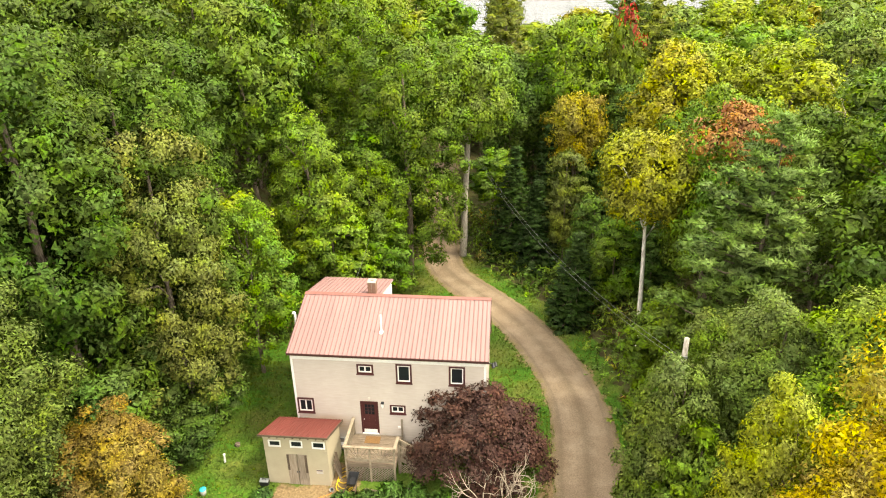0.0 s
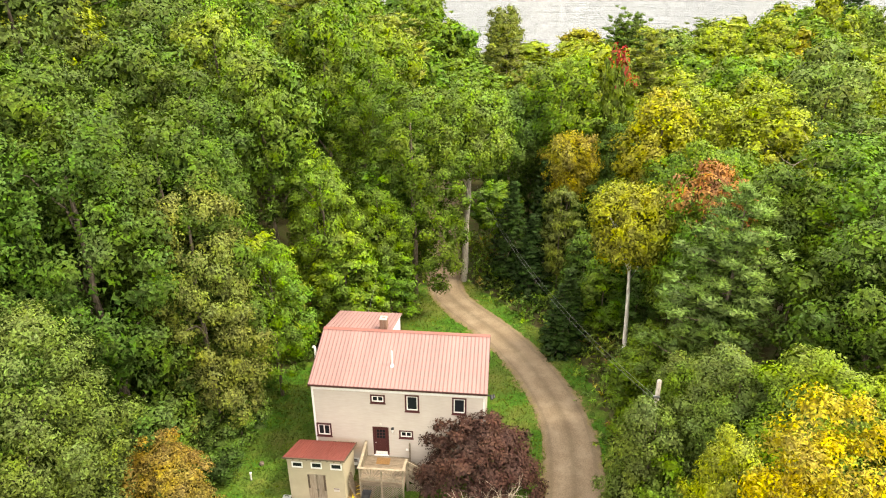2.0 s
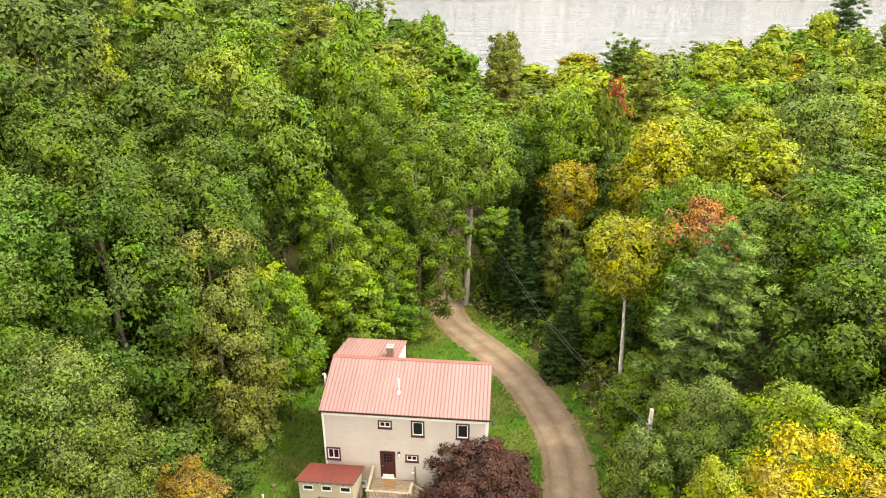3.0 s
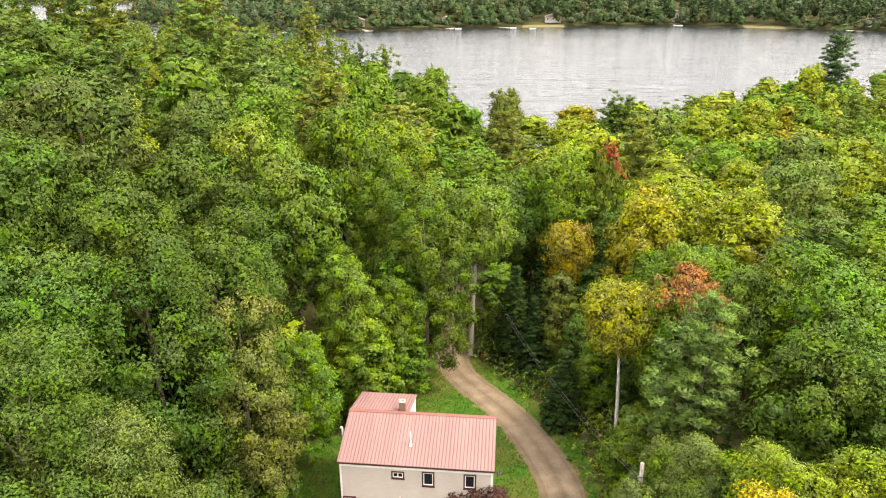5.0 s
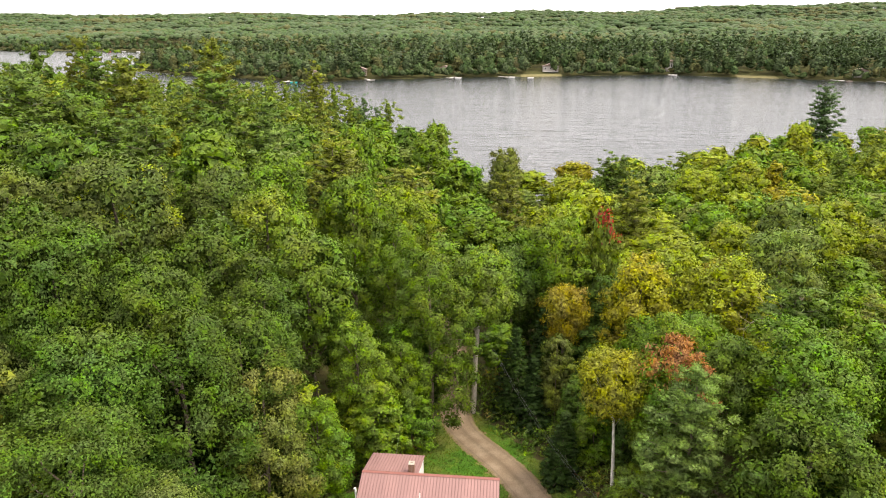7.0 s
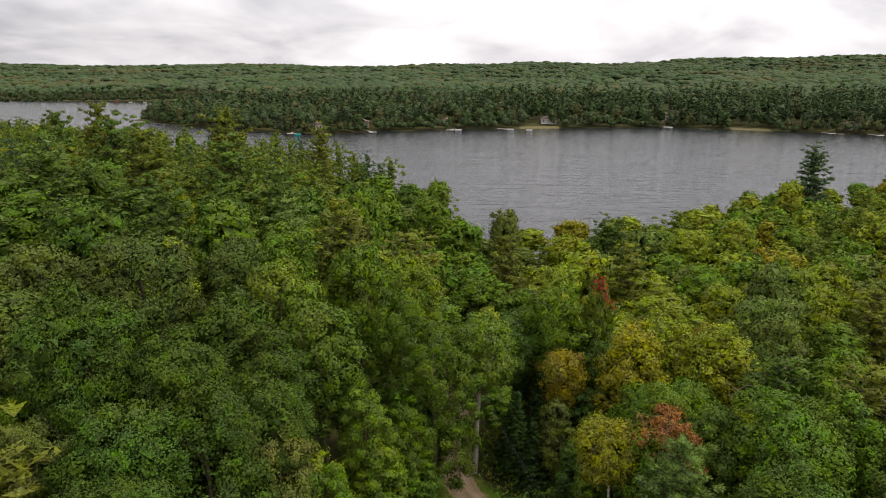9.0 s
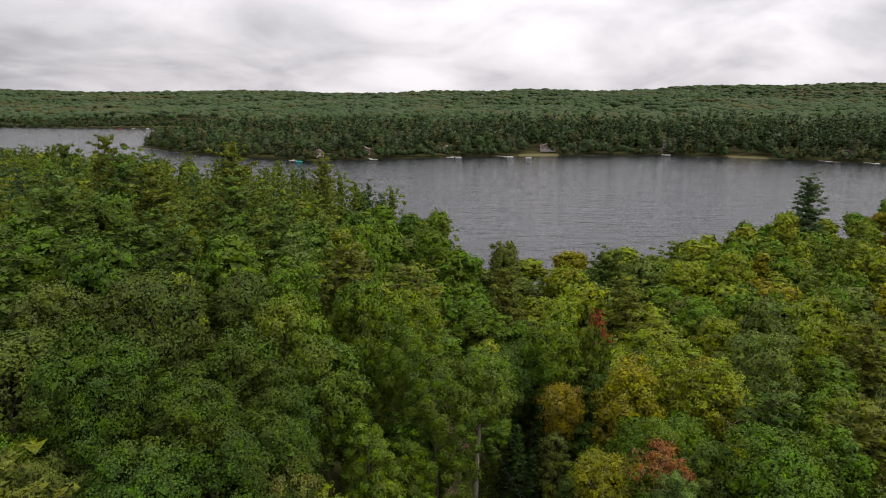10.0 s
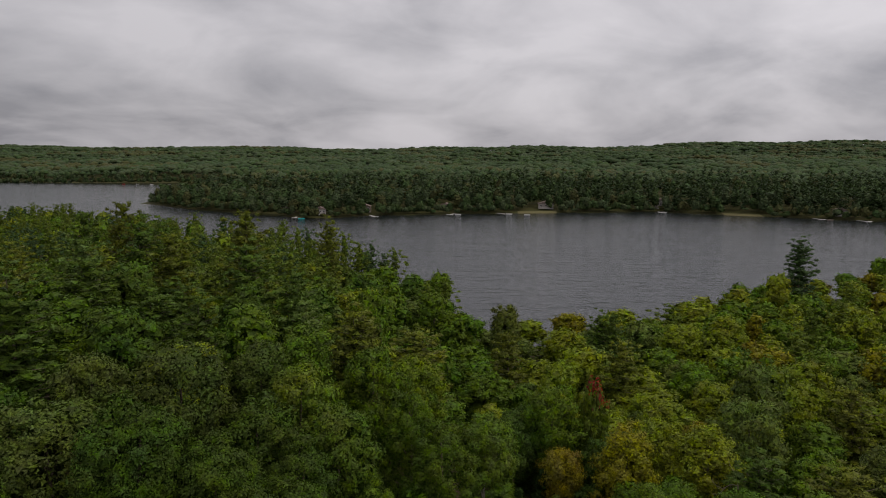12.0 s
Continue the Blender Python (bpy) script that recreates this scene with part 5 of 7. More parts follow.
def undergrowth():
    """Ferns, saplings and brambles along the edges of the clearing."""
    rng = np.random.default_rng(41)
    items, idx = [], []
    n = 0
    for _ in range(12000):
        x, y = rng.uniform(-24, 16), rng.uniform(14, 66)
        e = float(edge_distance(np.array(x), np.array(y), LAWN))
        if e > 0.4 or e < -9 or float(road_distance(np.array(x), np.array(y))) < 2.2:
            continue
        if e > -0.5 and rng.random() < 0.5:
            continue
        h = rng.uniform(0.3, 0.9) + rng.uniform(0, 1.5) * min(1, max(0, -e / 3))
        m = 5 + int(6 * h)
        c = np.c_[rng.normal(0, 0.35 + 0.2 * h, (m, 2)), rng.uniform(0.25, 1, m) * h] + np.array([x, y, float(ground(x, y))])
        nn = unit(np.array([0, 0, 1.0]) + 0.6 * rng.normal(size=(m, 3)))
        v, f, g = sprays(rng, c, nn, 5, 0.32, 0.17, (-0.25, 0.45))
        items.append((v, f, g))
        q = rng.random()
        right = x > -2
        rusty = 0.34 if x < -9 and y > 27 else 0.0
        idx.append(np.full(len(f), (0 if q < 0.5 else 1 if q < 0.92 - rusty else 3 if q < 0.95 else 2) if not right else (1 if q < 0.5 else 2 if q < 0.55 else 0 if q < 0.985 else 3), np.int32))
        n += 1
        if n > 1400:
            break
    me = leaf_mesh("undergrowth", *join_sprays(items))
    for q in (leaf("under_green", (0.075, 0.13, 0.02)), leaf("under_bright", (0.11, 0.19, 0.022)), leaf("under_yellow", (0.24, 0.23, 0.03)), leaf("under_rust", (0.2, 0.12, 0.04))):
        me.materials.append(q)
    me.polygons.foreach_set("material_index", np.concatenate(idx))
    tagged(new("undergrowth", me), "ferns, brambles and young shoots along the wood's edge", "undergrowth", kind="stuff")


def grass_tufts():
    rng = np.random.default_rng(43)
    x, y = rng.uniform(-18, 9, 26000), rng.uniform(20, 58, 26000)
    keep = (edge_distance(x, y, LAWN) > 0.1) & (road_distance(x, y) > 1.75) & ~((x > -11) & (x < 0.2) & (y > 24.2) & (y < 34.8))
    keep &= np.hypot((x + 8.9) / 1.3, (y - 23.2) / 0.7) > 1.6
    x, y = x[keep], y[keep]
    c = np.c_[x, y, ground(x, y) + 0.01]
    nn = unit(np.array([0, 0, 1.0]) + 0.1 * rng.normal(size=c.shape))
    v, f = rosettes(rng, c, nn, 4, 0.16, 0.05, (0.5, 1.3))
    ob = mesh_part("grass_tufts", v, f, leaf("grass_blades", (0.066, 0.130, 0.015), 0.3, 0.6))
    tagged(ob, "short mown grass with weeds and bare patches", "grass", kind="stuff")


undergrowth()
grass_tufts()

# ---- house ----
HX0, HX1, HY0, HY1 = -9.95, -0.03, 27.0, 34.6
EAVE, RIDGE, RIDGE_Y = 6.62, 7.78, 30.91
SILL = 1.6
COURSE = 0.11


def clear_runs(u0, u1, z, holes):
    """The stretches of a wall at height z that no opening takes up."""
    cut = sorted((a, b) for a, b, lo, hi in holes if lo - 0.001 < z < hi + 0.001)
    out, u = [], u0
    for a, b in cut:
        if a > u:
            out.append((u, a))
        u = max(u, b)
    if u < u1:
        out.append((u, u1))
    return out


def wall_core(bm, u0, u1, z0, z1, y0, y1, holes):
    us = sorted({u0, u1, *[v for h in holes for v in h[:2]]})
    zs = sorted({z0, z1, *[v for h in holes for v in h[2:]]})
    for a, b in zip(us, us[1:]):
        for c, d in zip(zs, zs[1:]):
            if not any(h[0] <= (a + b) / 2 <= h[1] and h[2] <= (c + d) / 2 <= h[3] for h in holes):
                box(bm, a, b, y0, y1, c, d)


def boards_front(bm, u0, u1, z0, z1, y, holes):
    """Lapped boards on a wall that faces -y."""
    z = z0
    while z < z1 - 0.01:
        top = min(z + COURSE, z1)
        runs = []
        for a, b in clear_runs(u0, u1, (z + top) / 2, holes):
            k = max(1, math.ceil((b - a) / 0.5))
            runs += [(a + (b - a) * i / k, a + (b - a) * (i + 1) / k) for i in range(k)]
        for a, b in runs:
            v = [bm.verts.new(p) for p in ((a, y - 0.05, z), (b, y - 0.05, z), (b, y - 0.004, top), (a, y - 0.004, top), (a, y, z), (b, y, z))]
            bm.faces.new((v[0], v[1], v[2], v[3]))
            bm.faces.new((v[4], v[5], v[1], v[0]))
        z += COURSE


def boards_side(bm, profile, x, sign, z0):
    """Lapped boards on a gable, cut to its outline; profile gives (y0, y1) at a height."""
    z = z0
    while True:
        top = z + COURSE
        span = profile((z + top) / 2)
        if span is None:
            break
        a, b = span
        v = [bm.verts.new(p) for p in ((x + sign * 0.024, a, z), (x + sign * 0.024, b, z), (x + sign * 0.004, b, top), (x + sign * 0.004, a, top), (x, a, z), (x, b, z))]
        fs = [(v[0], v[1], v[2], v[3]), (v[4], v[5], v[1], v[0])]
        for q in fs:
            bm.faces.new(q if sign > 0 else q[::-1])
        z = top


def window_unit(parent, name, x0, x1, z0, z1, y, kind, casing, inner, casing_w=0.09, s=0.055):
    """A window in a wall that faces -y: casing, sash, glass panes, sill."""
    w = thing(name, "", "")
    for k in ("label", "category"):
        if k in w:
            del w[k]
    w.parent = parent
    bm = bmesh.new()
    c = casing_w
    for a, b, lo, hi in ((x0, x1, z1 - c, z1), (x0, x1, z0, z0 + c), (x0, x0 + c, z0 + c, z1 - c), (x1 - c, x1, z0 + c, z1 - c)):
        box(bm, a, b, y - 0.05, y + 0.03, lo, hi)
    part("casing", bm, casing, w)
    a, b, lo, hi = x0 + c, x1 - c, z0 + c, z1 - c
    bm = bmesh.new()
    for p, q, e, g in ((a, b, hi - s, hi), (a, b, lo, lo + s), (a, a + s, lo + s, hi - s), (b - s, b, lo + s, hi - s)):
        box(bm, p, q, y - 0.028, y + 0.05, e, g)
    if kind == "slider":
        m = (a + b) / 2
        box(bm, m - s / 2, m + s / 2, y - 0.036, y + 0.045, lo + s, hi - s)
        panes = ((a + s, m - s / 2), (m + s / 2, b - s))
    else:
        panes = ((a + s, b - s),)
    part("sash", bm, inner, w)
    for p, q in panes:
        part("pane", made(box, p, q, y + 0.01, y + 0.022, lo + s, hi - s), M["glass"], w)
    bm = bmesh.new()
    box(bm, x0 - 0.03, x1 + 0.03, y - 0.085, y - 0.03, z0 - 0.045, z0)
    part("sill", bm, casing, w)
    return w


def roof_slab(parent, name, x0, x1, ya, za, yb, zb, mat, pitch_x=0.914, rib=0.2285, thick=0.05, label=""):
    """A metal roof slope from the eave (ya, za) to the ridge (yb, zb): sheets with raised ribs."""
    root = part(name, made(prism, [(ya, za - thick - 0.06), (yb, zb - thick - 0.06), (yb, zb - thick), (ya, za - thick)], "x", x0 + 0.04, x1 - 0.04), M["cream"], parent, label)
    d = Vector((0, yb - ya, zb - za))
    up = Vector((0, -(zb - za), yb - ya)).normalized()
    if up.z < 0:
        up = -up
    x = x0
    while x < x1 - 0.05:
        e = min(x + pitch_x, x1)
        bm = bmesh.new()
        a, b = Vector((0, ya, za)), Vector((0, yb, zb))
        prof = [(x, 0.0)]
        q = x + rib / 2
        while q < e - 0.02:
            prof += [(q - 0.024, 0.0), (q - 0.012, 0.034), (q + 0.012, 0.034), (q + 0.024, 0.0)]
            q += rib
        prof.append((e, 0.0))
        lo = [bm.verts.new(Vector((u, 0, 0)) + a + up * h) for u, h in prof]
        hi = [bm.verts.new(Vector((u, 0, 0)) + b + up * h) for u, h in prof]
        low = [bm.verts.new(Vector((u, 0, 0)) + a - up * 0.012) for u, h in prof]
        for i in range(len(prof) - 1):
            bm.faces.new((lo[i], lo[i + 1], hi[i + 1], hi[i]))
            bm.faces.new((low[i], low[i + 1], lo[i + 1], lo[i]))
        bmesh.ops.recalc_face_normals(bm, faces=bm.faces[:])
        part("roof_sheet", bm, mat, root)
        x = e
    return root


def build_house():
    h = thing("house", "two-storey beige clapboard house with a faded pink metal roof", "house")
    g = 0.2
    wins = {"slider_up": (-6.56, -5.71, 5.47, 6.05, "slider"), "tall_a": (-4.57, -3.76, 5.0, 6.16, "single"), "tall_b": (-1.89, -1.08, 5.0, 6.15, "single"),
            "low_left": (-9.86, -8.97, 2.82, 3.75, "slider"), "low_right": (-4.97, -4.15, 3.01, 3.58, "slider")}
    holes = [(a, b, c, d) for a, b, c, d, _ in wins.values()] + [(-6.49, -5.63, SILL, 3.69), (-7.95, -7.45, 0.75, 1.25)]
    top = EAVE - 0.12
    bm = bmesh.new()
    wall_core(bm, HX0, HX1, g, top, HY0, HY0 + 0.15, holes)
    part("front_wall", bm, M["cream"], h)
    bm = bmesh.new()
    boards_front(bm, HX0 + 0.1, HX1 - 0.1, 1.05, top - 0.27, HY0, holes)
    sd = part("siding", bm, M["siding"], h, "beige lapped siding, stained low down")
    at = sd.data.attributes.new("stain", "FLOAT_COLOR", "POINT")
    for i, v in enumerate(sd.data.vertices):
        x, z = v.co.x, v.co.z
        k = max(0, 1 - abs(x + 8.1) / 1.5) ** 0.6 * max(0, 1 - abs(z - 2.1) / 0.7) ** 0.6
        at.data[i].color = (min(1, 1.1 * k),) * 3 + (1,)
    part("foundation", made(box, HX0 + 0.02, HX1 - 0.02, HY0 - 0.012, HY0 - 0.002, 0.1, 1.05), M["concrete"], h)

    # gable ends: low front pitch, steep back on the right, a dormer on the left
    def right_span(z):
        if z < 3.3:
            return HY0, HY1
        if z < EAVE - 0.1:
            return HY0, RIDGE_Y + (RIDGE - z) / 1.2
        if z < RIDGE - 0.16:
            return HY0 + (z - EAVE + 0.1) / 0.28, RIDGE_Y + (RIDGE - z) / 1.2
        return None

    def left_span(z):
        if z < EAVE - 0.1:
            return HY0, HY1
        if z < RIDGE - 0.16:
            return HY0 + (z - EAVE + 0.1) / 0.28, HY1 - (z - EAVE + 0.1) / 0.31
        return None
    out_r = [(HY0, g), (HY1, g), (HY1, 3.25), (RIDGE_Y, RIDGE - 0.13), (HY0, EAVE - 0.12)]
    out_l = [(HY0, g), (HY1, g), (HY1, EAVE - 0.15), (RIDGE_Y, RIDGE - 0.13), (HY0, EAVE - 0.12)]
    part("right_wall", made(prism, out_r, "x", HX1 - 0.15, HX1), M["cream"], h)
    part("left_wall", made(prism, out_l, "x", HX0, HX0 + 0.15), M["cream"], h)
    for nm, fn, x, s in (("right_siding", right_span, HX1, 1), ("left_siding", left_span, HX0, -1)):
        bm = bmesh.new()
        boards_side(bm, fn, x, s, 1.05)
        part(nm, bm, M["siding"], h)
    part("back_wall", made(box, HX0 + 0.15, HX1 - 0.15, HY1 - 0.15, HY1, g, 3.25), M["siding"], h)
    # dormer at the back
    part("dormer_wall", made(box, HX0 + 0.15, -5.95, HY1 - 0.15, HY1, 3.25, EAVE - 0.2), M["siding"], h)
    part("dormer_cheek", made(prism, [(RIDGE_Y, RIDGE - 0.15), (HY1, EAVE - 0.2), (HY1, 3.35)], "x", -6.08, -5.95), M["white"], h, "white dormer side wall")
    for x in (HX0, HX1 - 0.1):
        bm = bmesh.new()
        box(bm, x - 0.012, x + 0.112, HY0 - 0.036, HY0 + 0.11, 0.95, top)
        part("corner_board", bm, M["white"], h)
    part("frieze", made(box, HX0 + 0.12, HX1 - 0.12, HY0 - 0.062, HY0 - 0.002, top - 0.27, top - 0.002), M["white"], h, "white board under the eave")
    for nm, (a, b, c, d, k) in wins.items():
        window_unit(h, "window", a, b, c, d, HY0 - 0.01, k, M["maroon"], M["white"])
    window_unit(h, "window", -7.95, -7.45, 0.75, 1.25, HY0 - 0.01, "single", M["white"], M["white"], 0.06)

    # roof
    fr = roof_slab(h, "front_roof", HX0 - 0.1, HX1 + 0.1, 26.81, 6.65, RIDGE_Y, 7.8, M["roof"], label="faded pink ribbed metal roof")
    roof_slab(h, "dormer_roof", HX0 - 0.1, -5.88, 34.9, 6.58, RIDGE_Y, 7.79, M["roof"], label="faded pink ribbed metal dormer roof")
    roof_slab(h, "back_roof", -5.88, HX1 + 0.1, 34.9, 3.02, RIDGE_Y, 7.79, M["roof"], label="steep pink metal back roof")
    bm = bmesh.new()
    prism(bm, [(RIDGE_Y - 0.17, 7.79), (RIDGE_Y, 7.85), (RIDGE_Y + 0.15, 7.78), (RIDGE_Y, 7.81)], "x", HX0 - 0.12, HX1 + 0.12)
    part("ridge_cap", bm, M["ridge"], fr, "darker red ridge cap")
    part("drip_edge", made(box, HX0 - 0.12, HX1 + 0.12, 26.77, 26.805, 6.53, 6.655), M["black_roof_edge"], fr)
    part("soffit", made(box, HX0 - 0.06, HX1 + 0.06, 26.81, HY0 - 0.04, 6.50, 6.53), M["white"], fr)
    for x in (HX0 - 0.13, HX1 + 0.105):
        part("rake_trim", made(prism, [(26.8, 6.66), (RIDGE_Y, 7.81), (RIDGE_Y, 7.66), (26.8, 6.50)], "x", x, x + 0.025), M["black_roof_edge"], fr)
    part("rake_trim", made(prism, [(34.9, 6.59), (RIDGE_Y, 7.80), (RIDGE_Y, 7.66), (34.9, 6.44)], "x", HX0 - 0.13, HX0 - 0.105), M["black_roof_edge"], fr)

    # door
    dr = thing("door", "", "")
    del_keys(dr)
    dr.parent = h
    bm = bmesh.new()
    for a, b, c, d in ((-6.53, -6.44, SILL, 3.73), (-5.68, -5.59, SILL, 3.73), (-6.44, -5.68, 3.64, 3.73)):
        box(bm, a, b, HY0 - 0.05, HY0 + 0.05, c, d)
    part("door_casing", bm, M["maroon"], dr)
    bm = bmesh.new()
    wall_core(bm, -6.44, -5.68, SILL + 0.05, 3.64, HY0 - 0.015, HY0 + 0.03, [(-6.32, -5.80, 2.85, 3.5)])
    for z0, z1 in ((1.95, 2.3), (2.4, 2.75)):
        for x0, x1 in ((-6.34, -6.1), (-6.02, -5.78)):
            box(bm, x0, x1, HY0 - 0.028, HY0 - 0.014, z0, z1)
    part("door_leaf", bm, M["maroon"], dr, "dark maroon panelled door with a glazed top")
    for i in range(3):
        for j in range(3):
            x0, z0 = -6.32 + i * 0.173, 2.85 + j * 0.217
            part("pane", made(box, x0 + 0.012, x0 + 0.161, HY0, HY0 + 0.01, z0 + 0.012, z0 + 0.205), M["glass"], dr)
    bm = bmesh.new()
    for i in (1, 2):
        box(bm, -6.32 + i * 0.173 - 0.012, -6.32 + i * 0.173 + 0.012, HY0 - 0.012, HY0 + 0.015, 2.85, 3.5)
        box(bm, -6.32, -5.80, HY0 - 0.010, HY0 + 0.013, 2.85 + i * 0.217 - 0.012, 2.85 + i * 0.217 + 0.012)
    part("glazing_bars", bm, M["maroon"], dr)
    part("kick_plate", made(box, -6.41, -5.71, HY0 - 0.024, HY0 - 0.016, 1.68, 1.88), M["white"], dr, "pale kick plate")
    bm = bmesh.new()
    bmesh.ops.create_uvsphere(bm, u_segments=10, v_segments=6, radius=0.035, matrix=Matrix.Translation((-6.37, HY0 - 0.05, 2.55)))
    part("door_knob", bm, M["galv"], dr)
    part("threshold", made(box, -6.5, -5.62, HY0 - 0.09, HY0 + 0.05, SILL - 0.03, SILL + 0.045), M["white"], dr)

    # chimney of single bricks
    ch = thing("chimney", "", "")
    del_keys(ch)
    ch.parent = h
    cx0, cx1, cy0, cy1, cz0, cz1 = -6.66, -6.22, 31.15, 31.6, 7.5, 8.36
    part("chimney_core", made(box, cx0 + 0.012, cx1 - 0.012, cy0 + 0.012, cy1 - 0.012, cz0, cz1 - 0.01), M["mortar"], ch)
    bme = bmesh.new()
    box(bme, -0.1, 0.1, -0.05, 0.05, -0.029, 0.029)
    soften(bme, 0.004)
    shared = None
    k = 0
    z = cz0 + 0.06
    while z < cz1:
        shift = 0.11 * (k % 2)
        for side in range(4):
            for i in (0, 1):
                if side == 0:
                    m = Matrix.Translation((cx0 + 0.11 + i * 0.22 + shift * 0.02, cy0 + 0.045, z))
                elif side == 1:
                    m = Matrix.Translation((cx0 + 0.11 + i * 0.22, cy1 - 0.045, z))
                elif side == 2:
                    m = Matrix.Translation((cx0 + 0.045, cy0 + 0.115 + i * 0.22, z)) @ Matrix.Rotation(math.pi / 2, 4, "Z")
                else:
                    m = Matrix.Translation((cx1 - 0.045, cy0 + 0.115 + i * 0.22, z)) @ Matrix.Rotation(math.pi / 2, 4, "Z")
                if shared is None:
                    ob = part("brick", bme, M["brick"], ch)
                    shared = ob.data
                else:
                    ob = new("brick", shared)
                    ob.parent = ch
                ob.matrix_local = m
        z += 0.07
        k += 1
    bm = bmesh.new()
    wall_core(bm, cx0 - 0.01, cx1 + 0.01, cy0 - 0.01, cy1 + 0.01, 0, 0.045, [(-6.54, -6.34, 31.28, 31.48)])
    bm.transform(Matrix(((1, 0, 0, 0), (0, 0, 1, 0), (0, 1, 0, cz1), (0, 0, 0, 1))))
    bmesh.ops.recalc_face_normals(bm, faces=bm.faces[:])
    part("chimney_cap", bm, M["concrete"], ch)
    part("flue", made(box, -6.53, -6.35, 31.29, 31.47, 8.1, 8.34), M["dark"], ch)

    # plumbing vent through the front roof
    vt = thing("roof_vent", "", "")
    del_keys(vt)
    vt.parent = h
    v, f = tube_arrays([(-5.47, 28.36, 7.0), (-5.47, 28.36, 7.5), (-5.46, 28.36, 8.12)], [0.05, 0.05, 0.05], 10)
    mesh_part("vent_pipe", v, f, M["white"], vt, smooth=True)
    v, f = tube_arrays([(-5.47, 28.36, 7.04), (-5.47, 28.36, 7.15), (-5.47, 28.36, 7.22)], [0.14, 0.1, 0.055], 12)
    mesh_part("vent_boot", v, f, M["white"], vt, smooth=True)
    # flue pipe beside the left gable
    v, f = tube_arrays([(-10.25, 29.3, 4.2), (-10.25, 29.3, 7.3), (-10.27, 29.28, 7.48), (-10.33, 29.22, 7.52)], [0.07, 0.07, 0.075, 0.075], 10)
    mesh_part("flue_pipe", v, f, M["white"], h, "white flue pipe on the gable wall", True)
    bm = bmesh.new()
    box(bm, -10.3, -9.96, 29.26, 29.34, 6.2, 6.26)
    box(bm, -10.3, -9.96, 29.26, 29.34, 5.0, 5.06)
    part("pipe_strap", bm, M["galv"], h)
    # lights
    lt = thing("porch_light", "", "")
    del_keys(lt)
    lt.parent = h
    part("backplate", soften(made(box, -5.40, -5.28, HY0 - 0.05, HY0 - 0.02, 3.5, 3.75), 0.01), M["dark"], lt)
    v, f = tube_arrays([(-5.34, HY0 - 0.13, 3.42), (-5.34, HY0 - 0.13, 3.5), (-5.34, HY0 - 0.13, 3.66), (-5.34, HY0 - 0.13, 3.72)], [0.03, 0.065, 0.065, 0.02], 10)
    mesh_part("lantern", v, f, M["white"], lt, smooth=True)
    part("lantern_cap", soften(made(box, -5.42, -5.26, HY0 - 0.21, HY0 - 0.04, 3.7, 3.74), 0.008), M["dark"], lt)
    part("bell_cover", soften(made(box, -6.1, -5.98, HY0 - 0.06, HY0 - 0.02, 3.85, 4.0), 0.015), M["cream"], h)
    fl = thing("flood_light", "", "")
    del_keys(fl)
    fl.parent = h
    beam_m = bmesh.new()
    beam(beam_m, (0.07, 27.1, 6.35), (0.32, 27.1, 6.3), 0.05, 0.05)
    part("bracket", beam_m, M["dark"], fl)
    v, f = tube_arrays([(0.3, 27.12, 6.38), (0.31, 27.05, 6.3), (0.33, 26.93, 6.2)], [0.04, 0.08, 0.09], 10)
    mesh_part("lamp_head", v, f, M["dark"], fl, smooth=True)
    v, f = tube_arrays([(0.4, 27.2, 6.38), (0.43, 27.15, 6.3), (0.45, 27.05, 6.22)], [0.04, 0.07, 0.08], 10)
    mesh_part("lamp_head", v, f, M["dark"], fl, smooth=True)
    part("outlet_box", soften(made(box, -4.6, -4.45, HY0 - 0.07, HY0 - 0.02, 2.05, 2.2), 0.015), M["white"], h)
    return h


def del_keys(ob):
    for k in ("label", "category"):
        if k in ob:
            del ob[k]


house = build_house()


# ---- deck ----
def lattice_panel(parent, x0, x1, y, z0, z1, gap=0.15):
    bm = bmesh.new()
    for sgn, dy in ((1, 0.0), (-1, 0.012)):
        c = -3.0
        while c < (x1 - x0) + 3.0:
            pts = []
            for s in np.linspace(0, 1, 2):
                pts.append((x0 + c + (s * (z1 - z0) if sgn > 0 else (1 - s) * (z1 - z0)), z0 + s * (z1 - z0)))
            (ax, az), (bx, bz) = pts

            def clip(px, pz, qx, qz, lim, low):
                t = (lim - px) / (qx - px)
                return lim, pz + t * (qz - pz)
            if max(ax, bx) <= x0 or min(ax, bx) >= x1:
                c += gap
                continue
            if ax < x0:
                ax, az = clip(ax, az, bx, bz, x0, True)
            if bx < x0:
                bx, bz = clip(bx, bz, ax, az, x0, True)
            if ax > x1:
                ax, az = clip(ax, az, bx, bz, x1, False)
            if bx > x1:
                bx, bz = clip(bx, bz, ax, az, x1, False)
            if abs(ax - bx) > 0.03:
                beam(bm, (ax, y + dy, az), (bx, y + dy, bz), 0.036, 0.01, (0, 1, 0))
            c += gap
    part("lattice", bm, M["lattice"], parent)


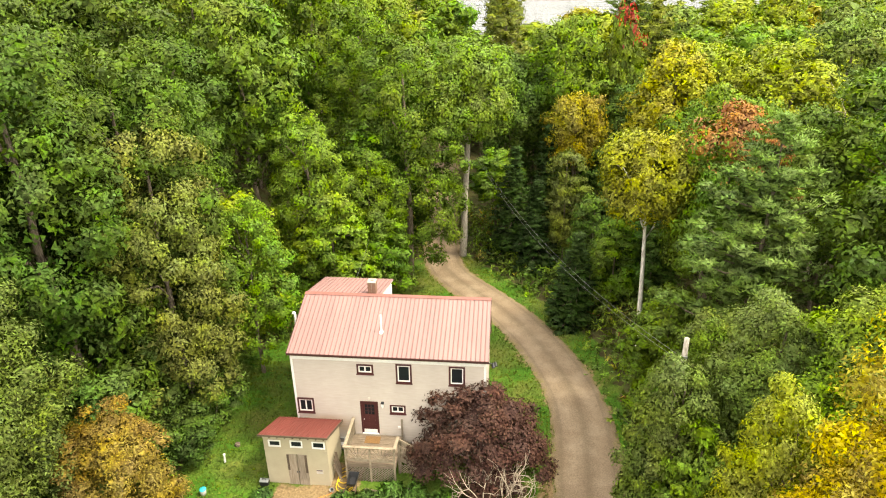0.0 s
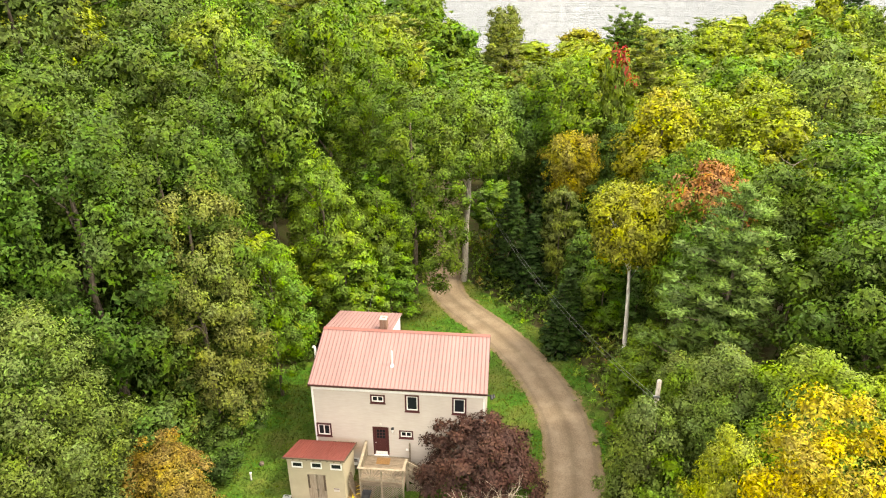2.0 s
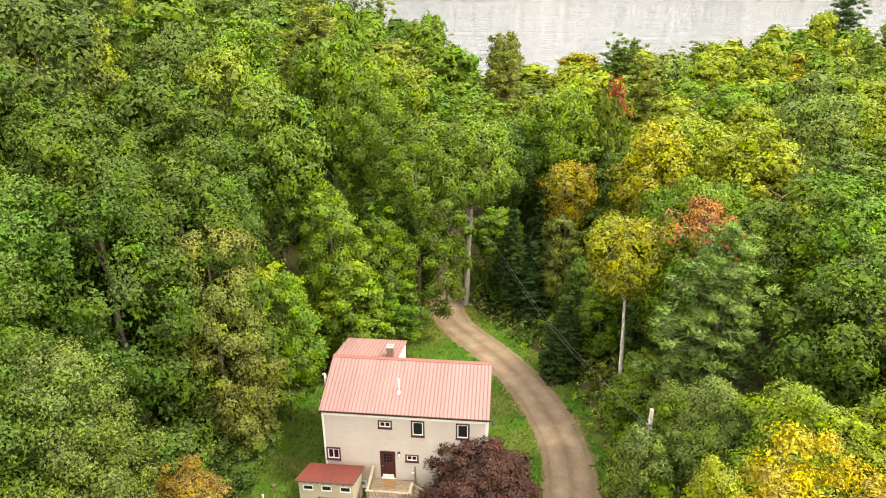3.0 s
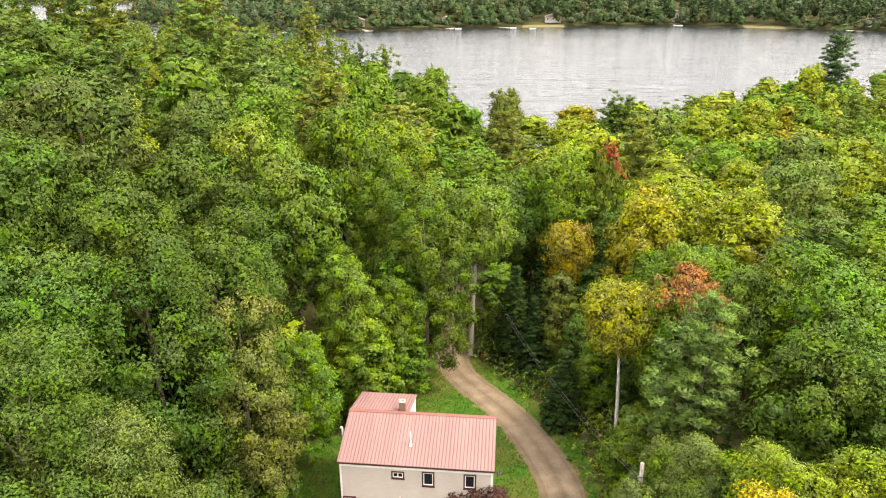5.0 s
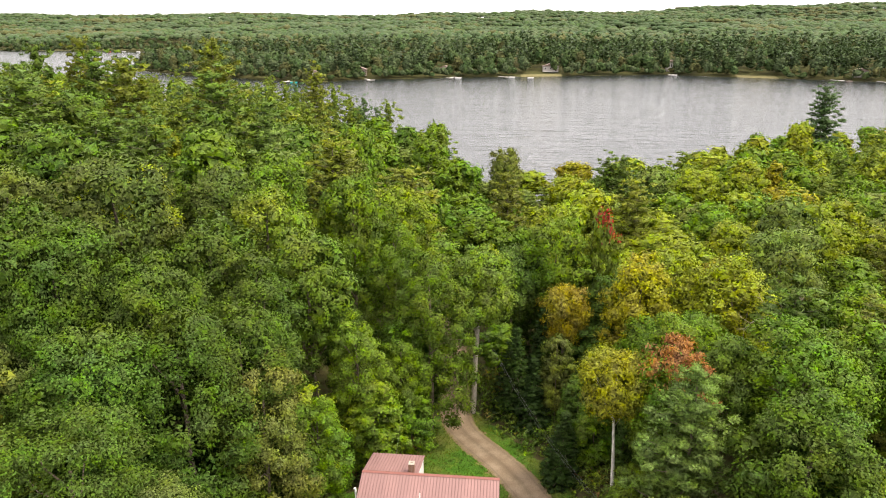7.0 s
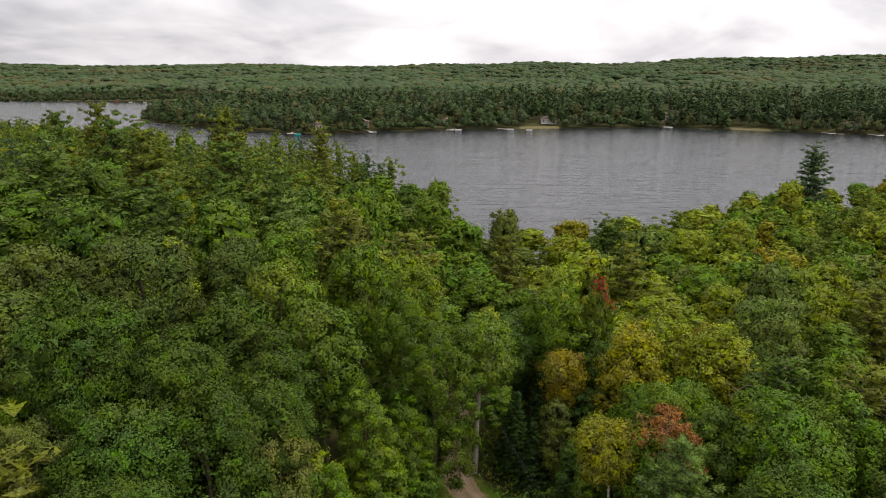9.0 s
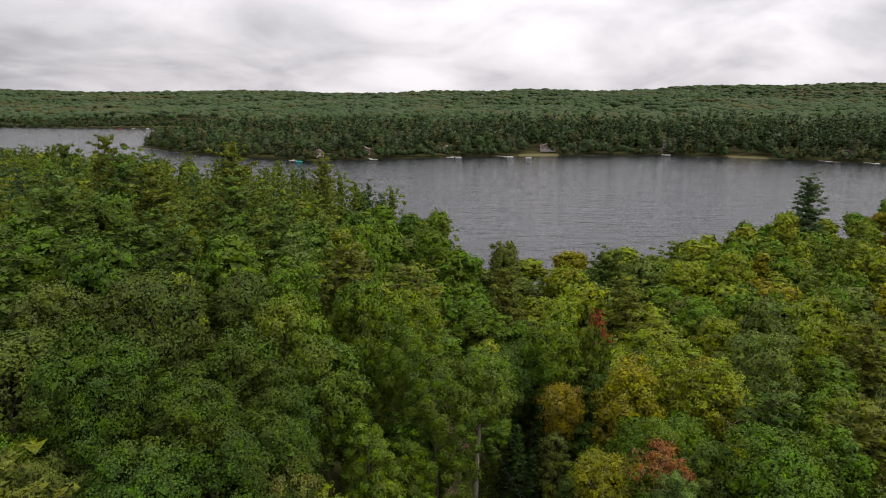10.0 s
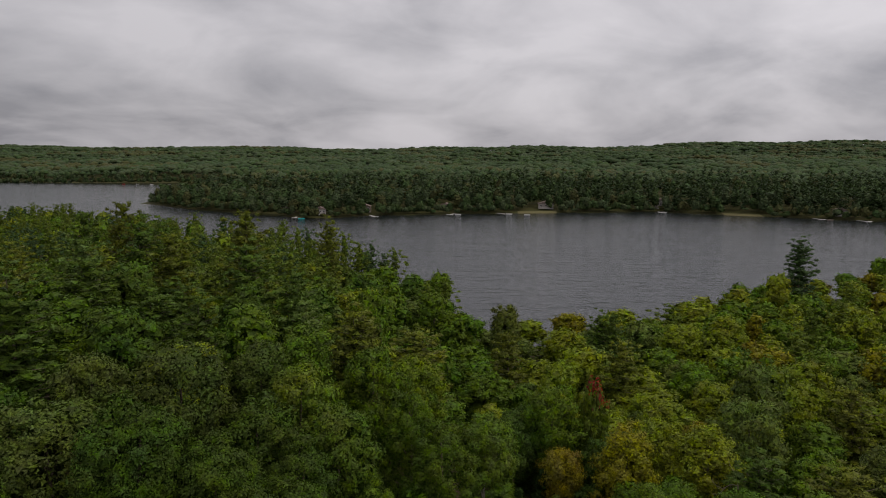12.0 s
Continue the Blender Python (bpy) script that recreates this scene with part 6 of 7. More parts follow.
def build_deck():
    d = thing("deck", "small weathered wooden deck with sunburst rail panels and lattice skirt", "deck")
    x0, x1, y0, y1, z = -6.95, -4.45, 24.86, 26.93, 1.55
    for i in range(15):
        a = y0 + i * 0.138
        bm = made(box, x0, x1, a, min(a + 0.13, y1), z - 0.035, z)
        part("plank", bm, M["deck"], d)
    for nm, b in (("rim_joist", (x0, x1, y0 - 0.04, y0 - 0.003, z - 0.26, z - 0.002)), ("rim_joist", (x1 + 0.003, x1 + 0.04, y0, y1, z - 0.26, z - 0.002)), ("rim_joist", (x0 - 0.04, x0 - 0.003, y0, y1, z - 0.26, z - 0.002))):
        part(nm, made(box, *b), M["deck"], d)
    g = 0.2
    for x, y, t in ((x0 + 0.02, y0 - 0.09, 2.62), (x1 - 0.02, y0 - 0.09, 2.66), ((x0 + x1) / 2, y0 - 0.09, 2.5), (x0 + 0.02, y1 - 0.06, 2.7), (x1 + 0.09, y1 - 0.1, 2.75), (x1 + 0.09, y0 + 0.62, 2.62)):
        part("post", soften(made(box, x - 0.045, x + 0.045, y - 0.045, y + 0.045, g, t), 0.006), M["rail"], d)
    for a, b in (((x0 - 0.1, y0 - 0.09, 2.63), (x1 + 0.12, y0 - 0.09, 2.63)), ((x0 + 0.02, y0 - 0.2, 2.66), (x0 + 0.02, y1, 2.66)), ((x1 + 0.02, y0 - 0.18, 2.69), (x1 + 0.08, y0 + 0.75, 2.69))):
        bm = bmesh.new()
        beam(bm, a, b, 0.15, 0.04)
        part("rail_cap", soften(bm, 0.008), M["rail"], d, "broad pale rail cap")
    for a, b in (((x0, y0 - 0.09, 1.76), (x1, y0 - 0.09, 1.76)), ((x0 + 0.02, y0, 1.8), (x0 + 0.02, y1, 1.8))):
        bm = bmesh.new()
        beam(bm, a, b, 0.04, 0.09)
        part("bottom_rail", bm, M["rail"], d)
    # sunburst panels
    for cx in (x0 + 0.66, x0 + 1.86):
        for k in range(11):
            ang = radians(8 + k * 16.4)
            ux, uz = math.cos(ang), math.sin(ang)
            r = min(0.56 / max(abs(ux), 1e-3), 0.80 / max(uz, 1e-3))
            bm = bmesh.new()
            beam(bm, (cx + 0.13 * ux, y0 - 0.09, 1.81 + 0.13 * uz), (cx + r * ux, y0 - 0.09, 1.81 + r * uz), 0.036, 0.02, (0, 1, 0))
            part("ray_slat", bm, M["rail"], d)
        bm = bmesh.new()
        prism(bm, [(cx + 0.17 * math.cos(a), 1.8 + 0.17 * math.sin(a)) for a in np.linspace(0, math.pi, 9)], "y", y0 - 0.115, y0 - 0.07)
        part("sun_disc", bm, M["rail"], d)
    for i in range(12):
        y = y0 + 0.1 + i * 0.165
        part("baluster", made(box, x0 + 0.0, x0 + 0.04, y, y + 0.08, 1.8, 2.64), M["rail"], d)
    part("skirt_board", made(box, x0, x1, y0 - 0.075, y0 - 0.045, 1.3, 1.56), M["deck"], d)
    lattice_panel(d, x0 + 0.06, (x0 + x1) / 2 - 0.05, y0 - 0.075, 0.3, 1.3)
    lattice_panel(d, (x0 + x1) / 2 + 0.05, x1 - 0.06, y0 - 0.075, 0.3, 1.3)
    # boards added on the left to keep light out from under the deck
    part("side_skirt", made(box, x0 - 0.03, x0 - 0.005, y0, y1 - 0.02, 0.2, 1.29), M["charred"], d, "dark boards added to shade the space below the deck")
    # stairs down to the right
    st = thing("stairs", "", "")
    del_keys(st)
    st.parent = d
    n = 6
    ya, yb = y0 + 0.72, y1 - 0.15
    for i in range(n):
        x = x1 + 0.08 + i * 0.28
        zz = z - 0.18 * (i + 1)
        part("tread", soften(made(box, x, x + 0.3, ya, yb, zz - 0.04, zz), 0.005), M["deck"], st)
    for y in (ya - 0.03, yb + 0.03):
        bm = bmesh.new()
        beam(bm, (x1 + 0.02, y, z - 0.2), (x1 + n * 0.28 + 0.1, y, z - 0.2 - 0.18 * n * 1.02), 0.04, 0.24)
        part("stringer", bm, M["rail"], st)
    for y in (ya - 0.06,):
        for zo in (1.05, 0.62, 0.25):
            bm = bmesh.new()
            beam(bm, (x1 + 0.05, y, z + zo), (x1 + n * 0.28 + 0.1, y, z + zo - 0.18 * n), 0.04, 0.13 if zo > 1 else 0.1)
            part("stair_rail", bm, M["rail"], st)
        for i in range(4):
            x = x1 + 0.15 + i * 0.5
            zz = z - 0.643 * (x - x1)
            part("stair_post", made(box, x - 0.04, x + 0.04, y + 0.025, y + 0.1, 0.25, zz + 1.05), M["rail"], st)
        for i in range(9):
            x = x1 + 0.2 + i * 0.18
            zz = z - 0.643 * (x - x1)
            part("baluster", made(box, x - 0.045, x + 0.045, y + 0.025, y + 0.045, zz + 0.12, zz + 0.98), M["rail"], st)
    # lattice below the stairs
    lattice_panel(st, x1 + 0.05, x1 + 0.95, ya - 0.1, 0.3, 0.95)
    mt = thing("door_mat", "brown coir mat lying in front of the door", "mat")
    part("mat", soften(made(box, -6.3, -5.5, 26.25, 26.78, z, z + 0.025), 0.008), M["mat"], mt)


build_deck()


# ---- shed ----
def build_shed():
    s = thing("shed", "cream painted plywood shed with a sloping red metal roof", "shed")
    x0, x1, y0, y1, g = -10.88, -7.7, 24.32, 26.72, 0.25
    top = 3.5
    wins = [(-10.62, -10.0, 2.83, 3.22), (-9.53, -8.91, 2.83, 3.25), (-8.43, -7.79, 2.82, 3.24)]
    holes = wins + [(-9.8, -8.76, 0.33, 2.38)]
    bm = bmesh.new()
    wall_core(bm, x0, x1, g, top, y0, y0 + 0.09, holes)
    part("front_wall", bm, M["shed"], s)
    side = [(y0 + 0.09, g), (y1, g), (y1, 2.42), (y0 + 0.09, top - 0.04)]
    for x in (x0, x1 - 0.09):
        part("side_wall", made(prism, side, "x", x, x + 0.09), M["shed"], s)
    part("back_wall", made(box, x0 + 0.09, x1 - 0.09, y1 - 0.09, y1, g, 2.42), M["shed"], s)
    part("floor", made(box, x0 + 0.09, x1 - 0.09, y0 + 0.09, y1 - 0.09, g, g + 0.05), M["plywood"], s)
    for a, b, c, d in wins:
        w = window_unit(s, "window", a, b, c, d, y0 - 0.005, "single", M["white"], M["white"], 0.04, 0.02)
        for o in list(w.children):
            if o.name.startswith("sill"):
                bpy.data.objects.remove(o)
    for a, b, p in ((-9.8, -9.29, "plywood"), (-9.27, -8.76, "plywood")):
        dr = part("door", made(box, a + 0.01, b - 0.005, y0 - 0.035, y0 + 0.02, 0.35, 2.36), M[p], s, "worn bare plywood door")
        edge = a + 0.01 if a < -9.5 else b - 0.13
        part("worn_strip", made(box, edge, edge + 0.12, y0 - 0.041, y0 - 0.036, 1.35 if a < -9.5 else 1.2, 2.35), M["charred"], dr)
        hx = -9.33 if a < -9.5 else -9.22
        part("door_pull", soften(made(box, hx - 0.015, hx + 0.015, y0 - 0.06, y0 - 0.036, 1.2, 1.32), 0.004), M["dark"], dr)
    bm = bmesh.new()
    for a, b, c, d in ((-9.86, -9.8, 0.33, 2.44), (-8.76, -8.7, 0.33, 2.44), (-9.8, -8.76, 2.38, 2.44)):
        box(bm, a, b, y0 - 0.02, y0 - 0.001, c, d)
    part("door_trim", bm, M["shed"], s)
    part("seam_trim", made(box, x0, x1, y0 - 0.012, y0 - 0.001, 2.62, 2.66), M["shed"], s)
    # notice beside the door: dark heading and pale bars
    sg = part("notice", made(box, -8.36, -8.02, y0 - 0.012, y0 - 0.002, 1.16, 1.42), M["cream"], s, "small notice with unreadable lines")
    part("notice_bar", made(box, -8.35, -8.03, y0 - 0.016, y0 - 0.0125, 1.34, 1.41), M["ink"], sg)
    for k in range(2):
        part("notice_bar", made(box, -8.33, -8.06, y0 - 0.016, y0 - 0.0125, 1.20 + k * 0.06, 1.225 + k * 0.06), M["galv"], sg)
    # roof on rafters
    ya, za, yb, zb = 24.02, 3.78, 26.95, 2.42
    rf = roof_slab(s, "shed_roof", x0 - 0.1, x1 + 0.16, ya, za, yb, zb, M["shed_roof"], rib=0.152, thick=0.03, label="red ribbed metal roof")
    for i in range(9):
        x = x0 + 0.05 + i * 0.385
        bm = bmesh.new()
        beam(bm, (x, ya + 0.05, za - 0.16), (x, yb - 0.05, zb - 0.16), 0.045, 0.11)
        part("rafter", bm, M["charred"], rf)
    part("drip_edge", made(box, x0 - 0.11, x1 + 0.17, ya - 0.03, ya - 0.002, za - 0.09, za + 0.01), M["charred"], rf)
    bm = bmesh.new()
    beam(bm, (x1 + 0.165, ya, za - 0.03), (x1 + 0.165, yb, zb - 0.03), 0.025, 0.12)
    part("rake_trim", bm, M["charred"], rf)
    # coloured clutter behind the third window
    ct = thing("storage_tub", "red plastic tub on the shed's shelf", "tub")
    v, f = tube_arrays([(-8.15, 24.72, 2.79), (-8.15, 24.72, 2.8), (-8.15, 24.72, 2.98), (-8.15, 24.72, 3.0)], [0.01, 0.14, 0.17, 0.175], 14)
    mesh_part("tub_body", v, f, M["red_plastic"], ct, smooth=True)
    sh = thing("shelf", "plain wooden shelf inside the shed", "shelf")
    part("board", soften(made(box, -10.7, -7.85, 24.5, 24.95, 2.75, 2.785), 0.004), M["plywood"], sh)
    for x in (-10.6, -9.3, -7.95):
        part("leg", made(box, x - 0.03, x + 0.03, 24.6, 24.66, 0.3, 2.75), M["plywood"], sh)


build_shed()

# ---- yard things ----
def gz(x, y):
    return float(ground(x, y))


def build_barrow():
    x, y = -6.52, 24.25
    z = gz(x, y)
    w = thing("wheelbarrow", "black wheelbarrow standing beside the deck", "wheelbarrow")
    bm = bmesh.new()
    lo = [(-0.16, -0.3), (0.16, -0.3), (0.19, 0.3), (-0.19, 0.3)]
    hi = [(-0.24, -0.45), (0.24, -0.45), (0.26, 0.4), (-0.26, 0.4)]
    a = [bm.verts.new((x + u, y + v, z + 0.42)) for u, v in lo]
    b = [bm.verts.new((x + u, y + v, z + 0.72)) for u, v in hi]
    c = [bm.verts.new((x + u * 0.95, y + v * 0.95, z + 0.71)) for u, v in hi]
    e = [bm.verts.new((x + u * 0.95, y + v * 0.95, z + 0.44)) for u, v in lo]
    bm.faces.new(a[::-1])
    bm.faces.new(e)
    for i in range(4):
        j = (i + 1) % 4
        bm.faces.new((a[i], a[j], b[j], b[i]))
        bm.faces.new((b[i], b[j], c[j], c[i]))
        bm.faces.new((c[i], c[j], e[j], e[i]))
    part("tray", bm, M["dark"], w)
    bm = bmesh.new()
    for s in (-1, 1):
        beam(bm, (x + s * 0.12, y + 0.6, z + 0.25), (x + s * 0.3, y - 0.9, z + 0.62), 0.035, 0.035)
        beam(bm, (x + s * 0.22, y - 0.2, z + 0.42), (x + s * 0.22, y - 0.35, z + 0.0), 0.03, 0.03)
    part("handles", bm, M["charred"], w)
    bm = bmesh.new()
    bmesh.ops.create_cone(bm, cap_ends=True, segments=16, radius1=0.2, radius2=0.2, depth=0.09, matrix=Matrix.Translation((x, y + 0.58, z + 0.2)) @ Matrix.Rotation(math.pi / 2, 4, "Y"))
    part("wheel", soften(bm, 0.02), M["dark"], w)


def build_hose():
    rng = np.random.default_rng(3)
    h = thing("garden_hose", "yellow garden hose lying in loose loops", "hose")
    t = np.linspace(0, 1, 150)
    x = -7.2 + 0.42 * np.cos(t * 19) * (0.6 + 0.4 * t) + 0.2 * t
    y = 25.2 + 0.5 * np.sin(t * 19) - 1.0 * t
    tail = np.linspace(0, 1, 40)
    x = np.r_[x, x[-1] - 0.9 * tail]
    y = np.r_[y, y[-1] - 1.4 * tail]
    z = ground(x, y) + 0.04 + 0.06 * np.abs(np.sin(np.linspace(0, 40, len(x))))
    v, f = tube_arrays(np.c_[x, y, z], np.full(len(x), 0.022), 5)
    mesh_part("hose_coil", v, f, M["hose"], h, smooth=True)


def build_small():
    # box-shaped fan case by the shed's corner
    z = gz(-11.05, 24.15)
    b = thing("tool_case", "black tool case with a grey handle on the grass", "case")
    part("case_body", soften(made(box, -11.3, -10.85, 24.0, 24.25, z, z + 0.26), 0.03), M["dark"], b)
    part("lid", soften(made(box, -11.31, -10.84, 23.99, 24.26, z + 0.262, z + 0.33), 0.015), M["galv"], b)
    bm = bmesh.new()
    for p, q in (((-11.17, 24.12, z + 0.33), (-11.17, 24.12, z + 0.4)), ((-11.17, 24.12, z + 0.4), (-10.98, 24.12, z + 0.4)), ((-10.98, 24.12, z + 0.4), (-10.98, 24.12, z + 0.33))):
        beam(bm, p, q, 0.025, 0.025)
    part("handle", bm, M["dark"], b)
    # white standpipe in the lawn
    z = gz(-13.7, 25.5)
    p = thing("standpipe", "short white plastic pipe standing in the lawn", "pipe")
    v, f = tube_arrays([(-13.7, 25.5, z - 0.1), (-13.68, 25.5, z + 0.5), (-13.67, 25.5, z + 0.56), (-13.67, 25.5, z + 0.58)], [0.055, 0.055, 0.075, 0.02], 10)
    mesh_part("pipe", v, f, M["white"], p, smooth=True)
    # white bucket at the edge of the grass
    z = gz(-13.9, 23.2)
    p = thing("bucket", "white plastic bucket with a blue lid on the grass", "bucket")
    v, f = tube_arrays([(-13.9, 23.2, z), (-13.9, 23.2, z + 0.02), (-13.9, 23.2, z + 0.36)], [0.02, 0.13, 0.16], 14)
    mesh_part("bucket_body", v, f, M["white"], p, smooth=True)
    v, f = tube_arrays([(-13.9, 23.2, z + 0.35), (-13.9, 23.2, z + 0.39), (-13.9, 23.2, z + 0.4)], [0.17, 0.17, 0.01], 14)
    mesh_part("lid", v, f, M["teal"], p)
    # brown boulder-like stump
    for nm, lab, cat, x, y, r, mat in (("tree_stump", "low cut tree stump in the lawn", "stump", -13.5, 26.8, 0.14, "bark"), ("flat_stone", "small dark stone under the red shrub", "stone", -3.6, 24.4, 0.22, "stone")):
        z = gz(x, y)
        v, f = tube_arrays([(x, y, z - 0.1), (x, y, z + 0.08), (x + 0.02, y, z + 0.16), (x + 0.02, y, z + 0.17)], [r * 1.25, r * 1.05, r, 0.01], 9)
        tagged(mesh_part(nm, v, f, M[mat]), lab, cat)
    # board lying before the deck
    z = gz(-5.2, 24.1)
    b = bmesh.new()
    beam(b, (-5.95, 24.2, z + 0.04), (-4.4, 23.95, z + 0.04), 0.1, 0.05)
    ob = part("lying_board", soften(b, 0.006), M["deck"], None)
    tagged(ob, "weathered plank lying on the grass before the deck", "plank")
    # small work lamp with an orange cord
    z = gz(-7.55, 23.95)
    p = thing("work_light", "small white work light with an orange cord", "lamp")
    v, f = tube_arrays([(-7.55, 23.95, z), (-7.55, 23.95, z + 0.05), (-7.55, 23.93, z + 0.12), (-7.55, 23.88, z + 0.2)], [0.09, 0.09, 0.04, 0.11], 10)
    mesh_part("lamp_body", v, f, M["galv"], p, smooth=True)
    t = np.linspace(0, 1, 30)
    x, y = -7.55 - 0.9 * t + 0.1 * np.sin(t * 9), 23.9 - 0.9 * t
    mesh_part("cord", *tube_arrays(np.c_[x, y, ground(x, y) + 0.03], np.full(30, 0.014), 5), M["orange"], p)
    # grey boards leaning on the shed's side
    b = thing("plank_stack", "weathered planks leaning on the shed wall", "planks")
    for i in range(4):
        bm = bmesh.new()
        y = 24.75 + i * 0.16
        beam(bm, (-7.25 - 0.03 * i, y, gz(-7.3, y)), (-7.6, y + 0.1, 1.35 + 0.12 * i), 0.12, 0.025, (0, 1, 0))
        part("plank", bm, M["deck"], b)
    bm = bmesh.new()
    bmesh.ops.create_icosphere(bm, subdivisions=2, radius=0.06, matrix=Matrix.Translation((0.9, 31.5, gz(0.9, 31.5) + 0.05)))
    ob = part("ball", bm, M["white"], None)
    tagged(ob, "small white ball on the grass beside the house", "ball")


build_barrow()
build_hose()
build_small()


# ---- shrubs ----
def build_red_shrub():
    rng = np.random.default_rng(7)
    cx, cy, g = -0.2, 25.9, gz(-0.2, 25.9)
    s = thing("purple_leaf_shrub", "large rounded shrub with dark red-purple leaves by the house", "shrub", at=(cx, cy, g))
    limbs = []
    n = 90
    u = (np.arange(n) + 0.5) / n
    az = np.arange(n) * 2.39996 + rng.normal(0, 0.3, n)
    el = np.arcsin(u)
    rr = rng.uniform(0.66, 0.97, n)
    c = np.c_[3.55 * np.cos(el) * np.cos(az) * rr, 2.9 * np.cos(el) * np.sin(az) * rr, 0.55 + 4.6 * np.sin(el) * rr]
    c[:, 0] += 0.5 * rng.normal(size=n) * 0.4
    for i in range(0, n, 3):
        p, r = bough(rng, (rng.normal(0, 0.3), rng.normal(0, 0.3), -0.1), c[i], 0.06, 7)
        limbs.append(tube_arrays(p, r, 5))
    mesh_part("stems", *join_arrays(limbs), M["bark"], s, smooth=True)
    size = rng.uniform(0.42, 0.75, (n, 1)) * np.array([1.1, 1.1, 0.75])
    crown = broad_leaves(rng, c, size, unit(c * np.array([1, 1, 0.8])), 1.9, 130, 0.15, 0.10, 2, 1.3)
    leaf_part("crown", *crown, leaf("purple_leaves", (0.058, 0.031, 0.022), 0.45, 0.1, 0.15), s)


def twigs(rng, base, direction, length, depth, out):
    """A bare branch that forks again and again."""
    n = 4
    p = [np.array(base, float)]
    d = np.array(direction, float)
    for _ in range(n):
        d = unit(d + rng.normal(0, 0.16, 3))
        p.append(p[-1] + d * length / n)
    r0 = 0.008 + 0.011 * depth
    out.append(tube_arrays(np.array(p), np.linspace(r0, r0 * 0.6, n + 1), 4))
    if depth > 0:
        for _ in range(3):
            k = rng.integers(2, n + 1)
            twigs(rng, p[k], unit(d + rng.normal(0, 0.55, 3) + np.array([0, 0, 0.1])), length * rng.uniform(0.55, 0.8), depth - 1, out)


def build_dead_shrub():
    rng = np.random.default_rng(17)
    cx, cy = 0.75, 23.0
    g = gz(cx, cy)
    out = []
    for k in range(7):
        a = k * 0.9 + rng.normal(0, 0.2)
        twigs(rng, (cx + 0.1 * math.cos(a), cy + 0.1 * math.sin(a), g - 0.05), unit(np.array([math.cos(a) * 0.5, math.sin(a) * 0.4, 1.0])), 1.75, 3, out)
    v, f = join_arrays(out)
    tagged(mesh_part("bare_shrub", v, f, M["twig"], smooth=True), "dead leafless shrub with bleached grey twigs", "shrub")


def build_green_shrubs():
    rng = np.random.default_rng(27)
    lm = leaf("shrub_leaves", (0.045, 0.10, 0.018))
    for x, y, r, h in ((-1.6, 23.3, 0.9, 0.9), (-3.3, 24.0, 0.7, 0.6), (-5.3, 23.2, 0.8, 0.45), (-10.9, 23.2, 0.6, 0.4), (-4.6, 24.1, 0.8, 0.5), (-5.9, 23.4, 0.7, 0.35), (-2.4, 23.0, 1.0, 0.8), (-6.9, 23.3, 0.6, 0.4), (-0.9, 22.8, 0.9, 0.9), (-3.9, 22.9, 0.9, 0.5), (-9.0, 36.2, 1.0, 1.2), (-3.6, 36.4, 0.8, 0.8)):
        n = 160
        d = unit(rng.normal(size=(n, 3)))
        d[:, 2] = np.abs(d[:, 2])
        pos = d * np.array([r, r, h]) * rng.uniform(0.4, 1, (n, 1)) + np.array([x, y, gz(x, y) + 0.05])
        tagged(leaf_part("low_shrub", *sprays(rng, pos, unit(d + np.array([0, 0, 0.5])), 5, 0.2, 0.12, (-0.3, 0.4)), lm), "low green leafy shrub in the grass", "shrub", "low shrubs in the yard")


build_red_shrub()
build_dead_shrub()
build_green_shrubs()


# ---- pole, cables, snag ----
def build_pole():
    x, y = 8.25, 23.6
    p = thing("utility_pole", "weathered grey wooden utility pole among the trees", "pole")
    v, f = tube_arrays([(x + 0.2, y, gz(x, y) - 0.5), (x + 0.1, y, 5), (x, y, 10.55), (x, y, 10.58)], [0.15, 0.13, 0.105, 0.01], 10)
    mesh_part("shaft", v, f, M["pole"], p, smooth=True)
    bm = bmesh.new()
    beam(bm, (x - 0.2, y - 0.14, 9.7), (x + 0.1, y - 0.14, 9.7), 0.05, 0.09)
    part("bracket", bm, M["galv"], p)
    for k, z in enumerate((9.62, 9.4)):
        ob = cable("power_cable", sag((x - 0.1, y, z), (-2.0, 58.0, 6.9 - 0.3 * k), 1.5 + 0.12 * k, 40), 0.005, M["cable"])
        tagged(ob, "thin grey overhead cable crossing the driveway", "cable", "overhead cables")
    ob = cable("power_cable", sag((-9.4, 46.0, 4.9), (-8.2, 34.95, 6.5), 0.3, 30), 0.005, M["cable"])
    tagged(ob, "thin grey overhead cable running down to the house", "cable", "overhead cables")
    for x, y, s in ((26.6, 50.0, 5), (24.6, 49.2, 9)):
        rng = np.random.default_rng(s)
        out = []
        g = gz(x, y)
        trunk = np.c_[x + np.cumsum(rng.normal(0, 0.12, 8)), y + np.cumsum(rng.normal(0, 0.12, 8)), np.linspace(g - 0.3, 13.2, 8)]
        out.append(tube_arrays(trunk, np.linspace(0.2, 0.06, 8), 6))
        for k in (5, 6, 7, 7):
            twigs(rng, trunk[k], unit(rng.normal(0, 0.8, 3) + np.array([0, 0, 0.7])), 1.7, 2, out)
        tagged(mesh_part("dead_tree", *join_arrays(out), M["twig"], smooth=True), "bleached dead tree standing in the wood", "tree")


build_pole()


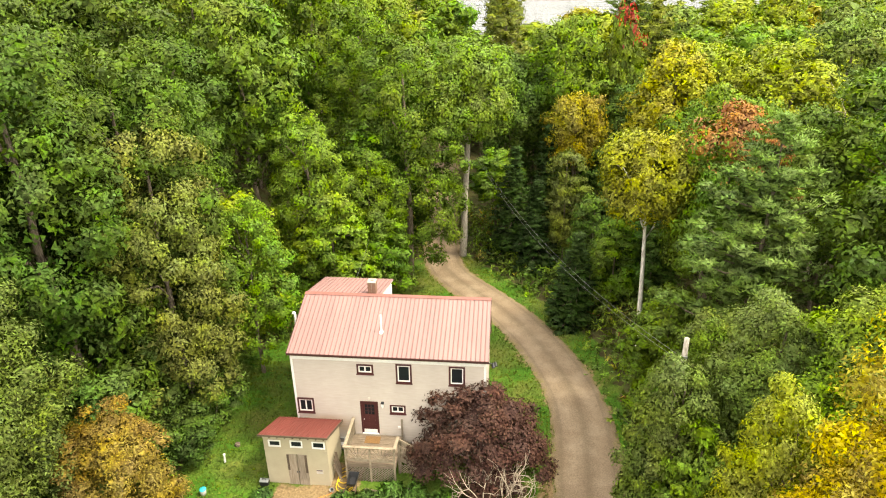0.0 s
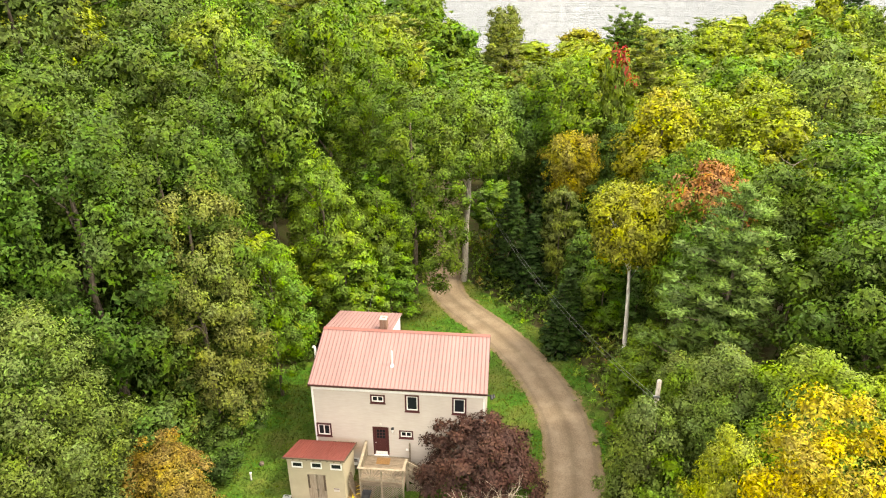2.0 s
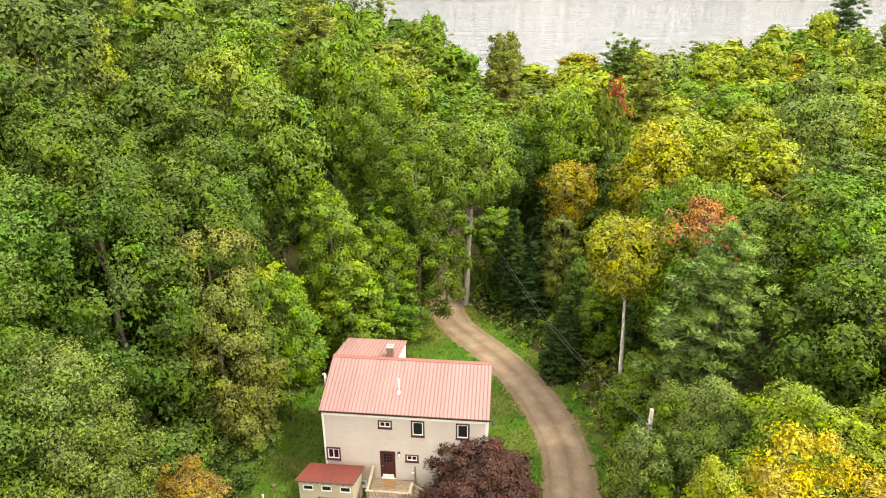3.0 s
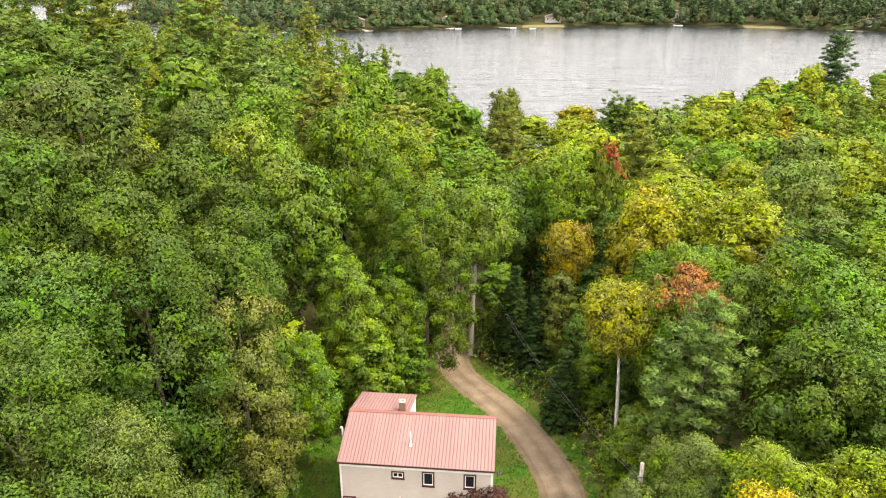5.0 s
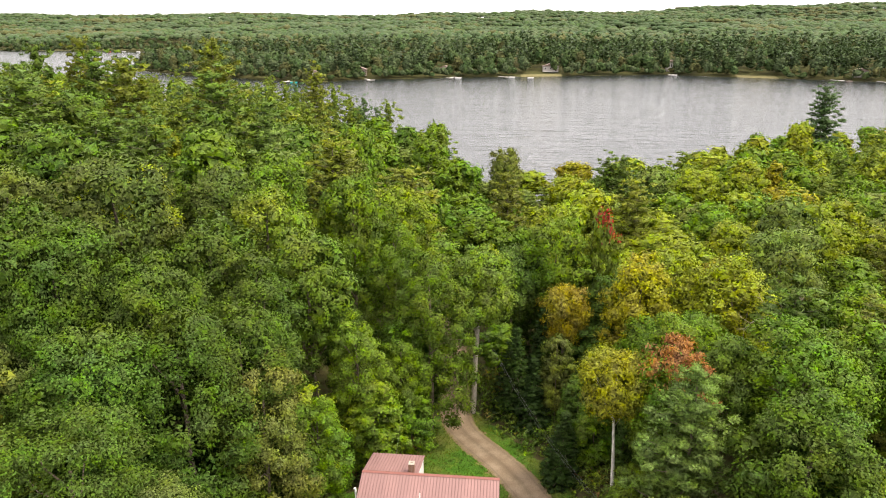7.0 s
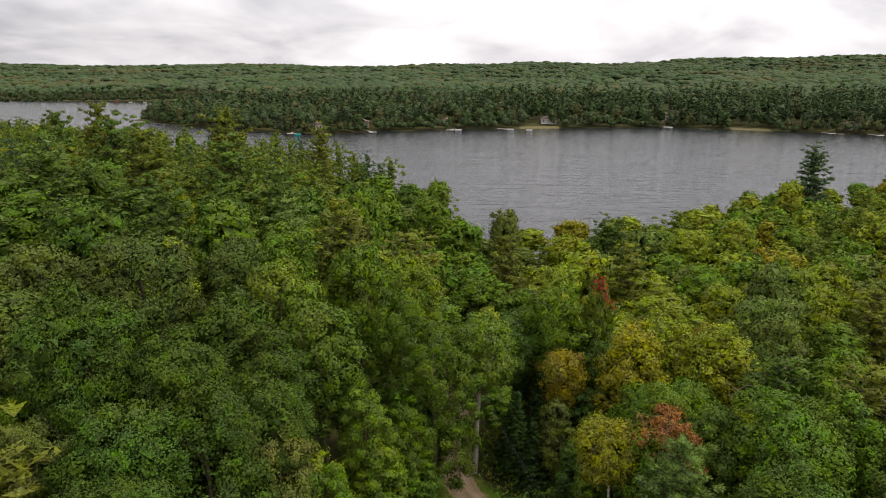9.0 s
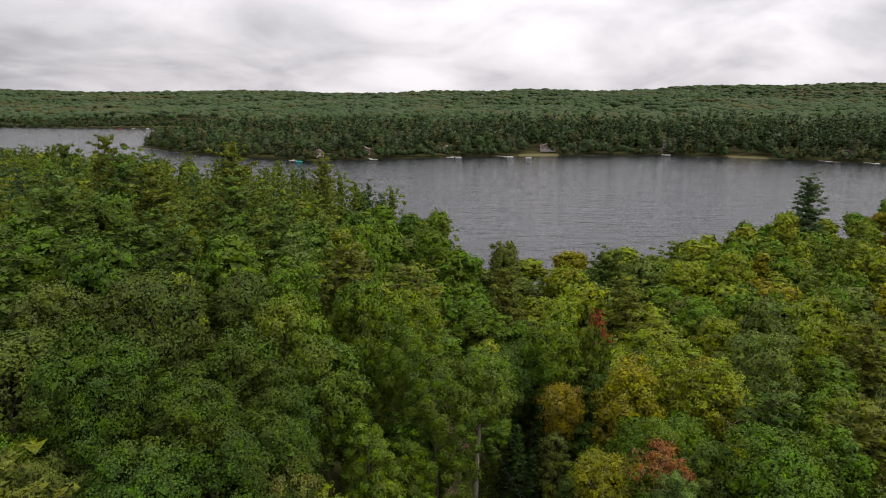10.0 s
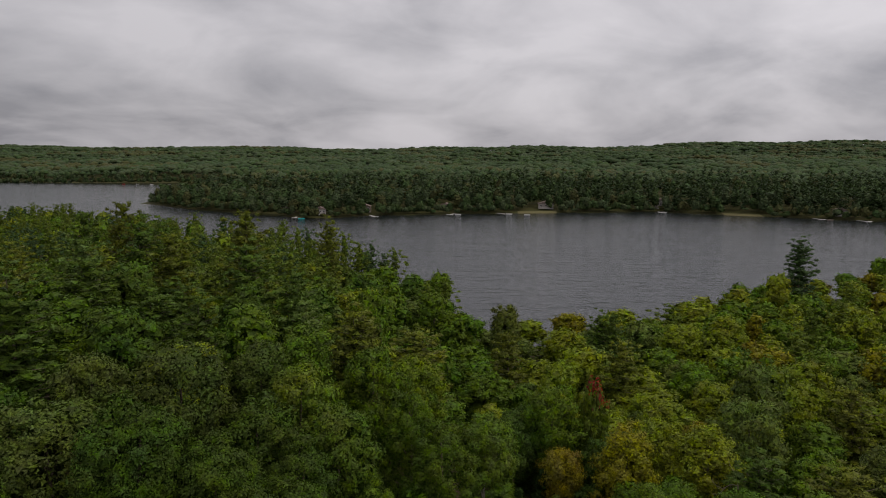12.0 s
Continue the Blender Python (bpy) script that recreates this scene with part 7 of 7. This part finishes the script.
# ---- lake shore ----
def build_shore():
    rng = np.random.default_rng(51)
    for x, y in ((16, 168), (19, 171), (13, 166.5), (97, 250), (101, 253), (106, 256), (103, 249), (95, 247)):
        v, f = tube_arrays([(x, y, LAKE - 0.5), (x, y, LAKE + 0.05), (x + 0.2, y, LAKE + 0.3), (x + 0.2, y, LAKE + 0.33)], [2.0, 1.7, 1.0, 0.05], 9)
        v = v + rng.normal(0, 0.1, v.shape)
        tagged(mesh_part("shore_rock", v, f, M["stone"], smooth=True), "dark wet rock just above the water", "rock", "rocks off the shore")
    n = 700
    a = rng.uniform(0, 6.28, n)
    side = rng.random(n) < 0.6
    x = np.where(side, 101 + 7 * np.cos(a) * rng.random(n), 17 + 4 * np.cos(a) * rng.random(n))
    y = np.where(side, 252 + 5 * np.sin(a) * rng.random(n), 169 + 2.5 * np.sin(a) * rng.random(n))
    nn = unit(np.array([0, 0, 1.0]) + 0.2 * rng.normal(size=(n, 3)))
    v, f = rosettes(rng, np.c_[x, y, np.full(n, LAKE)], nn, 4, 0.7, 0.12, (0.7, 1.4))
    tagged(mesh_part("reeds", v, f, M["reed"]), "brown reeds standing in shallow water", "reeds", kind="stuff")
    c = thing("beach_canopy", "teal cloth canopy on thin poles at the water's edge", "canopy")
    x, y, z = -10.5, 168, gz(-10.5, 168)
    bm = bmesh.new()
    t = bm.verts.new((x, y, z + 3.1))
    ring = [bm.verts.new((x + u * 1.7, y + v2 * 1.7, z + 2.4)) for u, v2 in ((-1, -1), (1, -1), (1, 1), (-1, 1))]
    low = [bm.verts.new((x + u * 1.7, y + v2 * 1.7, z + 2.15)) for u, v2 in ((-1, -1), (1, -1), (1, 1), (-1, 1))]
    for i in range(4):
        j = (i + 1) % 4
        bm.faces.new((ring[i], ring[j], t))
        bm.faces.new((low[i], low[j], ring[j], ring[i]))
    part("cloth", bm, M["teal"], c)
    for u, w in ((-1, -1), (1, -1), (1, 1), (-1, 1)):
        part("leg", made(box, x + u * 1.65 - 0.03, x + u * 1.65 + 0.03, y + w * 1.65 - 0.03, y + w * 1.65 + 0.03, z - 0.05, z + 2.3), M["galv"], c)


def cottage(x, y, w, d, h, wall, label, turn=0.0, rise=2.2):
    y += 7
    z = gz(x, y)
    c = thing("cottage", label, "house", "cottages on the far shore", (x, y, z))
    c.rotation_euler = (0, 0, turn)
    part("wall", made(box, -w / 2, w / 2, -d / 2, d / 2, -1, h), wall, c)
    part("roof", made(prism, [(-w / 2 - 0.6, h), (w / 2 + 0.6, h), (0, h + rise)], "y", -d / 2 - 0.5, d / 2 + 0.5), M["cottage_roof"], c)
    for i in range(3):
        u = -w / 2 + w * (i + 0.5) / 3
        wn = part("window", made(box, u - 0.75, u + 0.75, -d / 2 - 0.06, -d / 2 - 0.005, h * 0.35, h * 0.8), M["white"], c)
        part("pane", made(box, u - 0.6, u + 0.6, -d / 2 - 0.09, -d / 2 - 0.065, h * 0.39, h * 0.76), M["glass"], wn)
    part("door", made(box, w * 0.30, w * 0.30 + 1.0, -d / 2 - 0.05, -d / 2 - 0.005, 0.1, 2.1), M["maroon"], c)
    part("deck", made(box, -w / 2, w / 2, -d / 2 - 3, -d / 2 - 0.01, -0.2, 0.0), M["dock"], c)


def dock(x, length, turn, label="pale wooden dock reaching out from the far shore"):
    y = float(far_shore(np.array(x)))
    d = thing("dock", label, "dock", "docks on the far shore", (x, y - 1, LAKE))
    d.rotation_euler = (0, 0, turn)
    part("walkway", made(box, -0.9, 0.9, -length, 2, 0.35, 0.55), M["dock"], d)
    part("platform", made(box, -3.2, 3.2, -length - 2.4, -length - 0.01, 0.35, 0.55), M["dock"], d)
    for yy in np.arange(-length - 2, 1, 3.0):
        for s in (-0.75, 0.75):
            part("pile", made(box, s - 0.1, s + 0.1, yy - 0.1, yy + 0.1, -2, 0.345), M["charred"], d)


def boat(x, y, turn, mat):
    b = thing("boat", "small moored boat by a dock", "boat", "boats on the far shore", (x, y, LAKE))
    b.rotation_euler = (0, 0, turn)
    bm = bmesh.new()
    sec = []
    for t, w, lo in ((-2.6, 0.9, 0.0), (-1, 1.05, -0.1), (1, 0.95, -0.1), (2.4, 0.45, 0.05), (3.0, 0.05, 0.35)):
        sec.append([bm.verts.new(p) for p in ((t, -w, 0.75), (t, -w * 0.75, lo), (t, w * 0.75, lo), (t, w, 0.75), (t, w * 0.8, 0.55), (t, -w * 0.8, 0.55))])
    for a, c in zip(sec, sec[1:]):
        for i in range(6):
            j = (i + 1) % 6
            bm.faces.new((a[i], a[j], c[j], c[i]))
    bm.faces.new(sec[0])
    bm.faces.new(sec[-1][::-1])
    bmesh.ops.recalc_face_normals(bm, faces=bm.faces[:])
    part("hull", bm, mat, b)
    part("seat", made(box, -0.6, -0.2, -0.75, 0.75, 0.56, 0.7), M["white"], b)
    part("motor", soften(made(box, -3.0, -2.62, -0.2, 0.2, 0.3, 1.2), 0.05), M["dark"], b)


def build_far_shore():
    fs = lambda x: float(far_shore(np.array(x)))
    cottage(-158, fs(-158) + 12, 9, 8, 4.2, M["cottage_pale"], "cream lakeside cottage with a brown roof", 0.2)
    cottage(-126, fs(-126) + 14, 11, 8, 4.6, M["cottage"], "brown lakeside cottage half hidden by trees", 0.1)
    cottage(-56, fs(-56) + 15, 9, 7, 4.0, M["cottage"], "weathered lakeside cottage among pines", -0.1)
    cottage(37, fs(37) + 16, 14, 8, 4.4, M["cottage_pale"], "long pale lakeside cottage behind a strip of beach", 0.0, 2.6)
    cottage(148, fs(148) + 14, 7, 7, 7.5, M["cottage_pale"], "tall narrow white cottage above the water", 0.1)
    cottage(288, fs(288) + 14, 10, 8, 4.5, M["cottage_pale"], "pale cottage beside a small dock", -0.2)
    cottage(-190, fs(-190) + 12, 9, 8, 4.0, M["cottage"], "dark cottage behind shore trees", 0.1)
    cottage(520, 1050, 22, 12, 7.0, M["cottage_pale"], "white farm building on a wooded hillside", 0.1, 4)
    for x, ln, t in ((-118, 12, 0.5), (-47, 9, -0.3), (-8, 8, 0.9), (143, 7, 0.1), (262, 7, 0.4), (292, 9, 0.3), (-176, 6, 0.2)):
        dock(x, ln, t)
    for x, dy, t, mt in ((-43, 9, 0.2, "white"), (146, 7, 0.1, "white"), (296, 8, 0.5, "white"), (2, 10, 0.1, "white"), (270, 9, 0.2, "cottage"), (-168, 9, 0.3, "teal"), (18, 20, 0.2, "white")):
        boat(x, fs(x) - dy, t, M[mt])
    for x0, x1 in ((10, 46), (196, 226)):
        xs = np.linspace(x0, x1, 14)
        ys = np.array([fs(q) for q in xs])
        v = np.r_[np.c_[xs, ys - 1.5, np.full(14, LAKE - 0.1)], np.c_[xs, ys + 2, np.full(14, LAKE + 0.55)], np.c_[xs, ys + 9, np.full(14, LAKE + 1.35)]]
        f = [(k * 14 + i, k * 14 + i + 1, k * 14 + i + 15, k * 14 + i + 14) for k in (0, 1) for i in range(13)]
        tagged(mesh_part("beach", v, np.array(f), M["beach"]), "strip of sandy grass along the far shore", "beach", kind="structure")
    # the far bay's row of small craft
    for i in range(9):
        x = -640 + i * 26
        boat(x, 1080 - 8 - (i % 3) * 3, 0.3 * i, M["white" if i % 4 else "red_plastic"])


build_shore()
build_far_shore()
